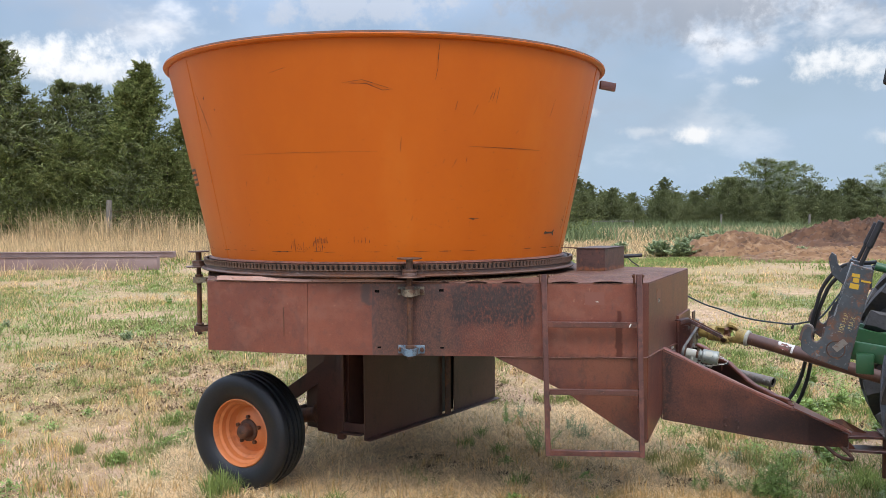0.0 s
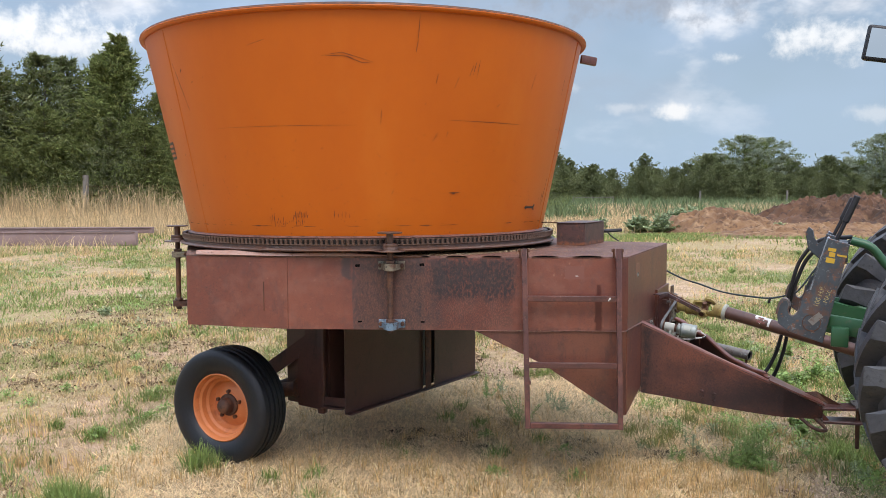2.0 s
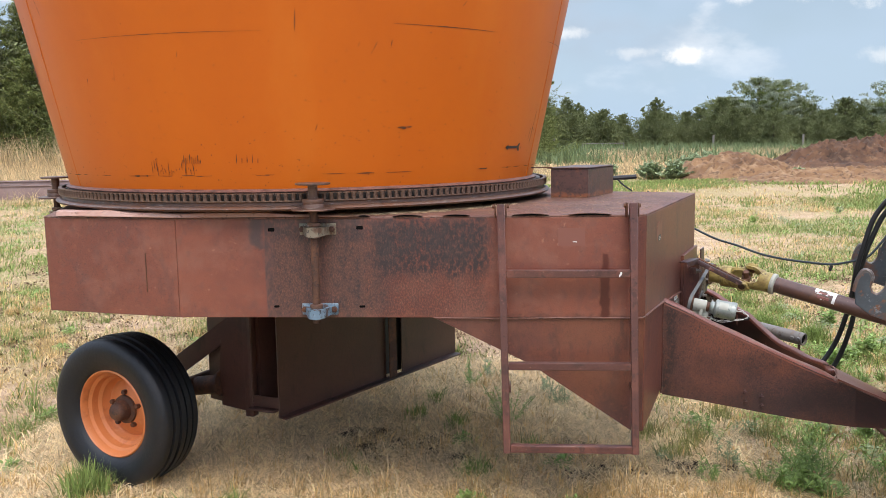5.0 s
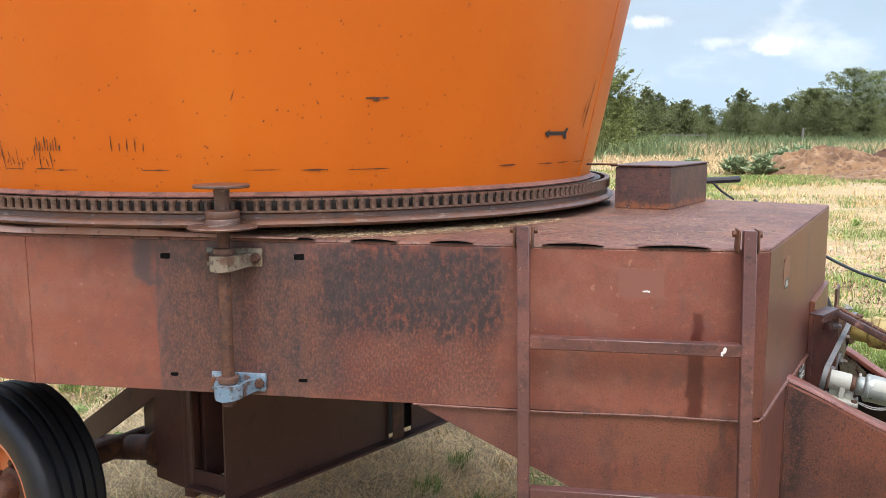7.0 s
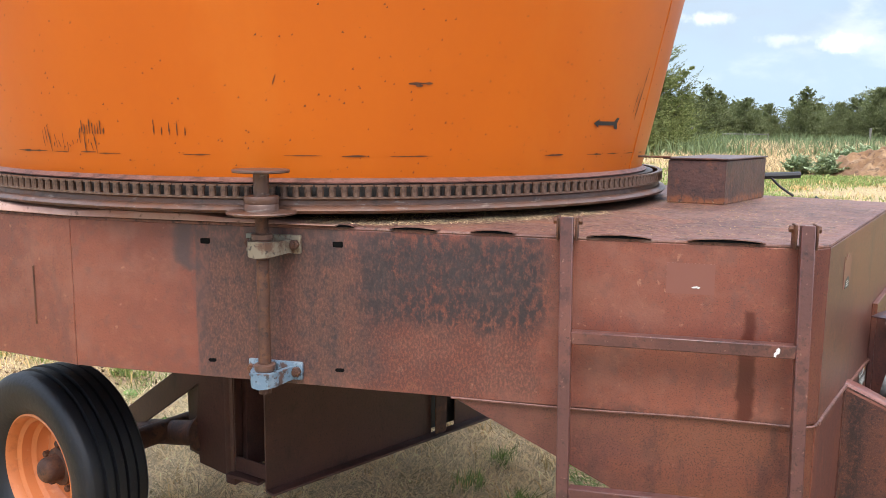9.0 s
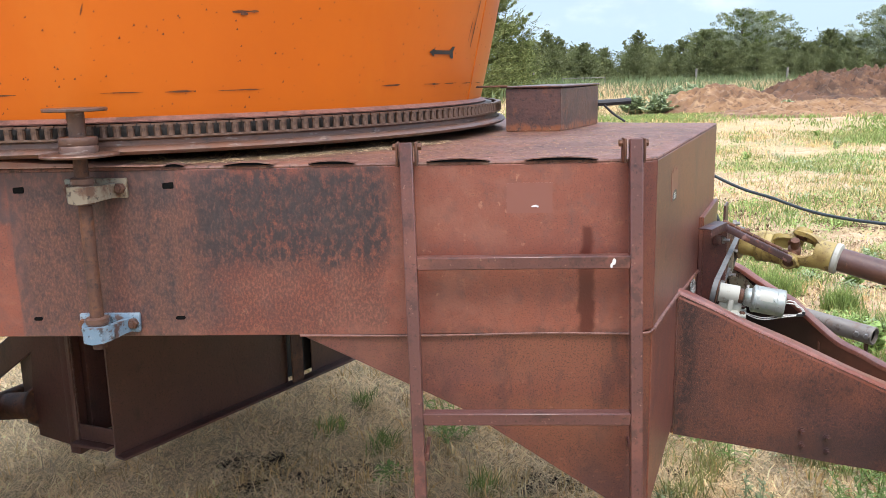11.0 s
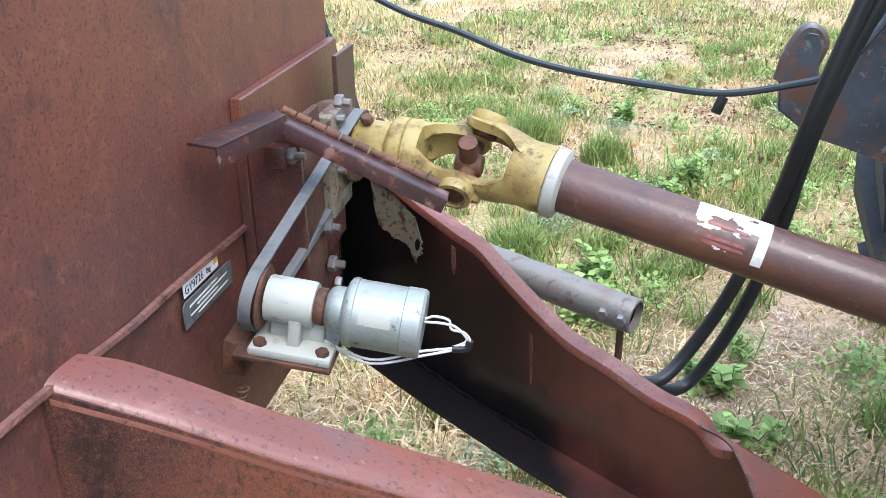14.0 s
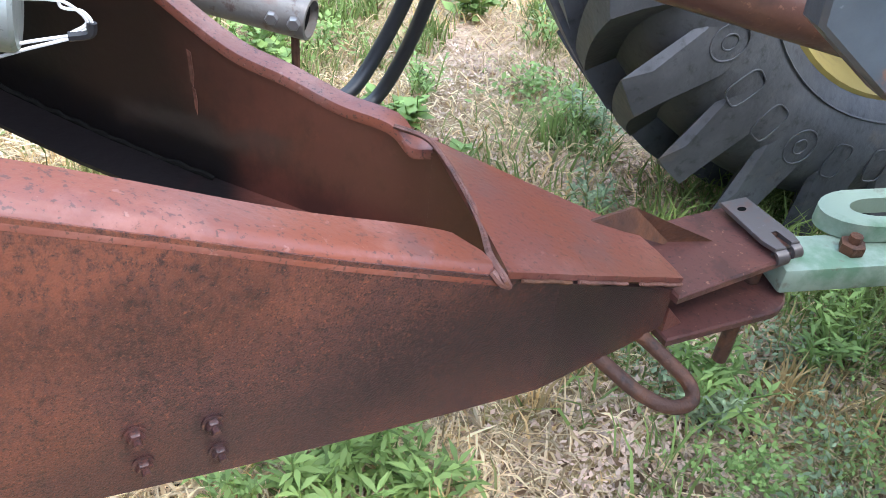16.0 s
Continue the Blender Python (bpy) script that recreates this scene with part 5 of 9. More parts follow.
def build_wheel(c, n):
    """A ribbed implement wheel at c, whose outer side looks along n."""
    m = along(c, c + n)
    R = 0.390
    bm = bmesh.new()
    side = [(0.222, 0.085), (0.232, 0.100), (0.262, 0.118), (0.305, 0.129), (0.340, 0.130), (0.362, 0.122), (0.378, 0.108)]
    tread = []
    for k in range(5):
        z0 = 0.098 - k * 0.0425
        tread += [(R - 0.004 * abs(2 - k), z0), (R - 0.004 * abs(2 - k), z0 - 0.028), (R - 0.018, z0 - 0.031), (R - 0.018, z0 - 0.040)]
    prof = side + tread + [(r, -z) for r, z in reversed(side)]
    lathe(bm, prof, along(c + n * 0.030, c + n), 72, False)
    for v in bm.verts:
        if v.co.z < 0.004:
            v.co.z = 0.004
    wheel = part("wheel", bm, RUBBER, GRINDER, "black ribbed implement tyre on an orange rim")
    bm = bmesh.new()
    lathe(bm, [(0.222, 0.112), (0.226, 0.123), (0.219, 0.128), (0.212, 0.120), (0.205, 0.090), (0.190, 0.080), (0.184, 0.046), (0.168, 0.034), (0.160, 0.004), (0.150, -0.004),
               (0.120, 0.016), (0.090, 0.030), (0.060, 0.034), (0.0, 0.034)], m, 56, False)
    part("rim", bm, RIM_ORANGE, wheel, "orange dished steel rim")
    bm = bmesh.new()
    lathe(bm, [(0.226, -0.09), (0.200, -0.05), (0.200, 0.0), (0.150, -0.01)], m, 48, False)
    part("rim_back", bm, RIM_ORANGE, wheel)
    bm = bmesh.new()
    lathe(bm, [(0.075, 0.030), (0.072, 0.044), (0.052, 0.048), (0.050, 0.080), (0.046, 0.096), (0.036, 0.108), (0.014, 0.114), (0.0, 0.114)], m, 28, False)
    part("hub_cap", bm, DARK_RUST, wheel, "rusty hub cap")
    for k in range(5):
        t = 2 * math.pi * k / 5 + 0.3
        bm = bmesh.new()
        hexbolt(bm, m @ Matrix.Translation((0.090 * math.cos(t), 0.090 * math.sin(t), 0.026)), 0.013, 0.024)
        part("wheel_nut", bm, DARK_RUST, wheel)
    bm = bmesh.new()
    rod(bm, m @ Vector((-0.14, 0.13, 0.02)), m @ Vector((-0.155, 0.145, 0.06)), 0.006, 8)
    part("valve", bm, BLACK, wheel)


build_underside()
# ---- tongue ----
def ribbon(bm, line, across, profile):
    """Sweeps a profile of (across, up) steps along a line of places; the profile's x runs along across."""
    rows = [[bm.verts.new(Vector(q) + across * a_ + Z * h) for a_, h in profile] for q in line]
    for ra, rb in zip(rows, rows[1:]):
        for k in range(len(profile) - 1):
            bm.faces.new((ra[k], ra[k + 1], rb[k + 1], rb[k]))
    return bm


def build_tongue():
    p, q = Vector((1.316, 0.416, 0)), Vector((2.082, 0.355, 0))
    d = (q - p).normalized()
    inn = -d.cross(Z)
    rim = [(0.0, 0.984), (0.10, 0.938), (0.205, 0.884), (0.325, 0.829), (0.446, 0.774), (0.575, 0.714), (0.68, 0.669), (0.768, 0.632)]
    low = [(0.84, 0.424), (0.73, 0.436), (0.62, 0.450), (0.47, 0.472), (0.316, 0.499), (0.16, 0.525), (0.0, 0.549)]
    ton = part("tongue", panel(p, q, rim + [(0.84, 0.600)] + low, 0.009, 0.0), RUSTY, GRINDER, "maroon fabricated V-shaped tongue")
    # the side bends inward towards the point
    k0, k1 = p + d * 0.84, Vector((2.392, 0.368, 0))
    Lk = (k1 - k0).length
    part("bent_side", panel(k0, k1, [(0.0, 0.600), (0.0, 0.424), (0.09, 0.418), (0.17, 0.412), (Lk, 0.414), (Lk + 0.004, 0.482)], 0.009, 0.0), RUSTY, ton)
    # folded top flange with a rounded shoulder, cut off at an angle before the cover plate
    line = smooth_line([p + d * s + Z * h for s, h in [(-0.012, 0.988), *rim[1:-1], (0.752, 0.638)]], 6)
    last = len(line) - 1
    bm = bmesh.new()
    rows = []
    for i, o in enumerate(line):
        f = i / last
        wide = 0.068 if f < 0.95 else 0.068 - 0.030 * (f - 0.95) / 0.05
        if f < 0.08:
            wide = 0.050 + 0.018 * f / 0.08
        sag = 0.0012 * math.sin(i * 0.37 + 1)
        prof = [(-0.0004, -0.012), (-0.0004, -0.008), (0.0004, -0.0030), (0.0045, 0.0042), (0.0110, 0.0082), (0.0180, 0.0096), (wide * 0.6, 0.0100 + sag), (wide, 0.0096 + sag * 1.5),
                (wide, 0.0030 + sag * 1.5), (0.018, 0.0030), (0.006, -0.0060), (0.0055, -0.012)]
        rows.append([bm.verts.new(o + inn * a_ + Z * h) for a_, h in prof])
    for ra, rb in zip(rows, rows[1:]):
        for k in range(len(ra) - 1):
            bm.faces.new((ra[k], ra[k + 1], rb[k + 1], rb[k]))
    for ring in (rows[0], rows[-1]):
        bm.faces.new(ring)
    part("top_flange", bm, WORN_SKY_TOP, ton, "worn folded top flange, sky reflection painted in as pink")
    # bolts through the side
    for s, z in ((0.366, 0.572), (0.368, 0.528), (0.437, 0.555), (0.440, 0.512)):
        o = p + d * s + Z * z
        bm = bmesh.new()
        lathe(bm, [(0.0105, 0.0), (0.0112, 0.001), (0.0112, 0.0025), (0.005, 0.003)], along(o, o - inn), 16)
        part("washer", bm, RUSTY, ton)
        bm = bmesh.new()
        hexbolt(bm, along(o - inn * 0.0025, o - inn), 0.0085, 0.007, 0.008)
        part("bolt", bm, RUSTY, ton)
    # far side, thin sheet with a wavy folded lip
    a_, e_ = Vector((1.6395, 1.3289, 0)), Vector((0.6325, -0.7746, 0))
    L2 = 0.855
    b_ = a_ + e_ * L2
    far_top = [(0.0, 0.905), (0.13, 0.876), (0.21, 0.842), (0.30, 0.806), (0.355, 0.790), (0.424, 0.748), (0.54, 0.680), (0.63, 0.655), (0.71, 0.630), (0.79, 0.621), (0.825, 0.596), (L2, 0.598)]
    far_low = [(L2, 0.400), (0.52, 0.436), (0.316, 0.466), (0.21, 0.488), (0.0, 0.535)]
    outw = -e_.cross(Z)
    wave = [0, 0.002, 0.004, 0.008, 0.006, 0.002, 0.003, 0.005, 0.006, 0.002, -0.004, 0.0]
    part("far_side", panel(a_, b_, [(s, h - 0.010) for s, h in far_top] + far_low, 0.007, 0.0), GREASE_AND_SHADE, ton, "dark inner side of the tongue, grease and painted shade")
    part("far_point", panel(b_, Vector((2.404, 0.474, 0)), [(0.0, 0.606), (0.0, 0.400), (0.297, 0.408), (0.297, 0.500)], 0.007, 0.0), GREASE_AND_SHADE, ton)
    part("far_end", panel(Vector((1.632, 1.262, 0)), a_, rect(0.0, (a_ - Vector((1.632, 1.262, 0))).length, 0.535, 0.895), 0.007, 0.0), GREASE_AND_SHADE, ton)
    line = smooth_line([a_ + e_ * s + Z * h + outw * w for (s, h), w in zip(far_top, wave)], 5)
    bm = bmesh.new()
    ribbon(bm, line, outw, [(-0.008, -0.016), (-0.0085, -0.006), (-0.006, -0.001), (0.0, 0.0015), (0.026, 0.001), (0.026, -0.004), (0.004, -0.005), (0.0, -0.016)])
    part("top_flange", bm, WORN_SKY_TOP, ton, "bent and dented folded lip")
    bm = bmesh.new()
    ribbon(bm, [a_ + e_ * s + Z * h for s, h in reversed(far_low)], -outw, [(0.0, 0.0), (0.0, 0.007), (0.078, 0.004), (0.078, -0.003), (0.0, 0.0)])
    part("bottom_flange", bm, GREASE_AND_SHADE, ton)
    # rod of grime left lying along the fold
    bm = bmesh.new()
    rnd = random.Random(14)
    fold = [a_ + e_ * s + Z * (h + 0.006) - outw * 0.004 for s, h in reversed(far_low)]
    crust = [fold[0].lerp(fold[1], f) for f in np.linspace(0.1, 1, 14)] + [fold[1].lerp(fold[2], f) for f in np.linspace(0.1, 1, 9)] + [fold[2].lerp(fold[3], f) for f in np.linspace(0.1, 0.9, 9)]
    sweep(bm, [c + Z * rnd.uniform(-0.003, 0.004) for c in crust], 0.0055, 6, 2)
    part("grime_crust", bm, HOLE, ton, "black crust of grease along the fold")
    bm = bmesh.new()
    ribbon(bm, [p + d * s + Z * h for s, h in reversed(low)], inn, [(0.002, 0.0), (0.002, 0.008), (0.05, 0.008), (0.05, 0.0), (0.002, 0.0)])
    part("bottom_flange", bm, SHADE_RUST, ton)
    # peeled grey coat on the inside of the far side
    mm = upright(a_, b_)
    outline = [(0.090, 0.866), (0.150, 0.850), (0.180, 0.832), (0.206, 0.812), (0.222, 0.770), (0.224, 0.745), (0.212, 0.735), (0.206, 0.716), (0.196, 0.742), (0.180, 0.752), (0.150, 0.752), (0.135, 0.762), (0.112, 0.772), (0.104, 0.800)]
    bm = bmesh.new()
    fine = []
    for (xa, za), (xb, zb) in zip(outline, outline[1:] + outline[:1]):
        fine += [(xa + (xb - xa) * f + rnd.uniform(-.004, .004), za + (zb - za) * f + rnd.uniform(-.004, .004)) for f in (0, 0.25, 0.5, 0.75)]
    slab(bm, fine, 0.0015, mm)
    peel = part("peeled_patch", bm, TAN_CAST, ton, "peeled grey patch of old paint")
    bm = bmesh.new()
    slab(bm, [(0.205, 0.760), (0.214, 0.772), (0.219, 0.764), (0.216, 0.748), (0.208, 0.744)], 0.0004, mm @ Matrix.Translation((0, 0, 0.0016)))
    part("rust_spot", bm, GREASE_AND_SHADE, peel)
    # runs of dried grease on the inner face
    for s, z0, z1, w in ((0.478, 0.66, 0.60, 0.004), (0.480, 0.60, 0.555, 0.003), (0.30, 0.78, 0.72, 0.006)):
        bm = bmesh.new()
        slab(bm, [(s - w, z0), (s + w * 0.6, z0 - 0.004), (s + w, z1 + 0.02), (s + w * 0.2, z1), (s - w * 0.7, z1 + 0.012)], 0.0012, mm)
        part("paint_run", bm, WELD, ton)
    # cover plate over the point, bent along the welds
    w0, w1, t1, t0 = Vector((2.072, 0.350, 0.640)), Vector((2.176, 0.664, 0.606)), Vector((2.398, 0.470, 0.508)), Vector((2.405, 0.366, 0.492))
    bm = bmesh.new()
    n = 9
    top, bot = [], []
    for i in range(n + 1):
        f = i / n
        l0, l1 = w0.lerp(t0, f), w1.lerp(t1, f)
        top.append([bm.verts.new(l0.lerp(l1, g) + Z * (0.007 + 0.004 * math.sin(math.pi * g) + 0.002 * noise.noise((f * 4, g * 4, 3)))) for g in np.linspace(0, 1, 7)])
        bot.append([bm.verts.new(l0.lerp(l1, g) - Z * 0.002) for g in np.linspace(0, 1, 7)])
    for g_ in (top, bot):
        for ra, rb in zip(g_, g_[1:]):
            for k in range(6):
                bm.faces.new((ra[k], ra[k + 1], rb[k + 1], rb[k]))
    for i in range(n):
        for k in (0, 6):
            bm.faces.new((top[i][k], top[i + 1][k], bot[i + 1][k], bot[i][k]))
    for i in (0, n):
        for k in range(6):
            bm.faces.new((top[i][k], top[i][k + 1], bot[i][k + 1], bot[i][k]))
    part("cover_plate", bm, WORN_SKY_TOP, ton, "worn red cover plate over the tongue point")
    bead = [w0 + Vector((0.002, -0.003, -0.012)), w0 + Vector((-0.006, 0.0, 0.004)), w0.lerp(w1, 0.12) + Vector((-0.010, 0, 0.008)), w0.lerp(w1, 0.3) + Z * 0.006, w0.lerp(w1, 0.55) + Vector((0.003, 0, 0.008)), w0.lerp(w1, 0.85) + Z * 0.008, w1 + Vector((-0.010, 0.004, 0.010)), w1 + Vector((-0.035, 0.045, 0.012))]
    bm = bmesh.new()
    sweep(bm, bead, 0.0042, 6, 8)
    part("weld_bead", bm, WELD, ton)
    bm = bmesh.new()
    sweep(bm, [w0 + Vector((-0.014, 0.010, 0.006)), w0 + Vector((-0.008, -0.001, -0.004)), w0 + Vector((0.0, -0.003, -0.008))], 0.0046, 7, 6)
    part("weld_blob", bm, WELD, ton, "pale lump of weld")
    for f0, f1 in ((0.06, 0.30), (0.34, 0.62), (0.70, 0.98)):
        bm = bmesh.new()
        sweep(bm, [w0.lerp(t0, f) + Vector((0, -0.004, -0.002 + 0.0008 * math.sin(f * 40))) for f in np.linspace(f0, f1, 7)], 0.0026, 6, 3)
        part("weld_bead", bm, WELD if f0 > 0.3 else DARK_RUST, ton)
    bm = bmesh.new()
    sweep(bm, [p + d * -0.006 + Z * 0.555, p + d * -0.005 + Z * 0.78, p + d * -0.002 + Z * 0.98], 0.0042, 6, 8)
    part("weld_bead", bm, RUSTY, ton)
    # nose plate closing the point
    part("nose_plate", panel((2.394, 0.370), (2.404, 0.470), rect(0.002, 0.100, 0.414, 0.490)), MAROON, ton)
    # bent fin on the cover
    bm = bmesh.new()
    fin = [Vector(v) for v in ((2.318, 0.482, 0.546), (2.392, 0.470, 0.556), (2.530, 0.424, 0.481), (2.478, 0.452, 0.468), (2.398, 0.455, 0.512))]
    nn = (fin[2] - fin[0]).cross(fin[1] - fin[4]).normalized() * 0.007
    vu, vd = [bm.verts.new(v + nn * 0.5) for v in fin], [bm.verts.new(v - nn * 0.5) for v in fin]
    for i, j, k in ((0, 1, 4), (1, 3, 4), (1, 2, 3)):
        bm.faces.new((vu[i], vu[j], vu[k])), bm.faces.new((vd[k], vd[j], vd[i]))
    for k in range(5):
        bm.faces.new((vu[k], vu[(k + 1) % 5], vd[(k + 1) % 5], vd[k]))
    part("fin", bm, DARK_RUST, ton, "rusty upright fin")
    # clevis: two plates, pin, hinged strap
    bm = bmesh.new()
    slab(bm, [(2.388, 0.352), (2.400, 0.474), (2.455, 0.500), (2.628, 0.478), (2.660, 0.440), (2.655, 0.365), (2.610, 0.340)], 0.016, Matrix.Translation((0, 0, 0.466)), 0.003, 1)
    part("clevis_plate", bm, TUBE_PAINT, ton)
    bm = bmesh.new()
    tip = [(2.585 + 0.068 * math.cos(t), 0.385 + 0.068 * math.sin(t)) for t in np.linspace(-1.6, 1.3, 12)]
    slab(bm, [(2.390, 0.350), *tip, (2.405, 0.470)], 0.016, Matrix.Translation((0, 0, 0.386)), 0.003, 1)
    part("clevis_plate", bm, TUBE_PAINT, ton)
    bm = bmesh.new()
    slab(bm, [(2.396, 0.402), (2.436, 0.402), (2.396, 0.448)], 0.01, basis((1, 0, 0), (0, 0, 1), (0, 1, 0), (0, 0.366, 0.0)), 0.001, 1)
    part("gusset", bm, MAROON, ton)
    bm = bmesh.new()
    rod(bm, (2.609, 0.386, 0.225), (2.609, 0.386, 0.500), 0.0125, 14, bevel=0.003)
    part("hitch_pin", bm, DARK_RUST, ton)
    sa, sb, sc, sd_ = Vector((2.592, 0.474, 0.500)), Vector((2.636, 0.460, 0.507)), Vector((2.628, 0.330, 0.508)), Vector((2.572, 0.340, 0.498))
    bm = bmesh.new()
    un, vn = (sb - sa).normalized(), (sd_ - sa).normalized()
    m = basis(un, vn, un.cross(vn).normalized(), sa)
    slab(bm, [(0, 0), (0.046, 0), (0.050, 0.100), (0.048, 0.118), (0.034, 0.118), (0.034, 0.086), (0.022, 0.086), (0.022, 0.124), (0.004, 0.124), (0.0, 0.100)], 0.008, m, 0.0015, 1)
    strap = part("pin_strap", bm, HOOK_WEAR, ton, "slotted steel pin strap")
    bm = bmesh.new()
    slab(bm, [(0.020 + 0.007 * math.cos(t), 0.026 + 0.005 * math.sin(t)) for t in np.linspace(0, 2 * math.pi, 12, endpoint=False)], 0.001, m @ Matrix.Translation((0, 0, -0.0006)))
    slab(bm, [(0.020 + 0.007 * math.cos(t), 0.026 + 0.005 * math.sin(t)) for t in np.linspace(0, 2 * math.pi, 12, endpoint=False)], 0.001, m @ Matrix.Translation((0, 0, 0.0076)))
    part("pin_hole", bm, HOLE, strap)
    for x0, x1, y0 in ((0.004, 0.022, 0.124), (0.034, 0.048, 0.118)):
        bm = bmesh.new()
        rows = []
        for k in range(10):
            t = 1.57 - k / 9 * 4.6
            rows.append([bm.verts.new(m @ Vector((x, y0 + r * math.cos(t), 0.004 - side * 0.0125 + side * r * math.sin(t)))) for side in (-1,) for r in (0.0125, 0.0065) for x in (x0, x1)])
        for ra, rb in zip(rows, rows[1:]):
            for i, j in ((0, 1), (1, 3), (3, 2), (2, 0)):
                bm.faces.new((ra[i], ra[j], rb[j], rb[i]))
        bm.faces.new([rows[0][i] for i in (0, 1, 3, 2)]), bm.faces.new([rows[-1][i] for i in (0, 1, 3, 2)])
        part("strap_loop", bm, HOOK_WEAR, strap)
    bm = bmesh.new()
    sweep(bm, [(2.262, 0.395, 0.420), (2.280, 0.345, 0.402), (2.300, 0.300, 0.385), (2.330, 0.272, 0.372), (2.368, 0.268, 0.366), (2.386, 0.290, 0.370), (2.378, 0.325, 0.385), (2.352, 0.385, 0.415)], 0.0105, 10, 8)
    part("chain_loop", bm, DARK_RUST, ton, "bent rod safety-chain loop")


build_tongue()


# ---- drive end ----
E0, E1 = Vector((1.170, 0.036, 0)), Vector((1.63, 1.26, 0))
ED = (E1 - E0).normalized()
EN = ED.cross(Z)


def on_end(s, z, out=0.0):
    return E0 + ED * s + EN * out + Z * z


def build_drive_end():
    m = basis(ED, Z, EN, E0)
    bm = bmesh.new()
    slab(bm, rect(0.868, 1.312, 0.76, 1.134), 0.016, m, 0.002, 1)
    mount = part("mounting_plate", bm, MAROON, GRINDER, "maroon bearing mounting plate")
    # upright channel that carries the bearing
    bm = bmesh.new()
    slab(bm, rect(0.875, 0.885, 0.80, 1.105), 0.075, m @ Matrix.Translation((0, 0, 0.016)), 0.001, 1)
    part("channel_web", bm, MAROON, mount)
    bm = bmesh.new()
    slab(bm, rect(0.885, 0.965, 0.80, 1.105), 0.010, m @ Matrix.Translation((0, 0, 0.081)), 0.001, 1)
    part("channel_flange", bm, DARK_RUST, mount)
    bm = bmesh.new()
    slab(bm, rect(0.965, 1.06, 0.93, 1.085), 0.026, m @ Matrix.Translation((0, 0, 0.081)), 0.004, 2)
    part("bearing_foot", bm, TAN_CAST, mount, "dirty bearing housing foot")
    for s, z in ((0.868, 1.060), (0.868, 0.845)):
        bm = bmesh.new()
        box(bm, (0.03, 0.03, 0.03), basis(ED, Z, EN, on_end(s, z, 0.062)), 0.003)
        part("spacer", bm, MAROON, mount)
        bm = bmesh.new()
        hexbolt(bm, along(on_end(s, z, 0.077), on_end(s, z, 0.2)), 0.012, 0.010, 0.014)
        part("bolt", bm, ZINC, mount)
    for s, z in ((0.945, 0.925), (0.955, 0.860), (0.990, 1.00), (1.000, 1.075), (1.035, 1.09)):
        bm = bmesh.new()
        hexbolt(bm, along(on_end(s, z, 0.095), on_end(s, z, 0.2)), 0.013, 0.012, 0.012)
        part("bolt", bm, ZINC, mount)
    # flange bearing, pulley
    c = Vector((1.671, 0.961, 1.018))
    ax = Vector((0.82, -0.572, -0.02)).normalized()
    bm = bmesh.new()
    lathe(bm, [(0.030, -0.09), (0.062, -0.088), (0.066, -0.080), (0.066, -0.055), (0.050, -0.045), (0.034, -0.040)], along(c, c + ax), 28)
    part("bearing", bm, STEEL, mount, "round flange bearing")
    bm = bmesh.new()
    lathe(bm, [(0.02, -0.040), (0.052, -0.039), (0.055, -0.036), (0.044, -0.028), (0.055, -0.020), (0.052, -0.017), (0.02, -0.016)], along(c, c + ax), 32)
    part("drive_pulley", bm, STEEL, mount, "small grooved drive pulley")
    bm = bmesh.new()
    slab(bm, [(1.17, 0.95), (1.275, 0.95), (1.275, 1.13), (1.17, 1.13)], 0.008, basis(ED, Z, EN, E0 + EN * 0.05), 0.001, 1)
    part("side_plate", bm, SHADE_RUST, mount)
    # hinged guard
    k0, k1, k2 = Vector((1.532, 0.790, 1.127)), Vector((1.452, 0.677, 1.124)), Vector((1.748, 0.734, 1.018))
    bm = bmesh.new()
    w = (k1 - k0).normalized()
    s_ = w.cross(Z).normalized()
    box(bm, ((k1 - k0).length, 0.044, 0.004), basis(w, s_, w.cross(s_), (k0 + k1) / 2), 0.001)
    box(bm, ((k1 - k0).length, 0.004, 0.026), basis(w, s_, w.cross(s_), (k0 + k1) / 2 - s_ * 0.020 - Z * 0.012), 0.001)
    guard = part("guard", bm, GUARD_PAINT, GRINDER, "maroon hinged angle-iron belt guard")
    bm = bmesh.new()
    w = (k2 - k0).normalized()
    s_ = w.cross(Z).normalized()
    n_ = s_.cross(w)
    box(bm, ((k2 - k0).length, 0.030, 0.004), basis(w, s_, n_, (k0 + k2) / 2), 0.001)
    box(bm, ((k2 - k0).length, 0.004, 0.020), basis(w, s_, n_, (k0 + k2) / 2 + s_ * 0.014 - n_ * 0.009), 0.001)
    part("guard_arm", bm, GUARD_PAINT, guard)
    L = (k2 - k0).length
    for k in range(11):
        f0, f1 = 0.03 + k * 0.083, 0.03 + k * 0.083 + 0.074
        bm = bmesh.new()
        o = -s_ * 0.017 + n_ * 0.005
        rod(bm, k0 + w * (L * f0) + o, k0 + w * (L * f1) + o, 0.0062 if k % 2 else 0.0056, 10)
        part("hinge_knuckle", bm, DARK_RUST, guard)
    # rating plate and sticker below the seam
    bm = bmesh.new()
    slab(bm, [(0.664, 0.900), (0.806, 0.896), (0.807, 0.928), (0.800, 0.9285), (0.797, 0.931), (0.670, 0.935), (0.663, 0.929)], 0.0015, basis(ED, Z, EN, E0 + EN * 0.004), 0.0003, 1)
    plate = part("rating_plate", bm, PLATE_GREY, GRINDER, "grey engraved rating plate")
    bm = bmesh.new()
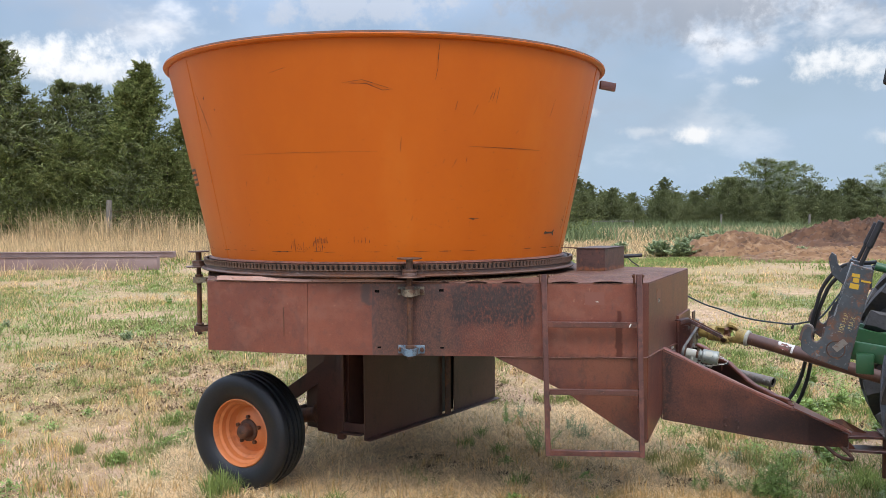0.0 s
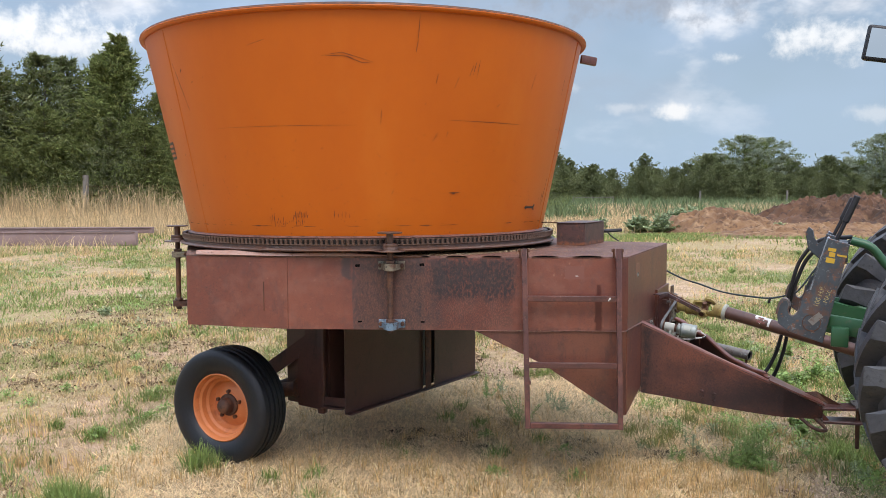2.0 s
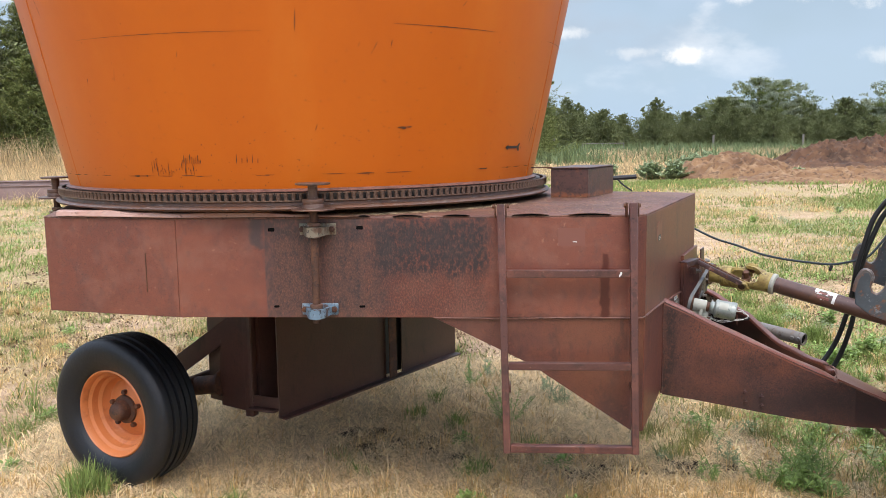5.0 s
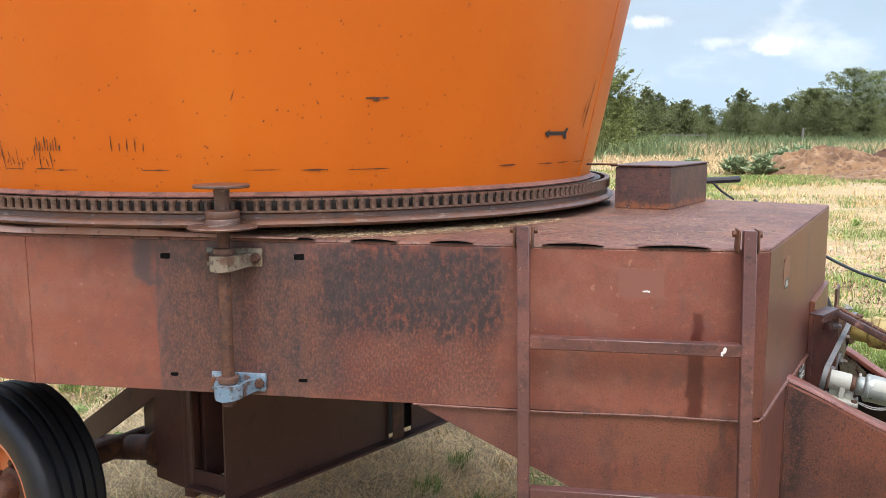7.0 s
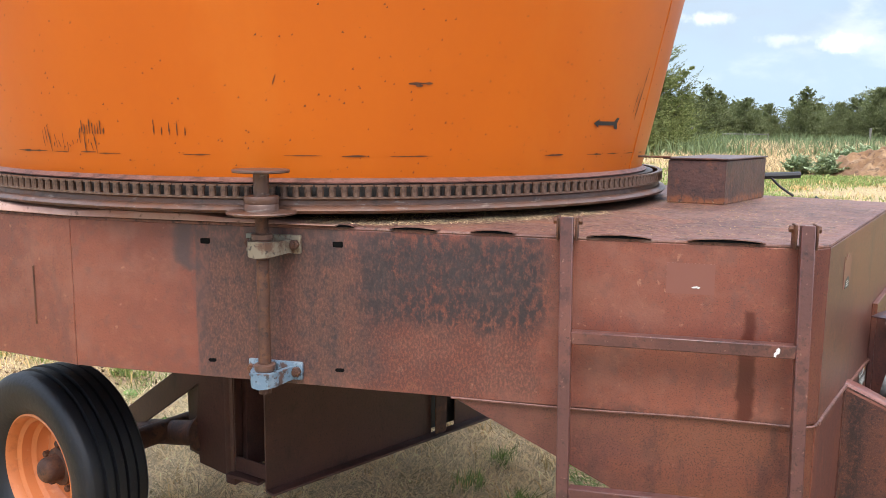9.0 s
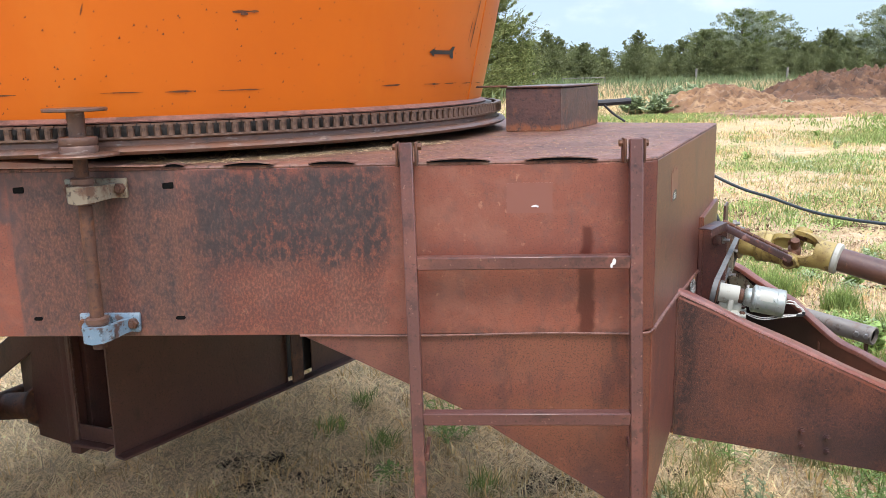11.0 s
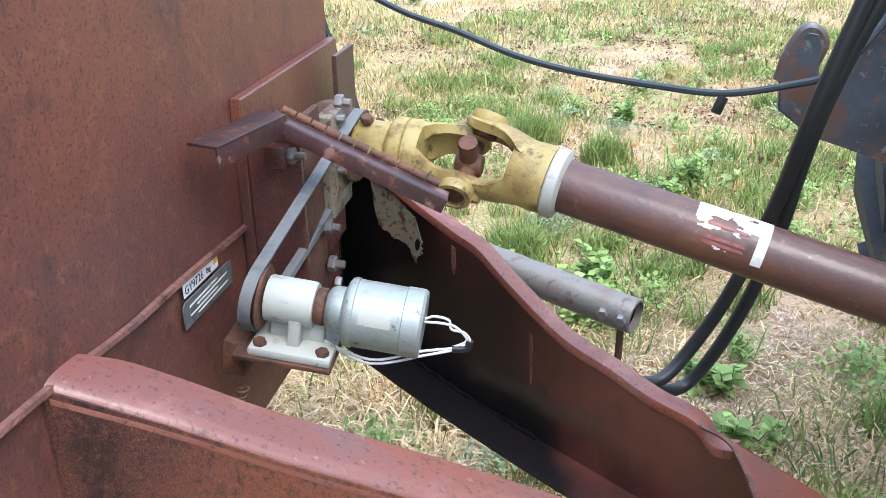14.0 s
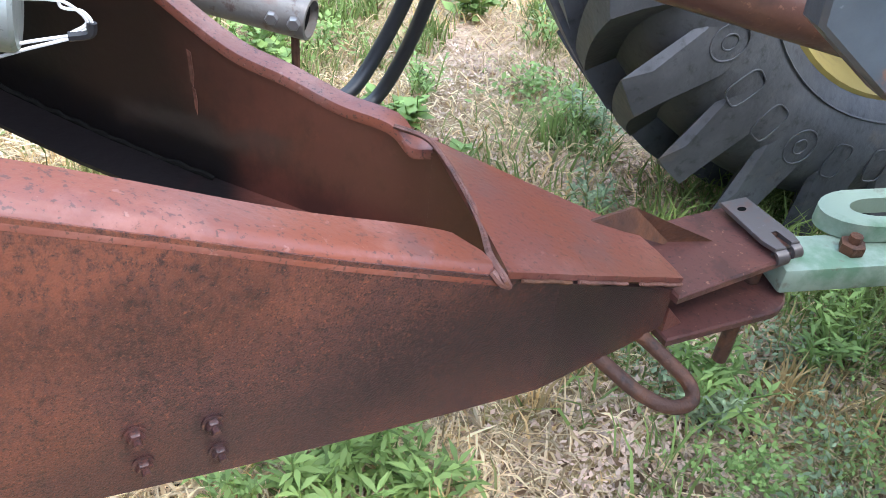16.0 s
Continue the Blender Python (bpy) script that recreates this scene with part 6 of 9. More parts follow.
    for k in range(4):
        slab(bm, rect(0.700 - 0.02 * (k % 2), 0.790 - 0.03 * (k % 2), 0.9055 + k * 0.006, 0.9075 + k * 0.006), 0.0005, basis(ED, Z, EN, E0 + EN * 0.0056))
    part("lettering_bar", bm, WHITE, plate)
    bm = bmesh.new()
    slab(bm, [(0.672, 0.9395), (0.770, 0.9375), (0.769, 0.9555), (0.671, 0.9585)], 0.001, basis(ED, Z, EN, E0 + EN * 0.004))
    tag = part("lot_sticker", bm, WHITE, GRINDER, "white printed lot sticker")
    letter("GY9726", 0.0155, BLACK, tag, basis(ED, Z, EN, on_end(0.674, 0.9425, 0.0052)))
    letter("Big", 0.011, BLACK, tag, basis(ED, Z, EN, on_end(0.734, 0.9425, 0.0052)))
    bm = bmesh.new()
    slab(bm, rect(0.756, 0.767, 0.9455, 0.9535), 0.0005, basis(ED, Z, EN, E0 + EN * 0.0051))
    part("lettering_bar", bm, DECAL_YELLOW, tag)
    # warning decal on the end panel
    bm = bmesh.new()
    slab(bm, [(0.226, 1.280), (0.326, 1.276), (0.331, 1.318), (0.330, 1.352), (0.312, 1.362), (0.290, 1.355), (0.262, 1.369), (0.240, 1.352), (0.222, 1.364), (0.220, 1.32)], 0.0008, basis(ED, Z, EN, E0 + EN * 0.0005))
    part("faded_patch", bm, FADED_PATCH, GRINDER, "bleached patch where a decal was")
    bm = bmesh.new()
    slab(bm, [(0.247, 1.279), (0.308, 1.277), (0.311, 1.292), (0.306, 1.302), (0.288, 1.306), (0.262, 1.302), (0.248, 1.292)], 0.0018, basis(ED, Z, EN, E0 + EN * 0.0005))
    dec = part("warning_decal", bm, DARK_DECAL, GRINDER, "torn dark warning decal")
    bm = bmesh.new()
    for z, b in ((1.295, 0.290), (1.289, 0.298), (1.283, 0.296)):
        slab(bm, rect(0.258, b, z, z + 0.002), 0.0004, basis(ED, Z, EN, E0 + EN * 0.0024))
    part("lettering_bar", bm, WHITE, dec)


def letter(text, size, mat, parent, m):
    """Words in the built-in font, as a mesh laid on the pose m."""
    cu = bpy.data.curves.new("lettering", "FONT")
    cu.body, cu.size, cu.extrude = text, size, 0.0002
    tmp = bpy.data.objects.new("lettering", cu)
    scene.collection.objects.link(tmp)
    me = bpy.data.meshes.new_from_object(tmp.evaluated_get(bpy.context.evaluated_depsgraph_get()))
    bpy.data.objects.remove(tmp)
    root = parent
    while root.parent:
        root = root.parent
    me.transform(Matrix.Translation(-root.location) @ m)
    me.materials.clear()
    me.materials.append(mat)
    ob = new("lettering", me)
    ob.parent = parent
    return ob


build_drive_end()


def build_motor():
    c0, c1 = Vector((1.502, 0.692, 0.919)), Vector((1.697, 0.632, 0.890))
    ax = (c1 - c0).normalized()
    sd = ax.cross(Z).normalized()
    up = sd.cross(ax)
    L = (c1 - c0).length
    m = basis(up, sd * -1, ax, c0)
    bm = bmesh.new()
    lathe(bm, [(0.006, -0.016), (0.040, -0.016), (0.043, -0.013), (0.034, -0.006), (0.043, 0.001), (0.040, 0.004), (0.006, 0.005)], m, 32)
    motor = part("electric_motor", bm, DARK_RUST, GRINDER, "grey electric gear motor on a white cast bracket")
    bm = bmesh.new()
    lathe(bm, [(0.018, 0.006), (0.029, 0.007), (0.030, 0.010), (0.030, 0.064), (0.028, 0.068), (0.016, 0.069)], m, 28)
    part("bearing_block", bm, CAST_WHITE, motor, "chipped white cast bearing block")
    bm = bmesh.new()
    lathe(bm, [(0.022, 0.068), (0.024, 0.072), (0.024, 0.080), (0.020, 0.083)], m, 24)
    part("coupling", bm, DARK_RUST, motor)
    bm = bmesh.new()
    lathe(bm, [(0.020, 0.082), (0.026, 0.085), (0.030, 0.092), (0.030, 0.104), (0.040, 0.108), (0.042, 0.112)], m, 28)
    part("motor_nose", bm, ALU, motor)
    bm = bmesh.new()
    lathe(bm, [(0.030, 0.108), (0.043, 0.110), (0.0445, 0.113), (0.0445, 0.119), (0.0430, 0.120), (0.0430, 0.180), (0.0442, 0.181), (0.0442, L - 0.004), (0.041, L), (0.0, L)], m, 36)
    part("motor_case", bm, ALU, motor, "scuffed grey motor case")
    bm = bmesh.new()
    lb = []
    for k in range(9):
        t = -0.50 - k * 0.11
        lb.append([m @ Vector((0.0436 * math.cos(t), 0.0436 * math.sin(t), z)) for z in (0.128, 0.168)])
    rows = [[bm.verts.new(v) for v in r] for r in lb]
    for ra, rb in zip(rows, rows[1:]):
        bm.faces.new((ra[0], ra[1], rb[1], rb[0]))
    part("label", bm, CAST_WHITE, motor, "blank white label")
    for t in (0.6, 2.6):
        bm = bmesh.new()
        o = m @ Vector((0.034 * math.cos(t), 0.034 * math.sin(t), 0.094))
        hexbolt(bm, along(o, o - ax), 0.007, 0.008)
        part("bolt", bm, ZINC, motor)
    # pedestal
    foot = c0 + ax * 0.040 - Z * 0.055
    bm = bmesh.new()
    box(bm, (0.105, 0.092, 0.012), basis(ax, sd, up, foot), 0.003)
    pedestal = part("pedestal", bm, CAST_WHITE, motor, "white cast pedestal")
    bm = bmesh.new()
    box(bm, (0.016, 0.055, 0.052), basis(ax, sd, up, foot + up * 0.026), 0.003)
    part("web", bm, CAST_WHITE, pedestal)
    bm = bmesh.new()
    box(bm, (0.070, 0.014, 0.046), basis(ax, sd, up, foot + up * 0.025), 0.003)
    part("rib", bm, CAST_WHITE, pedestal)
    for a_, b_ in ((-0.04, 0.034), (0.04, 0.034), (-0.04, -0.034), (0.04, -0.034)):
        bm = bmesh.new()
        hexbolt(bm, basis(ax, sd, up, foot + ax * a_ + sd * b_ + up * 0.006), 0.009, 0.007)
        part("bolt", bm, DARK_RUST, motor)
    bm = bmesh.new()
    box(bm, (0.125, 0.100, 0.006), basis(ax, sd, up, foot - up * 0.009 - ax * 0.008), 0.001)
    box(bm, (0.03, 0.05, 0.05), basis(ax, sd, up, foot - up * 0.030 - ax * 0.075), 0.002)
    part("pivot_plate", bm, DARK_RUST, motor, "rusty pivot plate")
    # tension spring
    bm = bmesh.new()
    top, bot = foot - ax * 0.055 - up * 0.04 + sd * 0.03, foot - ax * 0.075 - up * 0.15 + sd * 0.03
    coil = []
    for k in range(60):
        t = k / 59
        coil.append(top.lerp(bot, 0.25 + 0.7 * t) + 0.008 * (math.cos(t * 50) * ax + math.sin(t * 50) * sd))
    sweep(bm, [top, top.lerp(bot, 0.2), *coil, bot], 0.0018, 5, 3)
    part("spring", bm, DARK_RUST, motor)
    # wires
    e = c1 + up * 0.008
    for pts in ([e, e + ax * 0.012 + up * 0.006, e + ax * 0.030 + up * 0.004, e + ax * 0.035 - up * 0.008, e + ax * 0.052 - up * 0.010, e + ax * 0.060 - up * 0.022, e + ax * 0.048 - up * 0.032],
                [e - up * 0.004, e + ax * 0.022 - up * 0.002, e + ax * 0.040 - up * 0.004, e + ax * 0.056 - up * 0.020, e + ax * 0.040 - up * 0.034],
                [e + ax * 0.045 - up * 0.034, e + ax * 0.0 - up * 0.042 + sd * 0.01, e - ax * 0.06 - up * 0.060 + sd * 0.02, e - ax * 0.13 - up * 0.055, e - ax * 0.16 - up * 0.04],
                [e + ax * 0.045 - up * 0.036, e + ax * 0.01 - up * 0.045 + sd * 0.01, e - ax * 0.06 - up * 0.066 + sd * 0.02, e - ax * 0.12 - up * 0.060, e - ax * 0.15 - up * 0.05]):
        bm = bmesh.new()
        sweep(bm, pts, 0.0018, 6, 6)
        part("wire", bm, WIRE, motor)
    bm = bmesh.new()
    sweep(bm, [e + ax * 0.060 - up * 0.020, e + ax * 0.058 - up * 0.031, e + ax * 0.040 - up * 0.036], 0.005, 7, 5)
    part("tape_wrap", bm, BLACK, motor)
    # belt
    pc = Vector((1.648, 0.978, 1.020))
    d = (pc - c0).normalized()
    n1 = ax.cross(d).normalized()
    pts = []
    for k in range(9):
        t = math.pi * k / 8
        pts.append(c0 - ax * 0.006 + 0.042 * (math.cos(t) * n1 - math.sin(t) * d))
    for k in range(9):
        t = math.pi * k / 8
        pts.append(pc - ax * 0.0 + 0.053 * (-math.cos(t) * n1 + math.sin(t) * d))
    bm = bmesh.new()
    rows = []
    n = len(pts)
    for i, q in enumerate(pts):
        tan = (pts[(i + 1) % n] - pts[i - 1]).normalized()
        o = tan.cross(ax).normalized() * 0.004
        rows.append([bm.verts.new(q + ax * a_ + o * b_) for a_, b_ in ((-0.008, 1), (0.008, 1), (0.006, -1), (-0.006, -1))])
    for i in range(n):
        ra, rb = rows[i], rows[(i + 1) % n]
        for k in range(4):
            bm.faces.new((ra[k], ra[(k + 1) % 4], rb[(k + 1) % 4], rb[k]))
    part("drive_belt", bm, BELT, motor, "grey rubber drive belt")


build_motor()

# stored jack tube beside the tongue
bm = bmesh.new()
lathe(bm, [(0.028, 0.09), (0.028, 0.0), (0.032, 0.001), (0.033, 0.003), (0.033, 0.52), (0.0, 0.52)], along((2.130, 0.948, 0.680), (1.765, 1.343, 0.72)), 28, False)
tube = part("jack_tube", bm, TUBE_STEEL, GRINDER, "worn steel jack tube")
bm = bmesh.new()
lathe(bm, [(0.0, 0.012), (0.028, 0.012)], along((2.129, 0.949, 0.680), (1.765, 1.343, 0.72)), 24, False)
part("tube_bore", bm, HOLE, tube)
for f in (0.0, 0.035):
    bm = bmesh.new()
    o = Vector((2.098, 0.940, 0.685)) + Vector((-0.6, 0.65, 0.06)).normalized() * f
    hexbolt(bm, along(o, o + Vector((-0.5, -0.8, 0.0))), 0.010, 0.016)
    part("bolt", bm, ZINC, tube)
bm = bmesh.new()
rod(bm, (2.110, 0.965, 0.650), (2.110, 0.965, 0.50), 0.007, 8)
part("jack_foot", bm, DARK_RUST, tube)
bm = bmesh.new()
sweep(bm, [(1.595, 1.33, 1.30), (1.615, 1.33, 1.15), (1.67, 1.305, 0.98), (1.70, 1.31, 0.80)], 0.020, 8)
part("rubber_hose", bm, HOSE, GRINDER, "black rubber hose")


# ---- drive shaft ----
def build_shaft():
    c = Vector((1.670, 0.965, 1.020))
    j = Vector((1.812, 0.895, 1.005))
    col = Vector((1.920, 0.826, 0.994))
    far = Vector((2.80, 0.245, 0.775))
    shaft = thing("drive_shaft", (1.671, 0.961, 0), "brown tubular drive shaft with yellow universal joint", "drive shaft")
    a1 = (j - c).normalized()
    a2 = (far - col).normalized()
    bm = bmesh.new()
    lathe(bm, [(0.022, -0.02), (0.040, -0.018), (0.042, -0.014), (0.042, 0.026), (0.043, 0.034), (0.052, 0.040), (0.054, 0.044), (0.054, 0.060), (0.051, 0.062), (0.054, 0.064), (0.054, 0.078), (0.050, 0.086), (0.02, 0.088)], along(c, j), 32)
    yoke = part("yoke", bm, YELLOW, shaft, "yellow cast yoke hub")
    for t in (0.5, 1.9):
        bm = bmesh.new()
        o = along(c, j) @ Vector((0.046 * math.cos(t), 0.046 * math.sin(t), 0.0))
        hexbolt(bm, along(o, 2 * o - c), 0.010, 0.010)
        part("bolt", bm, DARK_RUST, yoke)

    def ears(origin, direction, turn):
        """Two forged arms that leave a hub and end in round bearing eyes."""
        base = along(origin, origin + direction) @ Matrix.Rotation(turn, 4, "Z")
        for s in (-1, 1):
            bm = bmesh.new()
            levels = []
            for z, half, ro, ri in ((-0.012, 1.25, 0.050, 0.012), (0.006, 1.12, 0.053, 0.024), (0.020, 0.86, 0.056, 0.034), (0.036, 0.66, 0.058, 0.038), (0.050, 0.62, 0.060, 0.039),
                                    (0.066, 0.64, 0.061, 0.039), (0.082, 0.58, 0.060, 0.039), (0.094, 0.42, 0.058, 0.040), (0.101, 0.20, 0.055, 0.042)):
                row = []
                for k in range(9):
                    t = half * (-1 + k / 4)
                    e_ = 1 - 0.08 * abs(-1 + k / 4) ** 3
                    row.append(bm.verts.new(base @ Vector((s * ro * e_ * math.cos(t), ro * e_ * math.sin(t), z))))
                for k in range(8, -1, -1):
                    t = half * (-1 + k / 4)
                    e_ = 1 + 0.06 * abs(-1 + k / 4) ** 3
                    row.append(bm.verts.new(base @ Vector((s * ri * e_ * math.cos(t), ri * e_ * math.sin(t), z))))
                levels.append(row)
            for ra, rb in zip(levels, levels[1:]):
                for k in range(18):
                    bm.faces.new((ra[k], ra[(k + 1) % 18], rb[(k + 1) % 18], rb[k]))
            bm.faces.new(levels[0]), bm.faces.new(levels[-1])
            ear = part("yoke_ear", bm, YELLOW, yoke)
            bm = bmesh.new()
            o = base @ Vector((s * 0.050, 0, 0.070))
            q = base @ Vector((s * 0.0655, 0, 0.070))
            L = (q - o).length
            lathe(bm, [(0.0290, 0.0), (0.0295, L * 0.5), (0.0275, L), (0.0215, L + 0.001), (0.0205, L - 0.004), (0.0, L - 0.004)], along(o, q), 24)
            part("bearing_eye", bm, YELLOW, yoke)
            bm = bmesh.new()
            rod(bm, base @ Vector((s * 0.030, 0, 0.070)), base @ Vector((s * 0.0625, 0, 0.070)), 0.0185, 18, bevel=0.002)
            part("cross_cap", bm, DARK_RUST, yoke)

    ears(c + a1 * 0.080, a1, 0.55)
    ears(col - a2 * 0.050, -a2, 0.55 + 1.571)
    bm = bmesh.new()
    for t in (0.55, 0.55 + 1.571):
        mm = along(j, j + a1) @ Matrix.Rotation(t, 4, "Z")
        rod(bm, mm @ Vector((-0.05, 0, 0)), mm @ Vector((0.05, 0, 0)), 0.014, 12)
    lathe(bm, [(0.0, -0.022), (0.016, -0.020), (0.022, 0.0), (0.016, 0.020), (0.0, 0.022)], along(j, j + a1), 14, False)
    part("cross", bm, DARK_RUST, yoke)
    bm = bmesh.new()
    lathe(bm, [(0.020, -0.066), (0.042, -0.062), (0.049, -0.045), (0.051, -0.018), (0.050, -0.004), (0.03, -0.002)], along(col, far), 32)
    part("yoke_collar", bm, YELLOW, shaft)
    bm = bmesh.new()
    lathe(bm, [(0.036, -0.004), (0.050, -0.003), (0.0525, 0.0), (0.0515, 0.014), (0.044, 0.018), (0.036, 0.020)], along(col, far), 32)
    part("collar_ring", bm, CAST_WHITE, shaft, "worn pale collar ring")
    bm = bmesh.new()
    lathe(bm, [(0.030, 0.010), (0.0395, 0.012), (0.0395, (far - col).length - 0.01), (0.030, (far - col).length)], along(col, far), 36)
    tube = part("tube", bm, SHAFT_PAINT, shaft, "brown painted shaft tube")
    # torn label wrapped on the tube
    m = along(col, far)
    rnd = random.Random(8)
    bm = bmesh.new()
    na, nx = 90, 36
    grid = {}

    def label_point(i, k):
        if (i, k) not in grid:
            t, x = radians(60 + 160 * i / na), 0.205 + 0.100 * k / nx
            grid[i, k] = bm.verts.new(m @ Vector((0.0401 * math.cos(t), 0.0401 * math.sin(t), x)))
        return grid[i, k]

    for i in range(na):
        for k in range(nx):
            u, v = i / na, k / nx
            worn = 0.55 * noise.noise((u * 9, v * 3.5, 2.0)) + 0.35 * noise.noise((u * 24, v * 10, 5.0))
            band = 0.9 if v > 0.85 and u < 0.80 else 0.52 - 1.5 * max(0, u - 0.28) if u < 0.60 else -0.12
            if worn + band > 0.30:
                bm.faces.new((label_point(i, k), label_point(i + 1, k), label_point(i + 1, k + 1), label_point(i, k + 1)))
    tagged(part("torn_label", bm, WHITE, tube, "torn white label with faded red print"), kind="stuff")
    bm = bmesh.new()
    for k in range(3):
        t0 = radians(132 + k * 19 + rnd.uniform(-5, 5))
        vs = [bm.verts.new(m @ Vector((0.0406 * math.cos(t), 0.0406 * math.sin(t), x))) for t, x in ((t0, 0.222), (t0 + 0.14, 0.224), (t0 + 0.12, 0.28), (t0 + 0.03, 0.276))]
        bm.faces.new(vs)
    tagged(part("lettering_bar", bm, FADED_RED, tube), kind="stuff")


build_shaft()


# ---- tractor rear end ----
PIN = Vector((2.607, 0.385, 0))
AXLE = Vector((math.sin(radians(17)), math.cos(radians(17)), 0))
TRACTOR = thing("tractor", PIN + U * 0.77, "green tractor rear end with large lugged tyres and hitch", "tractor")


def build_tractor_wheel(v, face):
    c = PIN + U * 0.77 + AXLE * v + Z * 0.872
    m = along(c, c + AXLE * face)
    bm = bmesh.new()
    side = [(0.485, 0.17), (0.50, 0.20), (0.55, 0.228), (0.62, 0.238), (0.68, 0.232), (0.725, 0.214), (0.765, 0.180), (0.790, 0.12), (0.800, 0.0)]
    lathe(bm, side + [(r, -z) for r, z in reversed(side[:-1])], m, 72, False)
    wheel = part("rear_tyre", bm, TRACTOR_RUBBER, TRACTOR, "large grey-black lugged tractor tyre")
    n = 23
    for k in range(n):
        for s in (-1, 1):
            bm = bmesh.new()
            t0 = 2 * math.pi * (k + (0.5 if s > 0 else 0)) / n
            rows = []
            for j in range(9):
                f = min(1.0, j / 6)
                z = s * ((-0.005 + 0.228 * f) if j < 7 else (0.236, 0.2375)[j - 7])
                t = t0 + face * (0.36 * f - 0.06 * f * f)
                base = 0.790 - 0.105 * max(0, f - 0.45) / 0.55 - (0.0, 0.010, 0.045)[max(0, j - 6)]
                top = (0.876 - 0.014 * f) if j < 7 else (0.800, 0.648)[j - 7]
                wd = 0.034 + 0.024 * f - (0.0, 0.008, 0.024)[max(0, j - 6)]
                rows.append([m @ Vector((r * math.cos(t + a_), r * math.sin(t + a_), z)) for r, a_ in ((base, -wd * 1.3 - 0.012), (top, -wd), (top, wd), (base, wd * 1.3 + 0.034 * f))])
            vr = [[bm.verts.new(p) for p in r] for r in rows]
            for ra, rb in zip(vr, vr[1:]):
                for i in range(4):
                    bm.faces.new((ra[i], ra[(i + 1) % 4], rb[(i + 1) % 4], rb[i]))
            bm.faces.new(vr[0]), bm.faces.new(vr[-1])
            part("lug", bm, TRACTOR_RUBBER, wheel)
    bm = bmesh.new()
    lathe(bm, [(0.49, 0.17), (0.50, 0.19), (0.485, 0.195), (0.470, 0.17), (0.455, 0.10), (0.44, 0.06), (0.36, 0.04), (0.30, 0.08), (0.15, 0.09), (0.0, 0.09)], m, 64, False)
    part("rim", bm, RIM_YELLOW, wheel, "yellow tractor rim")
    bm = bmesh.new()
    lathe(bm, [(0.49, -0.17), (0.50, -0.19), (0.485, -0.195), (0.470, -0.17), (0.455, -0.10), (0.44, -0.02), (0.36, 0.03), (0.0, 0.05)], m, 64, False)
    part("rim", bm, RIM_YELLOW, wheel)
    # raised size mark and blocks on the inner wall
    for k in range(9):
        o = m @ Matrix.Rotation(radians(-17.5 - 11.2 * k), 4, "Z")
        wide = 0.040 if k % 3 == 1 else 0.028
        for scale in ((1.0, 0.42) if k % 3 == 1 else (1.0,)):
            bm = bmesh.new()
            loop = [o @ Vector((0.640 + scale * 0.043 * math.copysign(abs(math.cos(t)) ** (1.0 if k % 3 == 1 else 0.55), math.cos(t)),
                                scale * wide * math.copysign(abs(math.sin(t)) ** (1.0 if k % 3 == 1 else 0.55), math.sin(t)), -0.2375)) for t in np.linspace(0, 2 * math.pi, 21)]
            sweep(bm, loop, 0.0022, 6, 2)
            part("raised_mark", bm, TRACTOR_RUBBER, wheel)
    for r in (0.535,):
        bm = bmesh.new()
        h = 0.2225 if r < 0.55 else (0.2345 if r < 0.6 else 0.228)
        lathe(bm, [(r - 0.003, -h), (r, -h - 0.004), (r + 0.003, -h)], m, 72, False)
        part("raised_ring", bm, TRACTOR_RUBBER, wheel)
    bm = bmesh.new()
    rod(bm, c - AXLE * face * 0.06, c - AXLE * face * 0.55, 0.11, 24)
    part("axle_housing", bm, GREEN, TRACTOR)


build_tractor_wheel(0.80, 1)
build_tractor_wheel(-0.80, -1)


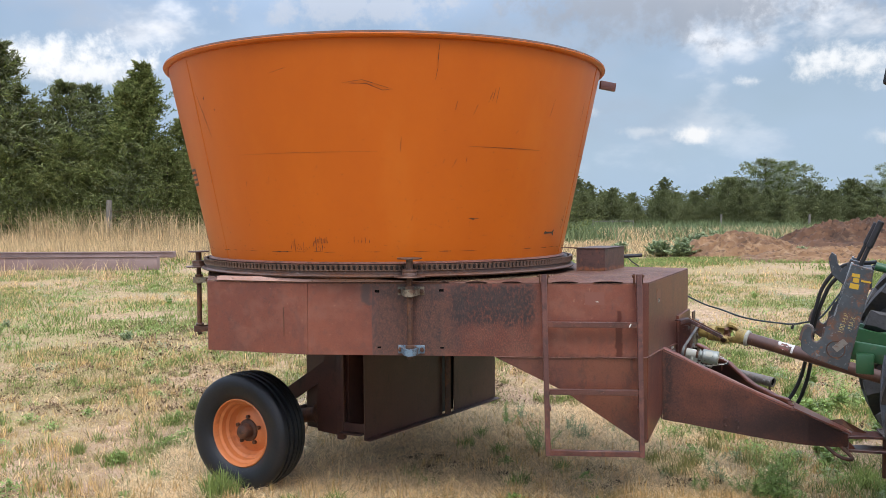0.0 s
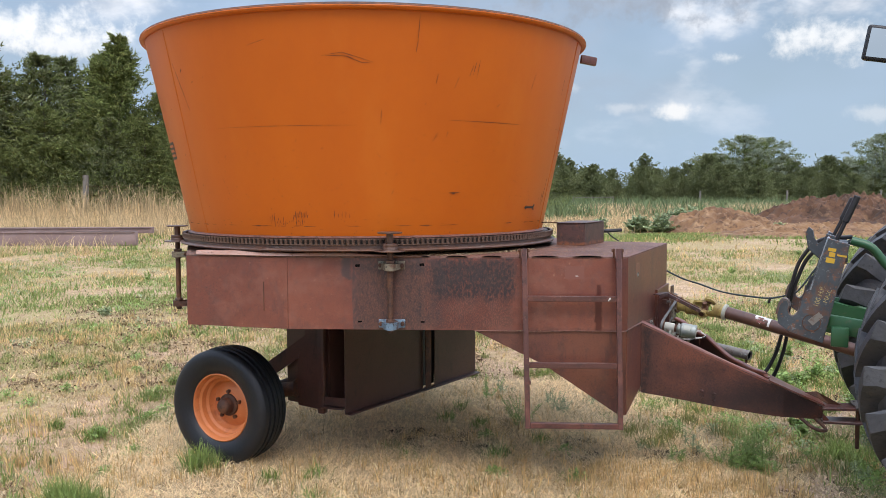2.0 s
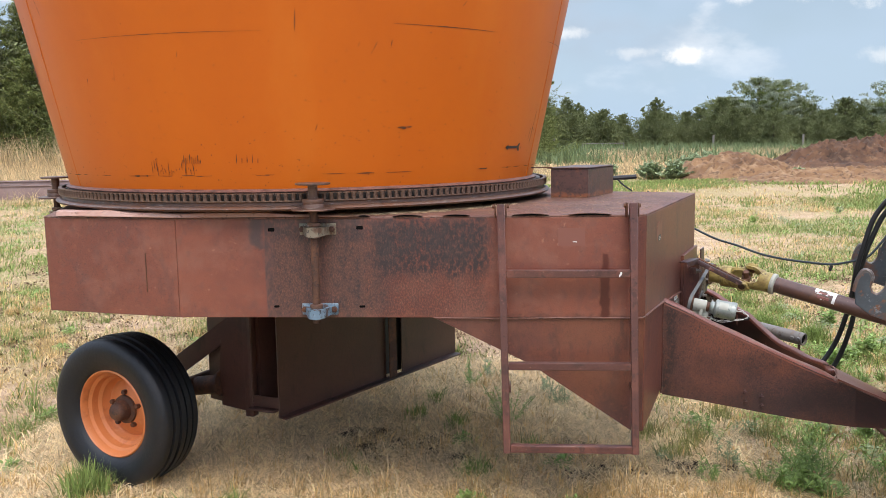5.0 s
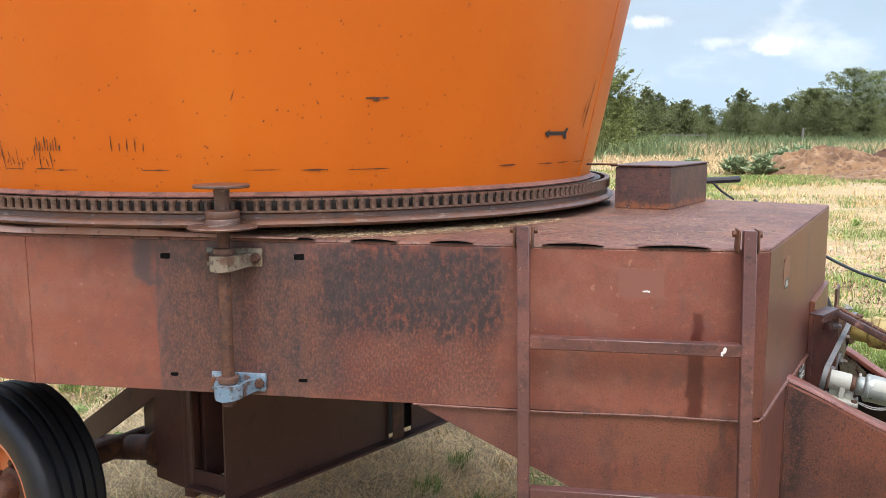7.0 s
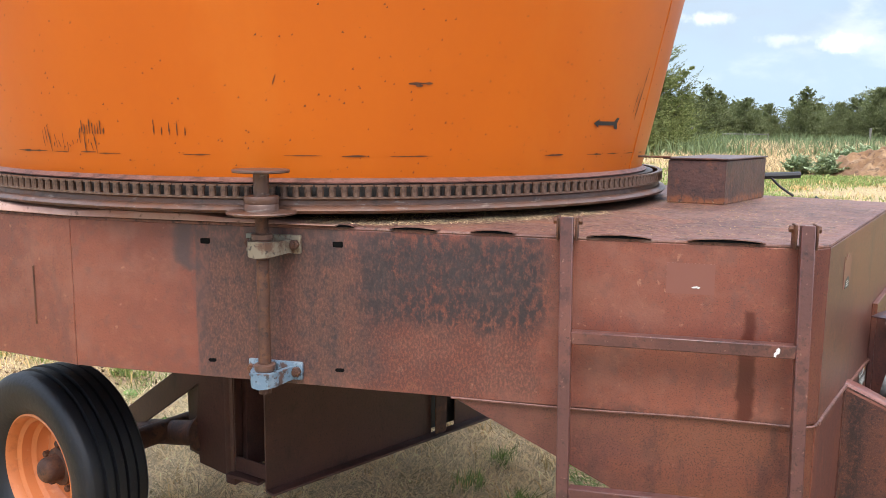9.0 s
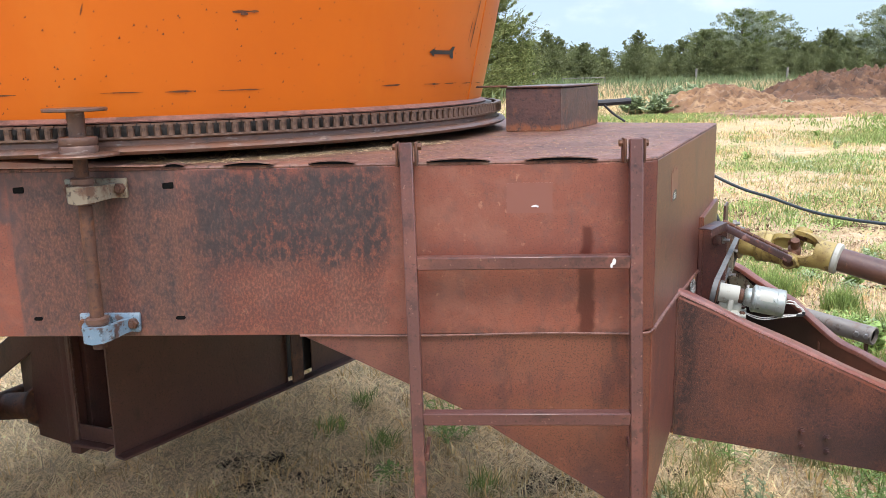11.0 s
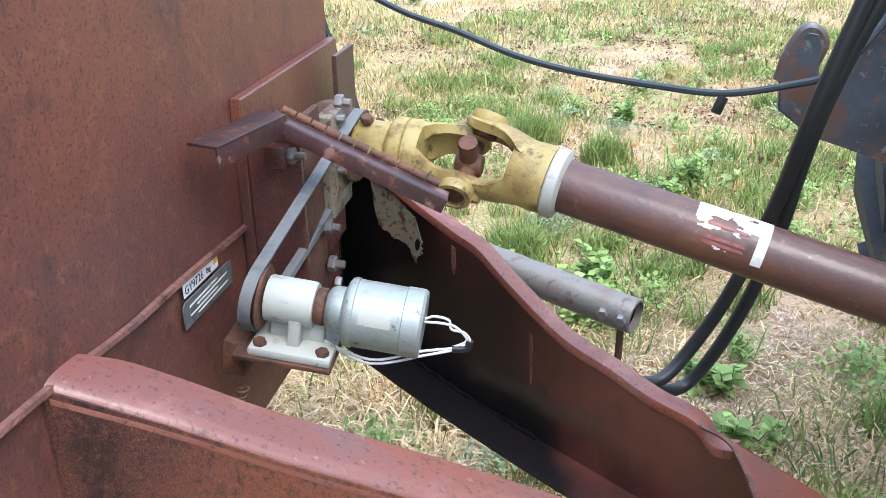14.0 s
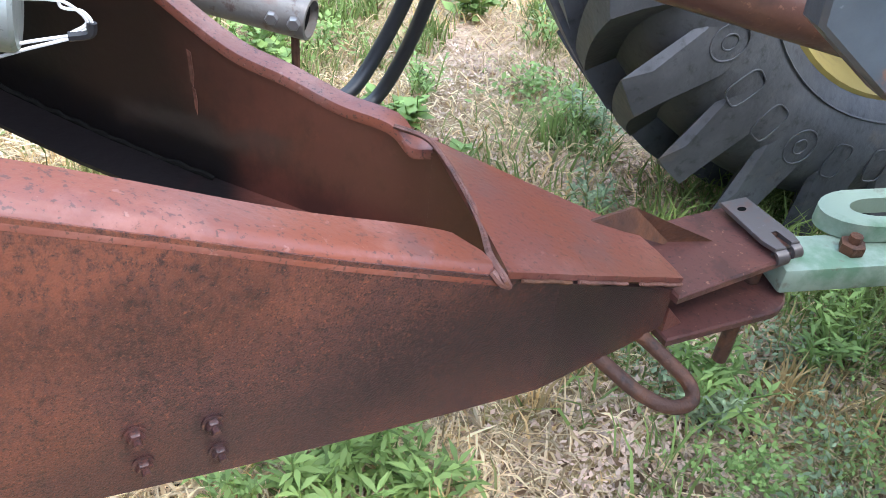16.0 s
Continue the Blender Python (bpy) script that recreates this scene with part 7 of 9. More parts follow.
def build_hitch():
    P = Vector((2.122, 0.062, -0.010))
    outline = [(-0.100, 1.05), (-0.105, 1.10), (-0.094, 1.15), (-0.075, 1.185), (-0.055, 1.182), (-0.045, 1.160), (-0.055, 1.125), (-0.045, 1.098), (-0.022, 1.088), (0.002, 1.105), (0.016, 1.135),
               (0.020, 1.18), (0.040, 1.238), (0.060, 1.245), (0.147, 1.540), (0.258, 1.505), (0.135, 0.950), (0.03, 0.985), (-0.04, 1.005)]
    hitch = None
    for v in (0.0, 1.0):
        o = P + W * v + (Vector((0, 0, 0)) if v == 0 else U * -0.014 - Z * 0.015)
        m = basis(U, Z, -W, o)
        bm = bmesh.new()
        slab(bm, outline, 0.022, m, 0.003, 1)
        if hitch is None:
            hitch = part("quick_hitch", bm, HITCH, TRACTOR, "slate blue quick-hitch frame with worn hooks")
        else:
            part("hook_arm", bm, HITCH, hitch)
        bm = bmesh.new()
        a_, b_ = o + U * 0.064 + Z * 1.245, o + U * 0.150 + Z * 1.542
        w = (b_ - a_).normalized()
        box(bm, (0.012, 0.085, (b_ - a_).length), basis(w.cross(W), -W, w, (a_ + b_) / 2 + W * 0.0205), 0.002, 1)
        part("arm_edge", bm, SKY_LIT_EDGE, hitch, "edge bar with sky glare painted into its pale colour")
        bm = bmesh.new()
        sweep(bm, [m @ Vector((x, z, 0.011)) for x, z in outline[1:12]], 0.0113, 8, 4)
        part("hook_lip", bm, HOOK_WEAR, hitch, "rubbed bare hook edge")
        if v:
            bm = bmesh.new()
            rod(bm, o + U * 0.11 + Z * 1.055 - W * 0.020, o + U * 0.11 + Z * 1.055 - W * 0.040, 0.020, 18, bevel=0.003)
            part("latch_pin", bm, DARK_RUST, hitch)
            bm = bmesh.new()
            sweep(bm, [o + U * (0.11 + 0.028 * math.cos(t)) + Z * (1.055 + 0.028 * math.sin(t)) - W * 0.036 for t in np.linspace(0, 2 * math.pi, 12)], 0.003, 6, 3)
            part("pin_ring", bm, ZINC, hitch)
        # tractor lift link
        q0, q1 = o + U * 0.12 + Z * 1.06 + W * 0.05, o + U * 0.62 + Z * 1.00 + W * 0.02
        bm = bmesh.new()
        box(bm, (0.045, 0.10, (q1 - q0).length), along(q0, q1) @ Matrix.Translation((0, 0, (q1 - q0).length / 2)), 0.006)
        link = part("lift_link", bm, GREEN, TRACTOR, "chipped green lift link")
        bm = bmesh.new()
        if v:
            slab(bm, [(0.150, 1.035), (0.185, 1.085), (0.30, 1.050), (0.34, 1.062), (0.385, 1.050), (0.40, 1.015), (0.52, 0.965), (0.52, 0.880), (0.36, 0.930), (0.165, 0.985)], 0.05, basis(U, Z, -W, o - W * 0.012), 0.006, 1)
        else:
            box(bm, (0.09, 0.07, 0.11), basis(U, W, Z, o + U * 0.22 + W * 0.01 + Z * 0.99), 0.008)
        part("link_end", bm, GREEN, link)
    # writing and decals on the near arm
    m = basis(U, Z, -W, P) @ Matrix.Translation((0.0, 0.0, 0.0235))
    lean = math.atan2(0.087, 0.297)
    turn = Matrix.Rotation(math.pi / 2 - lean, 4, "Z")
    letter("100 H.P.", 0.036, STENCIL, hitch, m @ Matrix.Translation((0.105, 1.150, 0)) @ turn)
    letter("MAX.", 0.033, STENCIL, hitch, m @ Matrix.Translation((0.152, 1.175, 0)) @ turn)
    bm = bmesh.new()
    slab(bm, [(0.055, 1.075), (0.112, 1.125), (0.135, 1.100), (0.082, 1.048)], 0.004, m)
    part("tag", bm, ZINC, hitch, "bare metal tag")
    bm = bmesh.new()
    for dx, dz, w, h in ((0.0, 0.0, 0.045, 0.028), (0.010, 0.035, 0.030, 0.025), (0.05, 0.045, 0.05, 0.010), (0.0, 0.065, 0.04, 0.018)):
        slab(bm, rect(dx, dx + w, dz, dz + h), 0.001, m @ Matrix.Translation((0.137, 1.405, 0)) @ Matrix.Rotation(-lean * 0.6, 4, "Z"))
    part("yellow_decal", bm, DECAL_YELLOW, hitch, "torn yellow decal")
    bm = bmesh.new()
    rr = [m @ Vector((0.075 + 0.046 * math.cos(t), 1.062 + 0.046 * math.sin(t), 0)) for t in np.linspace(0, 2 * math.pi, 20)]
    sweep(bm, rr, 0.0025, 6, 2)
    part("round_weld", bm, DARK_RUST, hitch)
    # cross tube, top hook, levers
    mid = P + W * 0.465 + U * 0.215
    bm = bmesh.new()
    box(bm, (0.07, 0.84, 0.08), basis(U, W, Z, mid + Z * 1.44), 0.010)
    part("cross_tube", bm, HITCH, hitch)
    bm = bmesh.new()
    hook = [(0.03, 1.585), (0.012, 1.68), (0.03, 1.72), (0.055, 1.70), (0.062, 1.645), (0.085, 1.615), (0.115, 1.635), (0.13, 1.68), (0.20, 1.66), (0.25, 1.50), (0.12, 1.50)]
    slab(bm, [(x, z - 0.14) for x, z in hook], 0.03, basis(U, Z, -W, P + W * 0.48), 0.004, 1)
    part("top_hook", bm, HITCH, hitch)
    for k, (dx, w) in enumerate(((0.0, 0.10), (-0.02, 0.86))):
        bm = bmesh.new()
        a_ = P + W * w + U * (0.18 + dx) + Z * 1.50
        b_ = P + W * w + U * (0.29 + dx) + Z * (1.77 - 0.02 * k)
        rod(bm, a_, b_, 0.012, 10)
        lever = part("release_lever", bm, BLACK, hitch)
        bm = bmesh.new()
        rod(bm, a_.lerp(b_, 0.45), b_, 0.018, 12, bevel=0.005)
        part("grip", bm, BLACK, lever)
    bm = bmesh.new()
    sweep(bm, [mid + U * 0.05 + Z * 1.50, mid + U * 0.16 + Z * 1.46, mid + U * 0.26 + Z * 1.34, mid + U * 0.40 + Z * 1.26], 0.026, 10, 6)
    part("top_link", bm, GREEN, TRACTOR, "green top link")
    bm = bmesh.new()
    box(bm, (0.32, 0.42, 0.75), basis(U, W, Z, PIN + U * 0.90 + Z * 0.98), 0.03)
    part("rear_housing", bm, GREEN, TRACTOR, "green rear axle housing")
    # drawbar with slotted casting
    bm = bmesh.new()
    a_, b_ = PIN + U * 0.02 + Z * 0.432, PIN + U * 0.85 + Z * 0.432
    box(bm, ((b_ - a_).length, 0.085, 0.046), basis(U, W, Z, (a_ + b_) / 2), 0.006)
    bar = part("drawbar", bm, PALE_GREEN, TRACTOR, "worn pale green drawbar")
    bm = bmesh.new()
    oval = [(0.090 * math.cos(t) + (0.05 if math.cos(t) > 0 else -0.05), 0.052 * math.sin(t)) for t in np.linspace(0, 2 * math.pi, 28, endpoint=False)]
    c = basis(U, W, Z, PIN + U * 0.265 + W * 0.062 + Z * 0.458)
    ins = [(x * 0.62, y * 0.48) for x, y in oval]
    vo = [[bm.verts.new(c @ Vector((x, y, z))) for x, y in ring] for ring, z in ((oval, 0), (oval, 0.030), (ins, 0.030), (ins, 0))]
    for r in range(4):
        for k in range(len(oval)):
            bm.faces.new((vo[r][k], vo[r][(k + 1) % len(oval)], vo[(r + 1) % 4][(k + 1) % len(oval)], vo[(r + 1) % 4][k]))
    part("slotted_casting", bm, PALE_GREEN, bar)
    bm = bmesh.new()
    hexbolt(bm, basis(U, W, Z, PIN + U * 0.150 - W * 0.004 + Z * 0.455), 0.020, 0.018, 0.012)
    part("bolt", bm, DARK_RUST, bar)
    # hydraulic hoses
    for pts in ([(2.090, 0.93, 0.575), (2.140, 0.945, 0.545), (2.194, 0.955, 0.535), (2.248, 0.965, 0.582), (2.300, 0.945, 0.705), (2.325, 0.89, 0.890), (2.325, 0.835, 1.055), (2.350, 0.815, 1.195), (2.395, 0.80, 1.345), (2.490, 0.74, 1.47), (2.640, 0.62, 1.50)],
                [(2.130, 0.945, 0.55), (2.200, 0.965, 0.505), (2.272, 0.99, 0.495), (2.325, 0.965, 0.615), (2.355, 0.92, 0.800), (2.345, 0.86, 1.00), (2.355, 0.84, 1.10), (2.385, 0.82, 1.22), (2.440, 0.79, 1.36), (2.540, 0.72, 1.45), (2.680, 0.60, 1.46)]):
        bm = bmesh.new()
        sweep(bm, pts, 0.0125, 10, 6)
        part("hydraulic_hose", bm, HOSE, TRACTOR, "black hydraulic hose")
    bm = bmesh.new()
    rod(bm, (2.075, 0.925, 0.585), (2.125, 0.943, 0.555), 0.018, 14, bevel=0.003)
    part("hose_coupler", bm, ZINC, TRACTOR)
    # fender tip, tail lamp, mirror
    c = Vector((3.255, 1.21, 1.90))
    bm = bmesh.new()
    box(bm, (0.40, 0.10, 0.16), pose(c.x + 0.20, c.y, c.z - 0.03, 0, -8, 20), 0.045, 3)
    part("fender", bm, GREEN, TRACTOR, "green fender tip")
    bm = bmesh.new()
    box(bm, (0.10, 0.07, 0.09), pose(c.x + 0.17, c.y, c.z + 0.09, 0, -10, 20), 0.02, 3)
    part("tail_lamp", bm, RED_LENS, TRACTOR, "red tail lamp")
    bm = bmesh.new()
    box(bm, (0.17, 0.05, 0.24), pose(2.985, 1.14, 2.77, 0, 10, -15), 0.02, 3)
    mirror = part("mirror", bm, BLACK, TRACTOR, "black cab mirror")
    bm = bmesh.new()
    box(bm, (0.13, 0.004, 0.19), pose(2.979, 1.113, 2.77, 0, 10, -15), 0.0)
    part("mirror_glass", bm, MIRROR, mirror)
    bm = bmesh.new()
    sweep(bm, [(3.05, 1.15, 2.70), (3.15, 1.2, 2.55), (3.35, 1.25, 2.2), (3.50, 1.27, 1.95)], 0.012, 8, 5)
    part("mirror_arm", bm, BLACK, mirror)


build_hitch()

# electric cable from the machine to the hitch
cable = thing("electric_cable", (2.266, 0.997, 0), "dark sagging electric cable between machine and hitch", "cable")
bm = bmesh.new()
sweep(bm, [(1.45, 1.72, 1.40), (1.60, 1.65, 1.25), (1.712, 1.541, 1.183), (1.801, 1.454, 1.141), (1.887, 1.369, 1.117), (1.985, 1.273, 1.083), (2.078, 1.181, 1.067), (2.181, 1.081, 1.062),
           (2.266, 0.997, 1.064), (2.341, 0.935, 1.088), (2.400, 0.905, 1.112), (2.450, 0.90, 1.167), (2.52, 0.90, 1.265), (2.60, 0.88, 1.38), (2.72, 0.80, 1.48)], 0.0062, 8, 6)
part("sheath", bm, CABLE, cable)
bm = bmesh.new()
box(bm, (0.016, 0.010, 0.030), pose(2.262, 0.995, 1.045, 0, 20, 0), 0.002)
part("cable_clip", bm, BLACK, cable)
# ---- landscape ----
def cedar(name, height, spread, seed, mats, clumps=230, lean=0.0, leaf=1.0, fan=0):
    """An evergreen: a tapered trunk with limbs, and several leaders whose sprays leave gaps and a ragged outline."""
    rnd = random.Random(seed)
    root = thing(name, (0, 0, 0), mats[2], "tree", mats[3])
    bm = bmesh.new()
    trunk = [Vector((lean * h * 0.1 + 0.05 * math.sin(h * 2 + seed), 0.05 * math.cos(h * 1.7 + seed), h * height * 0.95)) for h in np.linspace(-0.02, 1, 8)]
    rings = []
    for i, q in enumerate(trunk):
        r = 0.020 * height * (1 - i / 7.4)
        rings.append([bm.verts.new(q + Vector((r * math.cos(t), r * math.sin(t), 0))) for t in np.linspace(0, 2 * math.pi, 7, endpoint=False)])
    for ra, rb in zip(rings, rings[1:]):
        for k in range(7):
            bm.faces.new((ra[k], ra[(k + 1) % 7], rb[(k + 1) % 7], rb[k]))
    part("trunk", bm, BARK, root)
    leaders = [(0.0, 0.0, 1.0, 1.0)]
    for k in range(mats[6]):
        t = rnd.uniform(0, 2 * math.pi)
        rr = spread * rnd.uniform(0.25, 0.7)
        leaders.append((rr * math.cos(t), rr * math.sin(t), rnd.uniform(0.50, 0.88), rnd.uniform(0.4, 0.65)))
    verts, tris = [], []
    limb = bmesh.new()
    per = 44 if not fan else 8
    for k in range(clumps if fan else 0):
        # a bough that leaves its leader and sweeps up, with feathery twigs on both sides
        lx, ly, lh, lw = leaders[0] if rnd.random() < 0.45 else rnd.choice(leaders)
        f = rnd.random() ** 1.25
        t = rnd.uniform(0, 2 * math.pi)
        L = spread * lw * mats[4](f) * rnd.uniform(0.45, 1.45) + 0.02 * height
        b = Vector((lx * (0.4 + 0.6 * f) + lean * f, ly * (0.4 + 0.6 * f), height * lh * (0.02 + 0.93 * f)))
        out = Vector((math.cos(t), math.sin(t), 0))
        rise = mats[5] * (0.15 + 0.75 * f) * rnd.uniform(0.5, 1.3)
        tip = b + out * L + Z * L * rise
        sv = out.cross(Z) * 0.0035 * height
        limb.faces.new([limb.verts.new(p) for p in (b + sv, b - sv, tip)])
        side = out.cross(Z)
        for i in range(fan):
            s = 0.18 + 0.82 * (i + rnd.random()) / fan
            o = b.lerp(tip, s) + Z * (-0.10 * L * math.sin(s * math.pi)) + Vector((rnd.gauss(0, 1), rnd.gauss(0, 1), rnd.gauss(0, 0.8))) * 0.06 * L
            tw = (out * rnd.uniform(0.3, 1.0) + side * rnd.uniform(-1, 1) + Z * rnd.uniform(-0.15, 0.75)).normalized() * (0.012 * height + 0.22 * L) * rnd.uniform(0.6, 1.3)
            for j in range(per):
                q = o + tw * (j / per) + Vector((rnd.gauss(0, 1), rnd.gauss(0, 1), rnd.gauss(0, 1))) * 0.0045 * height
                d = (tw.normalized() + Vector((rnd.uniform(-.7, .7), rnd.uniform(-.7, .7), rnd.uniform(-.5, .8)))).normalized() * height * rnd.uniform(0.012, 0.030)
                w = d.cross(Vector((rnd.uniform(-1, 1), rnd.uniform(-1, 1), rnd.uniform(-1, 1)))).normalized() * height * rnd.uniform(0.0022, 0.0045) * leaf
                n = len(verts)
                verts += [q - w, q + w, q + d]
                tris.append((n, n + 1, n + 2))
    for k in range(0 if fan else clumps):
        lx, ly, lh, lw = leaders[0] if rnd.random() < 0.4 else rnd.choice(leaders)
        f = rnd.random() ** 0.85
        t = rnd.uniform(0, 2 * math.pi)
        rr = spread * lw * mats[4](f) * rnd.uniform(0.2, 1.1)
        z = height * lh * (0.03 + 0.95 * f)
        c = Vector((lx + rr * math.cos(t) + lean * f, ly + rr * math.sin(t), z + rr * 0.22))
        if k % (3 if leaf == 1.0 else 12) == 0:
            b = Vector((lx * f + lean * f, ly * f, max(0.1, z - rr * 0.5 - 0.06 * height)))
            for turn in (0, 1):
                sv = (c - b).orthogonal().normalized() * 0.005 * height
                if turn:
                    sv = (c - b).cross(sv).normalized() * 0.005 * height
                limb.faces.new([limb.verts.new(p) for p in (b + sv, b - sv, c)])
        size = height * rnd.uniform(0.028, 0.070) * (0.55 + 0.6 * (1 - f))
        out = Vector((math.cos(t), math.sin(t), mats[5])).normalized()
        for j in range(per):
            o = c + Vector((rnd.gauss(0, 1), rnd.gauss(0, 1), rnd.gauss(0, 0.6))) * size * 0.55 + out * size * rnd.uniform(0, 1.1)
            d = (out + Vector((rnd.uniform(-.8, .8), rnd.uniform(-.8, .8), rnd.uniform(-.4, .9)))).normalized() * size * rnd.uniform(0.2, 0.62)
            s = d.cross(Vector((rnd.uniform(-1, 1), rnd.uniform(-1, 1), rnd.uniform(-1, 1)))).normalized() * size * rnd.uniform(0.07, 0.15) * leaf
            n = len(verts)
            verts += [o - s, o + s, o + d]
            tris.append((n, n + 1, n + 2))
    tagged(part("limb", limb, BARK, root), kind="stuff")
    for mat, pick in ((mats[0], 0), (mats[1], 1)):
        me = bpy.data.meshes.new("crown")
        sel = [t for i, t in enumerate(tris) if ((i // per) % 3 == 0) == bool(pick)]
        used = [v for t in sel for v in t]
        me.from_pydata([tuple(verts[v]) for v in used], [], [(3 * i, 3 * i + 1, 3 * i + 2) for i in range(len(sel))])
        me.materials.append(mat)
        ob = new("crown", me)
        ob.parent = root
    return root


def plant(proto, x, y, scale, turn, first):
    m = pose(x, y, ground_height(x, y) - 0.05, 0, 0, turn)
    if first:
        proto.matrix_basis = m @ Matrix.Diagonal((scale, scale, scale, 1))
        return proto
    ob = copy_thing(proto, m)
    ob.scale = (scale, scale, scale * (0.93 + 0.14 * ((x * 7.3) % 1)))
    return ob


def build_trees():
    rnd = random.Random(11)
    conic = lambda f: (1 - f) ** 1.15 * 1.10 + 0.025
    round_ = lambda f: math.sqrt(max(0.02, 1 - (2 * f - 0.9) ** 2)) * 0.9 + 0.08
    pointed = lambda f: (1 - f ** 1.5) * 0.9 + 0.04
    dark = (CEDAR, CEDAR_LIGHT, "dark green cedar tree at the edge of the field", "field-edge trees", conic, 0.9, 3)
    mid = (CEDAR_LIGHT, CEDAR, "bushy olive green cedar at the edge of the field", "field-edge trees", pointed, 0.8, 6)
    hoary = (CEDAR_GREY, CEDAR, "grey-green cedar tree at the edge of the field", "field-edge trees", conic, 0.8, 4)
    silver = (OLIVE, CEDAR, "rounded silvery green tree in the windbreak", "windbreak trees", round_, 0.5, 5)
    far = (CEDAR_DARK, CEDAR_GREY, "green windbreak tree behind the pasture", "windbreak trees", pointed, 0.8, 5)
    kinds = {
        "a": cedar("cedar_tree", 8.6, 3.6, 1, hoary, 520, 0.3, 1.15, 13), "b": cedar("cedar_tree", 7.4, 3.5, 2, mid, 540, 0.0, 1.15, 13), "c": cedar("cedar_tree", 9.2, 3.6, 3, dark, 540, -0.3, 1.15, 13),
        "d": cedar("windbreak_tree", 4.8, 2.9, 4, far, 330, 0.0, 2.6, 10), "e": cedar("windbreak_tree", 5.2, 2.8, 5, (CEDAR_DARK, CEDAR_GREY, far[2], far[3], conic, 0.8, 4), 330, 0.0, 2.3, 10), "s": cedar("silver_tree", 7.4, 3.6, 6, silver, 1000, 0.0, 1.9)}
    used = set()

    def put(k, x, y, s=1.0):
        plant(kinds[k], x, y, s, rnd.uniform(0, 360), k not in used)
        used.add(k)

    # stand of cedars beside the rails
    for k, x, y, s in (("a", -26.5, 37.5, 1.28), ("a", -23.2, 38.5, 1.0), ("c", -21.6, 42.0, 1.00), ("c", -19.6, 38.8, 0.98), ("b", -17.2, 39.5, 0.90), ("a", -15.4, 43.5, 1.02), ("c", -16.4, 41.2, 0.92),
                       ("c", -13.4, 39.5, 0.88), ("c", -12.2, 43.0, 0.95), ("a", -10.4, 41.0, 0.90), ("b", -8.2, 41.0, 0.9), ("c", -29.5, 40.0, 1.15), ("b", -27.8, 36.0, 0.95), ("a", -24.6, 43.5, 1.1),
                       ("b", -33.0, 39.0, 1.1), ("a", -36.5, 41.0, 1.1), ("c", -40.5, 40.0, 1.1), ("b", -6.0, 43.0, 0.9), ("a", -3.5, 45.0, 0.9), ("b", -1.0, 47.0, 0.9), ("b", 1.5, 52.0, 0.9), ("a", -19.0, 36.4, 0.62),
                       ("b", -25.0, 35.6, 0.66), ("b", -14.8, 37.2, 0.62), ("b", -22.2, 36.4, 0.72), ("b", -11.6, 37.8, 0.6), ("b", -20.4, 37.4, 0.78), ("b", -17.6, 37.6, 0.7)):
        put(k, x, y, s)
    # windbreak behind the pasture
    x = 3.0
    while x < 75:
        y = 88 + rnd.uniform(-3, 3)
        put(rnd.choice("deded"), x, y, rnd.uniform(0.62, 1.15))
        if rnd.random() < 0.9:
            put(rnd.choice("dde"), x + 0.9, y + 5, rnd.uniform(0.85, 1.15))
        put(rnd.choice("dd"), x + 0.4, y - 3, rnd.uniform(0.6, 0.9))
        x += rnd.uniform(1.3, 2.0)
    for x, y, s in ((27.5, 90, 1.02), (30.5, 92, 0.98), (24.8, 94, 0.85), (41.5, 88, 0.95), (45.0, 90, 0.92), (49.0, 90, 1.0), (53, 91, 1.05), (60, 90, 1.0)):
        put("s", x, y, s)


build_trees()


def blades(n, region, seed, height, width, bend):
    """Arrays for n bent grass blades; region(rng, n) gives their x, y."""
    rng = np.random.default_rng(seed)
    x, y = region(rng, n)
    z = np.array([ground_height(a_, b_) for a_, b_ in zip(x, y)])
    h = height[0] + (height[1] - height[0]) * rng.random(n) ** 1.7
    t = rng.uniform(0, 2 * np.pi, n)
    b = bend[0] + (bend[1] - bend[0]) * rng.random(n)
    w = width * rng.uniform(0.6, 1.7, n)
    dx, dy = np.cos(t), np.sin(t)
    s = rng.uniform(0, 2 * np.pi, n)
    sx, sy = np.cos(s) * w / 2, np.sin(s) * w / 2
    p0 = np.stack([x - sx, y - sy, z - 0.005], 1)
    p1 = np.stack([x + sx, y + sy, z - 0.005], 1)
    k = 0.55
    mx, my, mz = x + dx * h * b * 0.35, y + dy * h * b * 0.35, z + h * k * np.cos(b * 0.5)
    p2 = np.stack([mx - sx * 0.8, my - sy * 0.8, mz], 1)
    p3 = np.stack([mx + sx * 0.8, my + sy * 0.8, mz], 1)
    p4 = np.stack([x + dx * h * b, y + dy * h * b, z + h * np.cos(np.minimum(b, 1.35))], 1)
    v = np.stack([p0, p1, p2, p3, p4], 1).reshape(-1, 3)
    i = np.arange(n)[:, None] * 5
    tri = np.concatenate([i + np.array([[0, 1, 3]]), i + np.array([[0, 3, 2]]), i + np.array([[2, 3, 4]])], 0)
    return v, tri


def scatter(box_, clumps=0, spread=0.1):
    def region(rng, n):
        x0, x1, y0, y1 = box_
        if clumps:
            cx, cy = rng.uniform(x0, x1, clumps), rng.uniform(y0, y1, clumps)
            i = rng.integers(0, clumps, n)
            x, y = cx[i] + rng.normal(0, spread, n), cy[i] + rng.normal(0, spread, n)
        else:
            x, y = rng.uniform(x0, x1, n), rng.uniform(y0, y1, n)
        return x, y
    return region


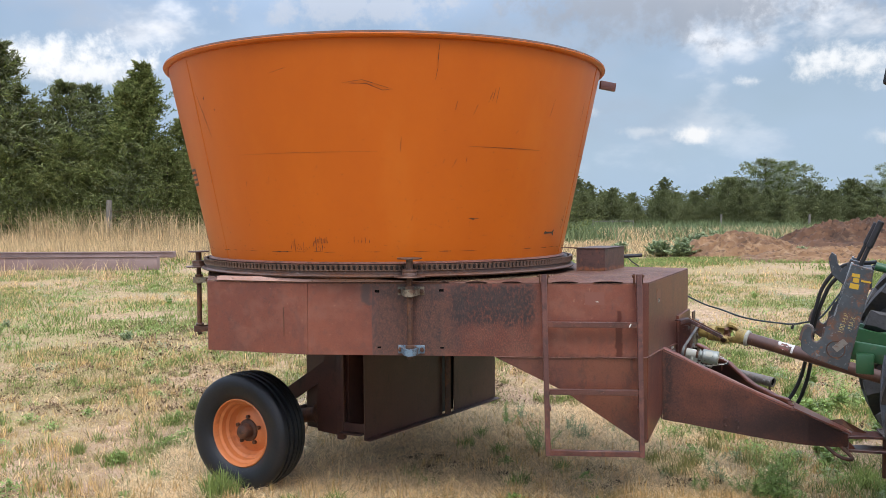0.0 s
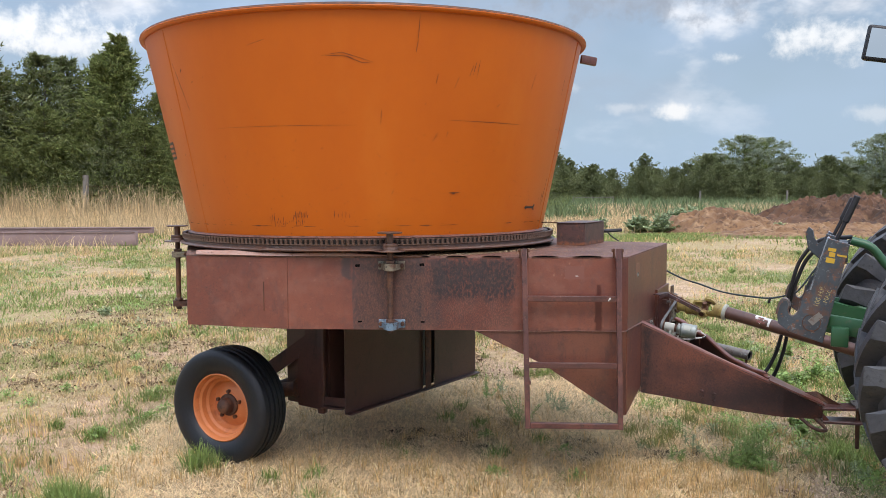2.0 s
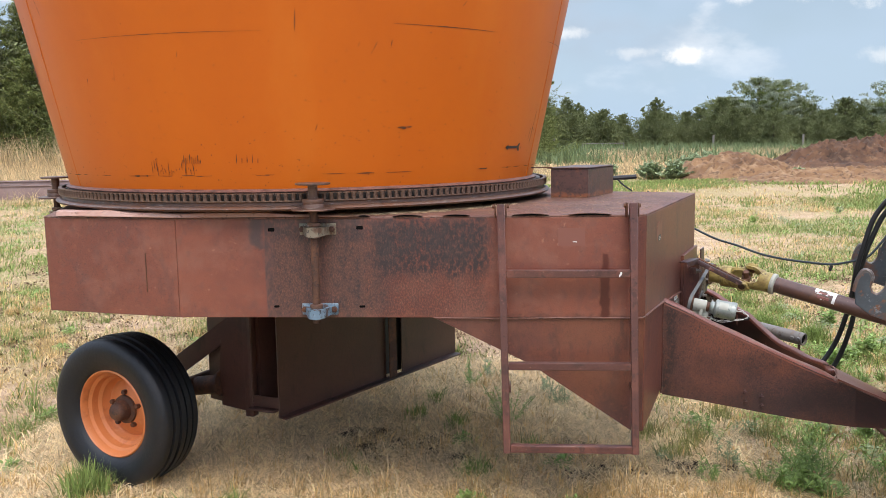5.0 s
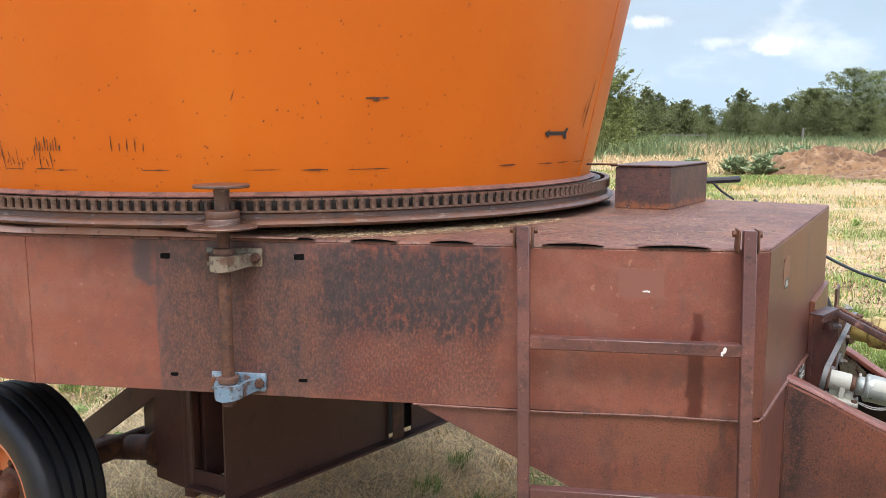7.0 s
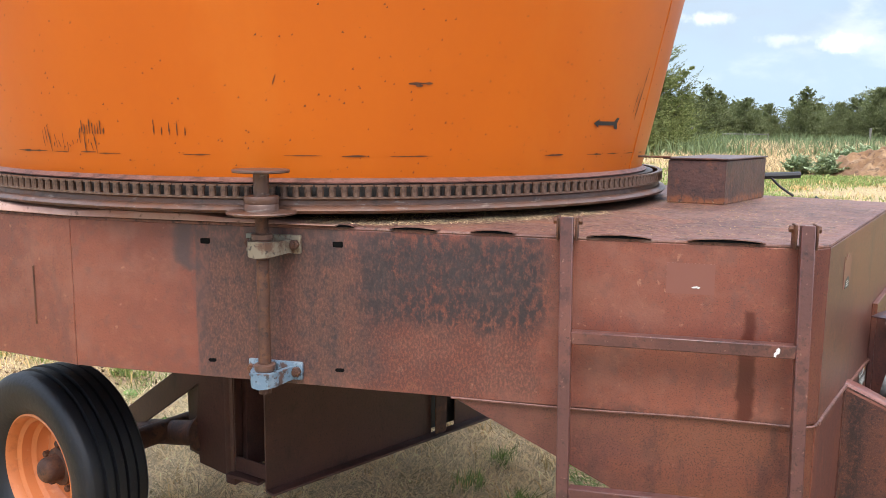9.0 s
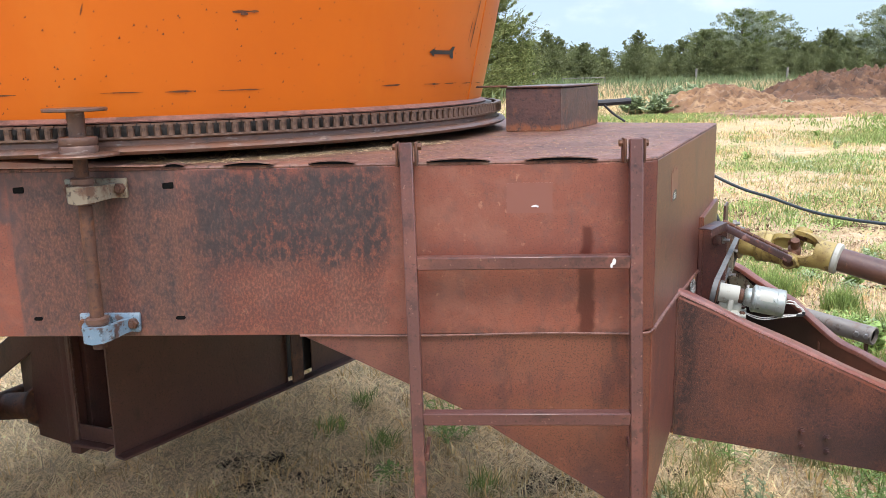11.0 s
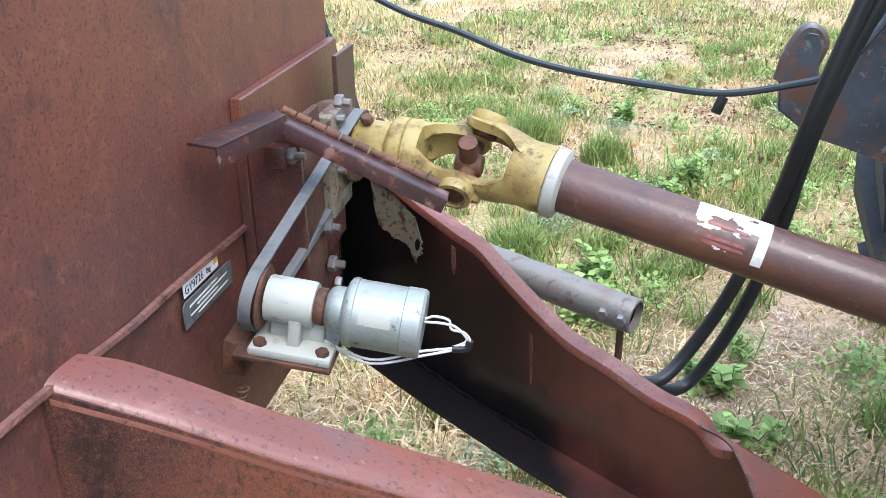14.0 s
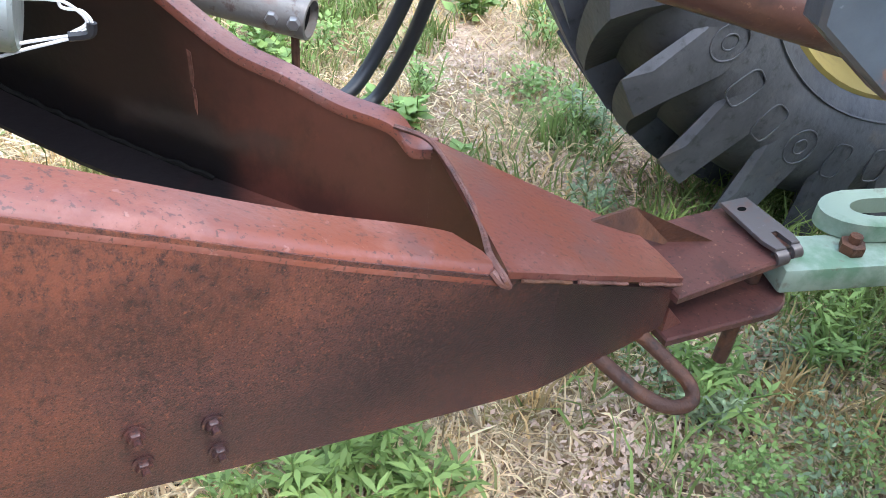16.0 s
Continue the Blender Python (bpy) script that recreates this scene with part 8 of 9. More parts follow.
def lay(name, mat, label, jobs):
    vs, ts, off = [], [], 0
    for j in jobs:
        v, t = blades(*j)
        vs.append(v)
        ts.append(t + off)
        off += len(v)
    soup(name, np.concatenate(vs), np.concatenate(ts), mat, label, "grass")


def field(size, seed):
    """A smooth random field of about -1 to 1 whose patches are about so many metres wide."""
    rng = np.random.default_rng(seed)
    a_ = rng.uniform(0, 2 * np.pi, 14)
    k = 2 * np.pi / (size * rng.uniform(0.7, 3.2, 14))
    ph = rng.uniform(0, 2 * np.pi, 14)

    def value(x, y):
        return sum(np.cos(x * (q * math.cos(t)) + y * (q * math.sin(t)) + p) for q, t, p in zip(k, a_, ph)) / 3.2
    return value


def patchy(box_, size, seed, least, tufts=0, spread=0.05, bare=False):
    """Places where the field is above least; with tufts, gathered in that many tufts; bare: hardly any under the machine."""
    f = field(size, seed)

    def spots(rng, n):
        x0, x1, y0, y1 = box_
        xs, ys = np.zeros(0), np.zeros(0)
        while len(xs) < n:
            x, y = rng.uniform(x0, x1, 4 * n + 50), rng.uniform(y0, y1, 4 * n + 50)
            ok = f(x, y) + rng.normal(0, 0.18, len(x)) > least
            if bare:
                ok &= ~((x > -2.1) & (x < 1.6 + 0.3 * y) & (y > -0.1) & (y < 3.0)) | (rng.random(len(x)) < 0.06)
            xs, ys = np.concatenate([xs, x[ok]]), np.concatenate([ys, y[ok]])
        return xs[:n], ys[:n]

    def region(rng, n):
        if not tufts:
            return spots(rng, n)
        cx, cy = spots(rng, tufts)
        i = (tufts * rng.random(n) ** 1.4).astype(int)
        r = spread * rng.uniform(0.4, 1.5, tufts)[i]
        return cx[i] + rng.normal(0, 1, n) * r, cy[i] + rng.normal(0, 1, n) * r
    return region


def build_grass():
    near, mid_, far_ = (-5.5, 6.0, -2.2, 5.5), (-16, 18, 5.0, 20), (-26, 34, 17, 48)
    under = (-2.2, 1.9, -0.3, 3.0)
    round_about = (-14, 15, -9, 6)
    lay("dry_grass", STRAW, "short dry straw-coloured grass and stubble", [
        (20000, patchy(near, 1.2, 1, -0.2), 1, (0.012, 0.06), 0.0046, (0.3, 1.3)),
        (24000, patchy(near, 1.0, 2, 0.15, 800, 0.032), 2, (0.03, 0.13), 0.0050, (0.05, 0.9)),
        (15000, patchy((-2.8, 2.4, -2.0, 0.6), 0.7, 33, -0.3, 700, 0.026), 34, (0.04, 0.15), 0.0042, (0.03, 0.6)),
        (5000, patchy((0.9, 1.9, -0.9, 0.6), 0.5, 43, -0.2, 150, 0.028), 44, (0.04, 0.13), 0.0036, (0.03, 0.6)),
        (2600, patchy(under, 0.6, 57, -0.3, 170, 0.022), 57, (0.04, 0.14), 0.0034, (0.02, 0.5)),
        (34000, patchy(round_about, 1.6, 80, -0.2, 2600, 0.08), 80, (0.03, 0.13), 0.0075, (0.1, 1.1)),
        (46000, patchy(mid_, 2.5, 4, -0.2, 3600, 0.11), 4, (0.03, 0.15), 0.009, (0.2, 1.2)),
        (22000, patchy(far_, 6.0, 5, 0.0, 1500, 0.25), 5, (0.05, 0.20), 0.020, (0.2, 1.1))])
    lay("straw_litter", GREY_STRAW, "loose flattened straw litter on the ground", [
        (52000, patchy(near, 0.9, 6, -0.4), 6, (0.015, 0.10), 0.0056, (1.38, 1.57)),
        (14000, patchy((-2.2, 2.0, -0.4, 3.0), 0.5, 37, -0.7), 37, (0.03, 0.14), 0.0036, (1.42, 1.57)),
        (10000, patchy((0.9, 3.6, -1.1, 2.2), 0.5, 36, -0.3), 36, (0.02, 0.12), 0.0040, (1.44, 1.57)),
        (34000, patchy(round_about, 1.2, 81, -0.4), 81, (0.02, 0.12), 0.0075, (1.36, 1.57)),
        (26000, patchy(mid_, 1.5, 7, -0.3), 7, (0.02, 0.12), 0.008, (1.3, 1.56))])
    lay("ground_chaff", CHAFF, "pale dry chaff lying under and round the machine", [
        (70000, patchy(under, 0.5, 47, -0.9), 47, (0.010, 0.09), 0.0066, (1.40, 1.57)),
        (26000, patchy((-3.4, 3.4, -2.1, 0.2), 0.6, 49, -0.1), 49, (0.010, 0.08), 0.0056, (1.40, 1.57)),
        (3000, patchy(under, 0.6, 59, -0.3, 190, 0.022), 59, (0.04, 0.13), 0.0034, (0.02, 0.5)),
        (72000, patchy(under, 0.5, 60, -1.5), 60, (0.03, 0.16), 0.0050, (1.40, 1.55)),
        (16000, patchy((1.25, 2.3, 0.3, 1.6), 0.5, 61, -1.0), 61, (0.012, 0.09), 0.0048, (1.42, 1.57)),
        (12000, patchy((1.0, 3.2, -1.2, 2.0), 0.5, 48, 0.0), 48, (0.008, 0.07), 0.0050, (1.40, 1.57))])
    lay("yellow_green_grass", LIME_GRASS, "patches of fading yellow-green grass", [
        (34000, patchy(near, 1.3, 28, 0.15, 620, 0.06, True), 28, (0.02, 0.10), 0.0036, (0.2, 1.1)),
        *[(260, scatter((x - 0.06, x + 0.06, y - 0.06, y + 0.06), 5, 0.04), 340 + k, (0.05, 0.17), 0.0042, (0.1, 0.9)) for k, (x, y) in enumerate(((1.86, 1.64), (2.11, 1.29), (1.66, 1.22), (1.52, 1.05), (1.40, 1.30)))],
        (26000, patchy(round_about, 1.8, 82, 0.1, 1500, 0.10, True), 82, (0.03, 0.12), 0.0065, (0.2, 1.1)),
        (68000, patchy(mid_, 2.2, 29, 0.08, 3400, 0.13), 29, (0.03, 0.13), 0.008, (0.2, 1.2)),
        (34000, patchy(far_, 5.0, 30, 0.05, 2200, 0.3), 30, (0.04, 0.18), 0.018, (0.3, 1.1))])
    lay("green_grass", GRASS, "scattered tufts of green grass", [
        (24000, patchy(near, 0.9, 8, 0.30, 360, 0.045, True), 8, (0.03, 0.14), 0.0042, (0.2, 1.1)),
        (24000, patchy((1.6, 6.5, 1.0, 7.0), 0.8, 9, 0.15, 260, 0.065), 9, (0.03, 0.15), 0.0052, (0.2, 1.1)),
        (26000, patchy((2.5, 4.6, -1.8, 1.0), 0.6, 19, 0.0, 300, 0.06), 19, (0.03, 0.20), 0.0048, (0.3, 1.2)),
        (24000, patchy(round_about, 1.5, 83, 0.2, 1000, 0.09, True), 83, (0.03, 0.14), 0.0065, (0.2, 1.1)),
        (78000, patchy(mid_, 2.0, 10, -0.05, 3200, 0.16), 10, (0.03, 0.15), 0.010, (0.2, 1.2)),
        (34000, patchy(far_, 5.0, 11, 0.15, 1300, 0.4), 11, (0.06, 0.22), 0.022, (0.2, 1.1)),
        (40000, patchy((3, 24, 17, 29), 4.0, 41, 0.0, 900, 0.3), 41, (0.05, 0.18), 0.016, (0.3, 1.2)),
        *[(900, scatter((x - 0.06, x + 0.06, y - 0.06, y + 0.06), 4, 0.05), 300 + k, (0.06, 0.22), 0.005, (0.1, 0.9))
          for k, (x, y) in enumerate(((3.15, 3.64), (2.91, 4.16), (2.35, 2.6), (-1.45, 0.40), (-1.90, -0.32), (-2.05, -0.25)))]])
    lay("stray_green_grass", GRASS, "thin stray tufts of green grass under the machine", [
        (160, scatter((x - 0.03, x + 0.03, y - 0.03, y + 0.03), 3, 0.03), 400 + k, (0.04, 0.15), 0.0045, (0.1, 0.9))
        for k, (x, y) in enumerate(((0.14, 1.95), (0.05, 1.60), (0.30, 1.45), (-0.70, 0.28), (-0.95, 0.20), (0.45, 0.75), (0.75, 1.05), (-2.5, 1.1), (-2.9, 1.3), (-1.2, -0.6), (0.1, -0.5)))])
    lay("tall_dry_grass", GREY_STRAW, "tall dry bunch grass along the fence", [
        (13000, scatter((-36, -2, 31.0, 36.0), 330, 0.36), 12, (0.5, 1.95), 0.017, (0.02, 0.8)),
        (16000, scatter((-36, -2, 30.5, 36.0), 500, 0.5), 52, (0.25, 0.85), 0.018, (0.1, 1.1)),
        (2600, scatter((-32, -11, 18.0, 19.8), 110, 0.25), 53, (0.15, 0.60), 0.012, (0.1, 1.0)),
        (26000, scatter((-36, -7, 23.0, 31.5), 1100, 0.25), 32, (0.2, 0.7), 0.014, (0.05, 0.6)),
        (14000, scatter((2, 13, 31, 50), 380, 0.6), 13, (0.15, 0.55), 0.03, (0.3, 1.2)),
        (11000, scatter((6, 26, 44, 56), 260, 0.7), 55, (0.4, 1.1), 0.035, (0.05, 0.9))])
    lay("tall_green_weeds", FIELD_WEED, "belt of green weeds in front of the windbreak", [
        (80000, scatter((2, 62, 48, 84), 2200, 0.8), 14, (0.2, 0.85), 0.07, (0.1, 1.1)),
        (22000, scatter((2, 62, 42, 80), 230, 0.9), 54, (0.4, 1.4), 0.07, (0.1, 0.9))])


build_grass()


def leaf_cover(name, mat, label, seed, jobs):
    """Low leafy ground cover: many small diamond leaves in patches. jobs: (count, box, patches, spread, height, leaf length)."""
    rng = np.random.default_rng(seed)
    vs = []
    for n, (x0, x1, y0, y1), k, spread, top, size in jobs:
        cx, cy = rng.uniform(x0, x1, k), rng.uniform(y0, y1, k)
        i = rng.integers(0, k, n)
        r = np.abs(rng.normal(0, spread, n))
        a_ = rng.uniform(0, 2 * np.pi, n)
        x, y = cx[i] + r * np.cos(a_), cy[i] + r * np.sin(a_)
        z = np.array([ground_height(p, q) for p, q in zip(x, y)]) + 0.006 + top * rng.random(n) * np.exp(-(r / spread) ** 2 * 0.5)
        t = rng.uniform(0, 2 * np.pi, n)
        tilt = rng.uniform(-0.2, 0.9, n)
        L = size * rng.uniform(0.5, 1.3, n)
        d = np.stack([np.cos(t) * np.cos(tilt), np.sin(t) * np.cos(tilt), np.sin(tilt)], 1) * L[:, None]
        s = np.stack([-np.sin(t), np.cos(t), rng.uniform(-0.4, 0.4, n)], 1) * (L * 0.26)[:, None]
        o = np.stack([x, y, z], 1)
        vs.append(np.stack([o, o + d * 0.45 + s, o + d, o + d * 0.45 - s], 1).reshape(-1, 3))
    v = np.concatenate(vs)
    i = np.arange(len(v) // 4)[:, None] * 4
    soup(name, v, np.concatenate([i + np.array([[0, 1, 2]]), i + np.array([[0, 2, 3]])], 0), mat, label, "weed")


leaf_cover("low_green_weeds", WEED, "patches of low leafy green weeds", 71, [
    (20000, (1.5, 6.0, 1.4, 5.5), 56, 0.11, 0.10, 0.024), (16000, (2.62, 4.4, -1.6, 0.4), 70, 0.12, 0.09, 0.016),
    (5000, (-4.0, -1.6, -0.5, 4.5), 26, 0.07, 0.07, 0.026), (900, (0.3, 1.2, 0.3, 1.4), 4, 0.07, 0.07, 0.026), (24000, (-12, 14, 4, 18), 260, 0.24, 0.10, 0.04)])
leaf_cover("dark_litter_bits", DARK_LITTER, "dark litter bits under the machine", 73, [
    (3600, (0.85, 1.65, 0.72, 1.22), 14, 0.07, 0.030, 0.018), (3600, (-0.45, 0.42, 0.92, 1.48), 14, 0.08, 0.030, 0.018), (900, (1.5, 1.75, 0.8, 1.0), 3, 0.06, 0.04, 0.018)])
leaf_cover("brown_litter", BROWN_LITTER, "brown dead leaf litter among the stubble", 75, [
    (24000, (-3.4, 3.2, -2.1, 0.4), 500, 0.12, 0.014, 0.024), (56000, (-12, 13, -8, -0.3), 1500, 0.18, 0.014, 0.030), (34000, (-6, 7, 2.5, 9), 700, 0.16, 0.018, 0.035)])
leaf_cover("soil_crumbs", CRUMBS, "pinkish crumbs of bare trodden soil", 74, [
    (30000, (1.75, 3.3, 0.1, 1.9), 60, 0.16, 0.006, 0.016), (14000, (1.4, 2.6, -0.8, 0.4), 30, 0.16, 0.006, 0.016), (9000, (-2.4, 1.0, -1.9, -0.2), 22, 0.16, 0.006, 0.016)])
leaf_cover("low_grey_weeds", SILVER_WEED, "patches of low grey-green weeds", 72, [
    (9000, (1.2, 5.5, 0.9, 5.0), 30, 0.10, 0.08, 0.022), (12000, (2.6, 4.2, -1.4, 0.8), 60, 0.11, 0.08, 0.016), (18000, (-12, 14, 4, 20), 220, 0.24, 0.09, 0.035)])


def weed(name, x, y, h, n, seed, mat, label, leaf=(0.052, 0.009)):
    """A leafy weed: stems with many narrow leaves."""
    rnd = random.Random(seed)
    z0 = ground_height(x, y)
    root = thing(name, (x, y, z0), label, "weed", "weeds")
    bm = bmesh.new()
    lf = bmesh.new()
    for k in range(n):
        t = rnd.uniform(0, 2 * math.pi)
        tilt = rnd.uniform(0.05, 0.75 if h < 0.6 else 1.3)
        L = h * rnd.uniform(0.5, 1.05) * (1 if h < 0.6 else 0.8)
        b = Vector((x + rnd.gauss(0, 0.03), y + rnd.gauss(0, 0.03), z0))
        d = Vector((math.cos(t) * math.sin(tilt), math.sin(t) * math.sin(tilt), math.cos(tilt)))
        tip = b + d * L
        sweep(bm, [b, b.lerp(tip, 0.5) + Vector((0, 0, 0.02 * h)), tip], 0.0018, 3, 2)
        m = int(12 + L / 0.018)
        for j in range(m):
            f = 0.12 + 0.88 * j / m
            o = b.lerp(tip, f)
            t2 = rnd.uniform(0, 2 * math.pi)
            dd = (Vector((math.cos(t2), math.sin(t2), rnd.uniform(0.0, 0.9)))).normalized() * leaf[0] * rnd.uniform(0.5, 1.15) * (1.1 - 0.5 * f)
            s = dd.cross(Z + Vector((rnd.uniform(-.4, .4), rnd.uniform(-.4, .4), 0))).normalized() * leaf[1] * rnd.uniform(0.4, 0.6)
            q = [lf.verts.new(p) for p in (o, o + dd * 0.45 + s + Z * 0.004, o + dd - Z * 0.006, o + dd * 0.45 - s + Z * 0.004)]
            lf.faces.new(q)
    tagged(part("stalk", bm, mat, root), kind="stuff")
    tagged(part("foliage", lf, mat, root), kind="stuff")
    return root


def build_weeds():
    rnd = random.Random(21)
    for i, (x, y, h) in enumerate(((2.05, 0.60, 0.17), (1.97, 0.61, 0.15), (2.12, 0.55, 0.13), (2.72, 0.44, 0.16), (3.05, 0.40, 0.18))):
        weed("weed", x, y, h, 12, 260 + i, WEED, "bright green weed with long narrow leaves", (0.075, 0.010))
    broad = [(3.52, 4.33, 0.22, 8, WEED), (3.40, 3.20, 0.20, 8, WEED), (3.22, 3.05, 0.16, 6, WEED), (2.62, 2.32, 0.18, 7, WEED), (2.50, 2.05, 0.20, 7, WEED), (2.72, 1.62, 0.16, 6, WEED), (2.95, 2.75, 0.22, 8, WEED), (2.30, 2.35, 0.15, 6, WEED), (3.35, 2.2, 0.18, 6, WEED), (2.62, 1.35, 0.12, 5, WEED)]
    for i, (x, y, h, n, mat) in enumerate(broad):
        weed("weed", x, y, h, n, 230 + i, mat, "broad-leaved green weed on the ground", (0.065, 0.036))
    places = [(2.11, 0.80, 0.28, 20, WEED), (2.22, 0.86, 0.20, 12, WEED), (2.02, 0.72, 0.20, 10, WEED), (1.77, 0.92, 0.16, 9, SILVER_WEED), (1.60, 0.70, 0.15, 8, WEED), (1.87, 0.68, 0.18, 9, WEED), (2.24, 1.18, 0.18, 8, WEED),
              (0.67, -0.42, 0.15, 7, WEED), (0.74, -0.36, 0.10, 5, WEED), (0.88, 2.16, 0.16, 8, SILVER_WEED), (0.50, 2.56, 0.16, 8, SILVER_WEED), (2.52, 0.90, 0.16, 8, WEED), (2.66, 0.42, 0.13, 8, SILVER_WEED), (2.9, -0.55, 0.22, 9, WEED),
              (2.85, 1.75, 0.20, 10, WEED), (3.05, 2.4, 0.24, 10, WEED), (2.55, 2.8, 0.24, 12, SILVER_WEED), (3.4, 3.3, 0.28, 12, WEED),
              (1.9, 3.4, 0.22, 9, WEED), (1.45, 0.95, 0.12, 6, SILVER_WEED), (3.2, 1.35, 0.16, 9, SILVER_WEED), (2.95, 1.05, 0.12, 8, SILVER_WEED), (3.5, 1.9, 0.18, 8, WEED),
              (0.62, 1.55, 0.30, 12, WEED), (0.95, 1.9, 0.22, 9, SILVER_WEED), (0.35, 2.3, 0.24, 8, WEED), (2.45, -0.85, 0.2, 8, WEED), (1.75, 1.30, 0.16, 7, WEED)]
    for i, (x, y, h, n, mat) in enumerate(places):
        weed("weed", x, y, h, n, 30 + i, mat, "grey-green leafy weed on the ground" if mat is SILVER_WEED else "leafy green weed on the ground")
    for i in range(34):
        x, y = rnd.uniform(-9, 12), rnd.uniform(4.5, 19)
        weed("weed", x, y, rnd.uniform(0.12, 0.24), 8, 90 + i, rnd.choice((WEED, SILVER_WEED)), "leafy green weed in the pasture", (0.08, 0.022))
    for i, (x, y, h) in enumerate(((8.3, 33, 1.25), (9.1, 33.4, 1.35), (7.0, 29.5, 1.0), (6.3, 30.5, 0.95), (5.0, 33, 0.7), (9.9, 34, 1.15), (11.5, 29.0, 0.4), (14.0, 28.2, 0.4), (16.5, 27.6, 0.3))):
        weed("bush", x, y, h, 90, 150 + i, SILVER_WEED, "rounded green weed bush by the dirt heap", (0.22, 0.075))


build_weeds()


def heap(name, cx, cy, rx, ry, h, seed, label, soil=DIRT, lumps=1.0):
    bm = bmesh.new()
    n, k = 52, 150
    rings = []
    for i in range(n + 1):
        f = i / n
        ring = []
        for j in range(k):
            t = 2 * math.pi * j / k
            x, y = cx + rx * f * math.cos(t), cy + ry * f * math.sin(t)
            prof = (math.cos(math.pi * f) * 0.5 + 0.5) ** 0.9
            edge = min(1.0, prof * 3)
            z = h * prof * (1 + 0.45 * noise.noise((x * 0.35 + seed, y * 0.35, 0))) + edge * lumps * (0.16 * h ** 0.5 * (0.5 - abs(noise.noise((x * 0.9, y * 0.9, seed)))) * 2 + 0.15 * (0.5 - abs(noise.noise((x * 2.3, y * 2.3, seed)))) * 2 + 0.12 * noise.noise((x * 5.5, y * 5.5, seed)))
            ring.append(bm.verts.new((x, y, max(z, 0) + ground_height(cx, cy) - 0.06)))
        rings.append(ring)
    for ra, rb in zip(rings, rings[1:]):
        for j in range(k):
            bm.faces.new((ra[j], ra[(j + 1) % k], rb[(j + 1) % k], rb[j]))
    solo(name, bm, soil, label, "dirt mound", "dirt mounds")


heap("dirt_mound", 9.6, 30.5, 3.6, 2.6, 0.80, 1, "low heap of crumbly red-brown dirt")
heap("dirt_mound", 19.0, 40.0, 6.8, 4.5, 1.05, 2, "long heap of dark red-brown dirt", DARK_DIRT, 1.9)
heap("dirt_mound", 26.5, 41.0, 6.5, 5.0, 2.9, 3, "tall heap of dark red-brown dirt", DARK_DIRT, 2.2)
heap("dirt_mound", 13.5, 27.0, 6.5, 3.0, 0.30, 4, "flat spill of pale brown dirt")
heap("dirt_mound", 20.5, 29.0, 8.0, 4.5, 0.5, 5, "flat spill of pale brown dirt")

# steel beams lying by the fence
for k, (y0, z0, h) in enumerate(((20.6, -0.22, 0.45), (21.9, 0.11, 0.20))):
    bm = bmesh.new()
    a_, b_ = Vector((-32, y0 - 1.3, 0)), Vector((-11.0, y0 + 0.7, 0))
    d = (b_ - a_).normalized()
    s = d.cross(Z)
    box(bm, ((b_ - a_).length, 0.26, h), basis(d, s, Z, (a_ + b_) / 2 + Z * (z0 + 0.28 + h / 2)), 0.015)
    box(bm, ((b_ - a_).length, 0.34, 0.03), basis(d, s, Z, (a_ + b_) / 2 + Z * (z0 + 0.265 + h)), 0.005)
    solo("steel_beam", bm, BEAM, "long weathered red steel beam lying in the grass", "beam", "steel beams")


def fence_post(x, y, h, r=0.085):
    bm = bmesh.new()
    z = ground_height(x, y)
    lathe(bm, [(r, z - 0.1), (r * 1.03, z + h * 0.5), (r * 0.96, z + h - 0.01), (r * 0.8, z + h)], pose(x, y, 0, 1, 1.5), 12)
    solo("fence_post", bm, WOOD, "weathered grey wooden fence post in tall grass", "fence post", "fence posts")


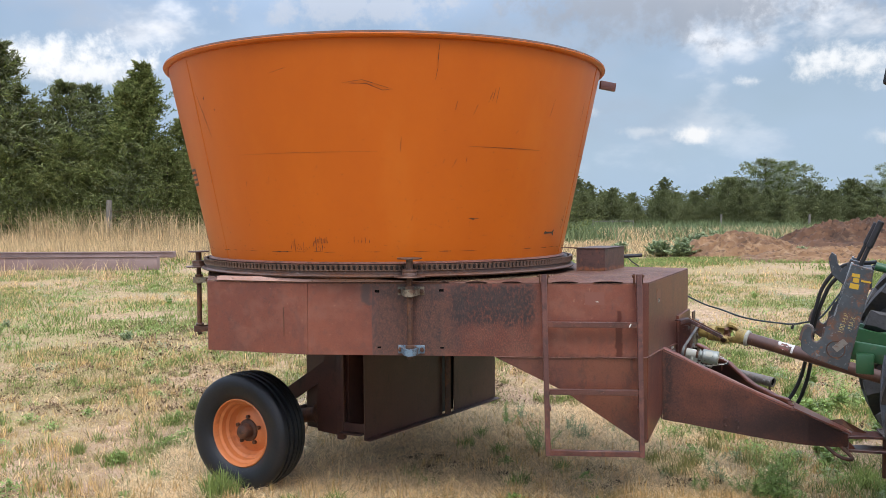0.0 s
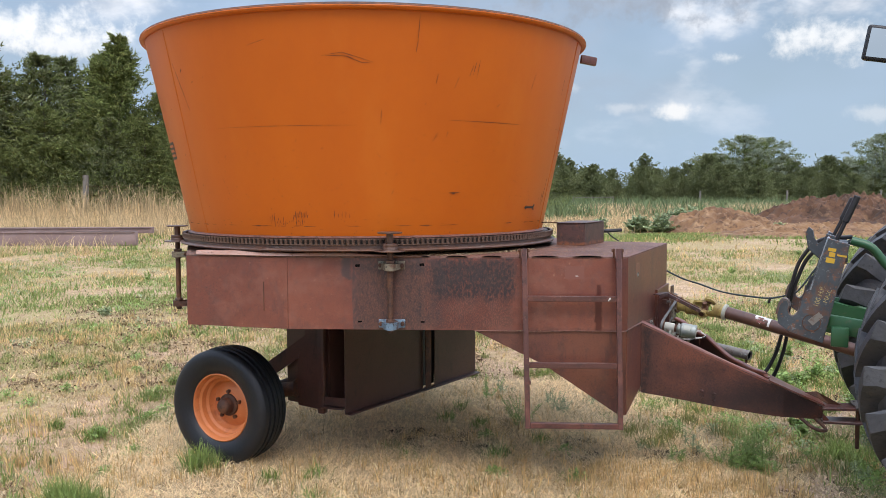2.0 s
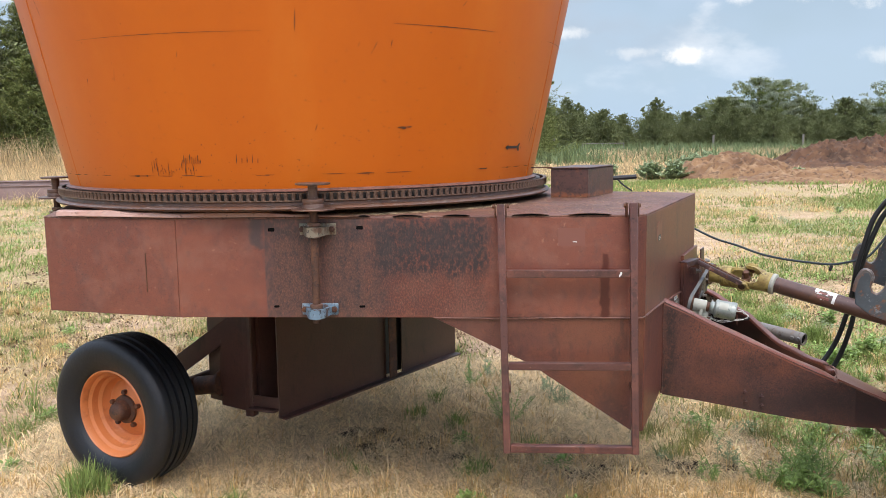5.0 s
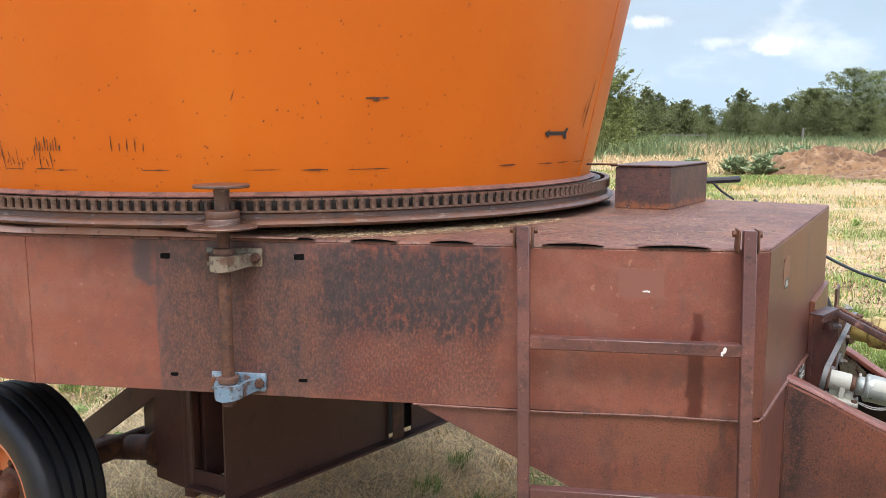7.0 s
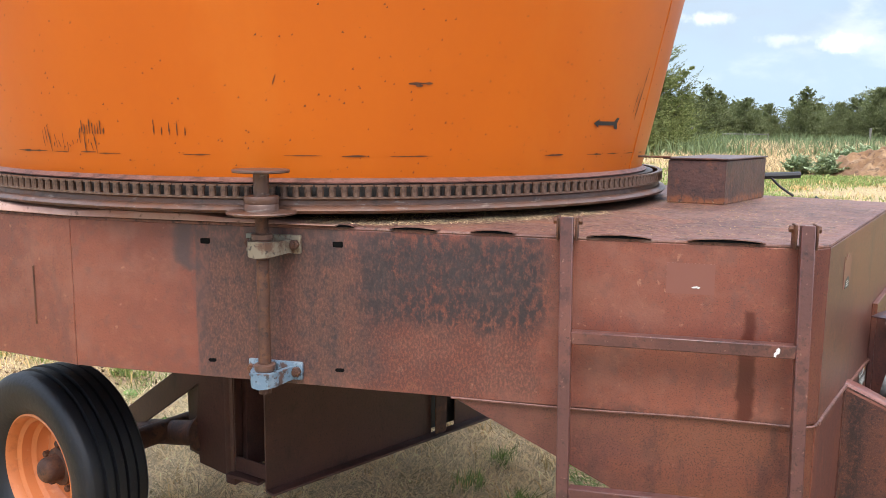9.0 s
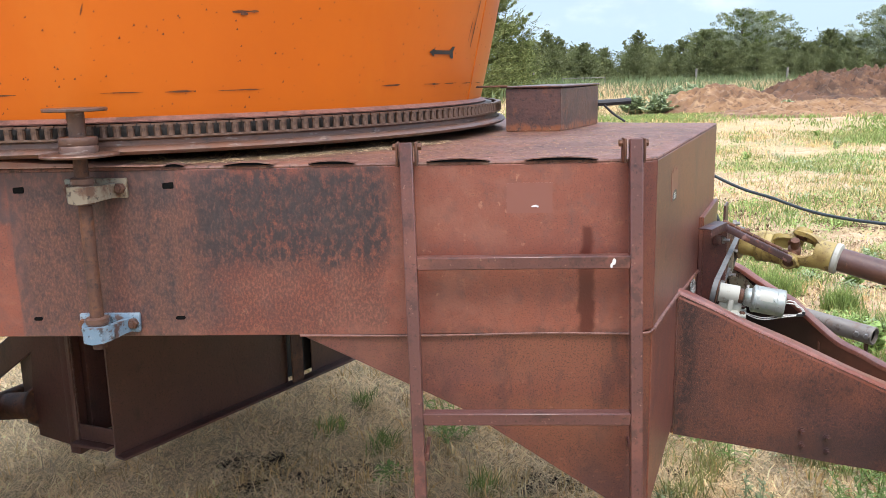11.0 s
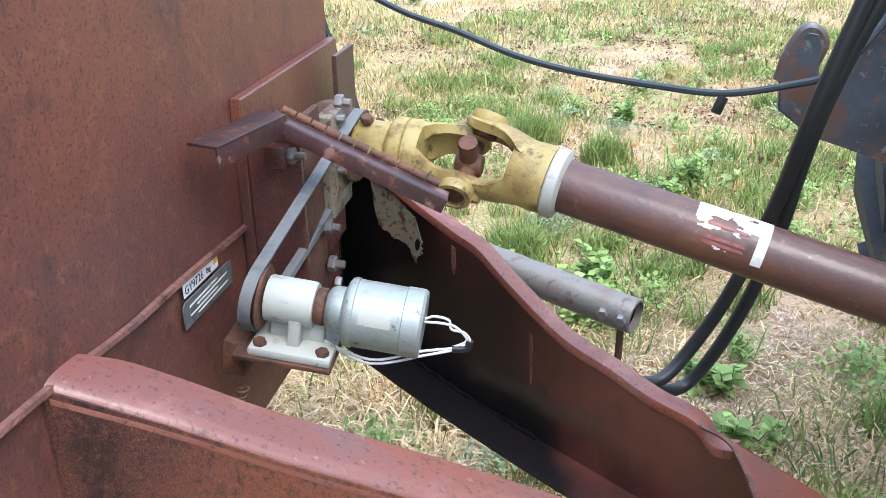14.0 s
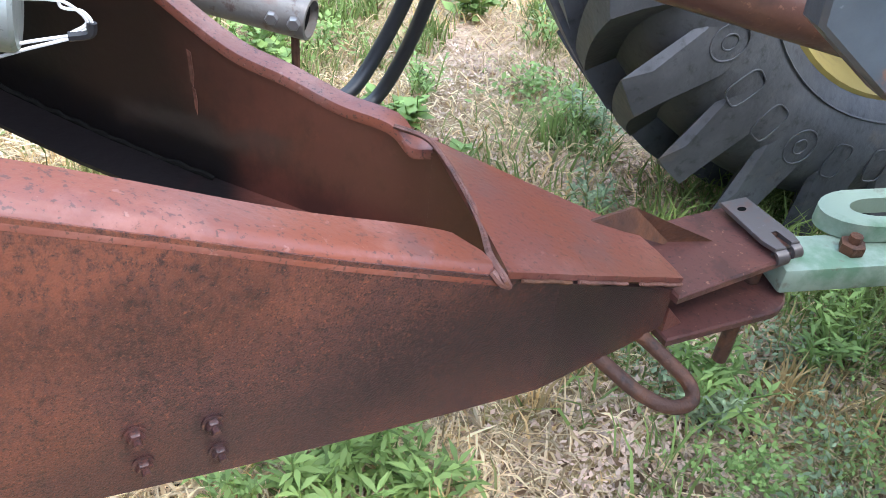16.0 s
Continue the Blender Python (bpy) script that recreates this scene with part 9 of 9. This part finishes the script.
fence_post(-19.1, 34.2, 2.05, 0.14)
for x in (5.0, 19.5, 27.5, 36.0):
    fence_post(x, 76, 1.6, 0.10)
for z in (0.9, 1.25, 1.55):
    bm = bmesh.new()
    sweep(bm, [(-34, 34.2, z + 0.45), (-19.1, 34.05, z + 0.45), (-3, 34.4, z + 0.45)], 0.008, 4, 2)
    solo("fence_wire", bm, DARK_RUST, "thin rusty fence wire", "wire", "fence wires")
gate = thing("pasture_gate", (9.5, 75, 0), "pale pipe gate at the far side of the pasture", "gate")
for z in (0.55, 1.02):
    bm = bmesh.new()
    rod(bm, (7.6, 75, z), (11.3, 75, z), 0.04, 8)
    part("rail", bm, WOOD, gate)
for x in (7.6, 9.4, 11.3):
    bm = bmesh.new()
    rod(bm, (x, 75, -0.1), (x, 75, 1.1), 0.05, 8)
    part("post", bm, WOOD, gate)

# chaff lying on the deck, thickest under the ring
rng = np.random.default_rng(77)
for name, mat, label, n, (x0, x1, y0, y1), least, most, size in (
        ("deck_chaff", DECK_CHAFF, "loose straw chaff on the machine deck", 14000, (-1.6, 1.45, 0.02, 1.25), 1.22, 9.0, 0.022),
        ("ring_chaff", CHAFF, "pale chaff caught on the deck under the ring", 6000, (-0.12, 0.75, 0.012, 0.55), 0.98, 1.36, 0.04)):
    x, y = rng.uniform(x0, x1, n), rng.uniform(y0, y1, n)
    far_off = np.hypot(x - TUB.x, y - TUB.y)
    keep = (x < 1.13 + 0.38 * y) & (far_off > least) & (far_off < most)
    x, y = x[keep], y[keep]
    n = len(x)
    t = rng.uniform(0, 2 * np.pi, n)
    L = rng.uniform(0.2, 1.0, n) * size
    o = np.stack([x, y, np.full(n, TOP + 0.0105) + rng.uniform(0, 0.006, n)], 1)
    d = np.stack([np.cos(t), np.sin(t), rng.uniform(0, 0.15, n)], 1) * L[:, None]
    w = np.stack([-np.sin(t), np.cos(t), np.zeros(n)], 1) * 0.0014
    v = np.stack([o - w, o + w, o + d], 1).reshape(-1, 3)
    soup(name, v, np.arange(3 * n).reshape(-1, 3), mat, label, "chaff")
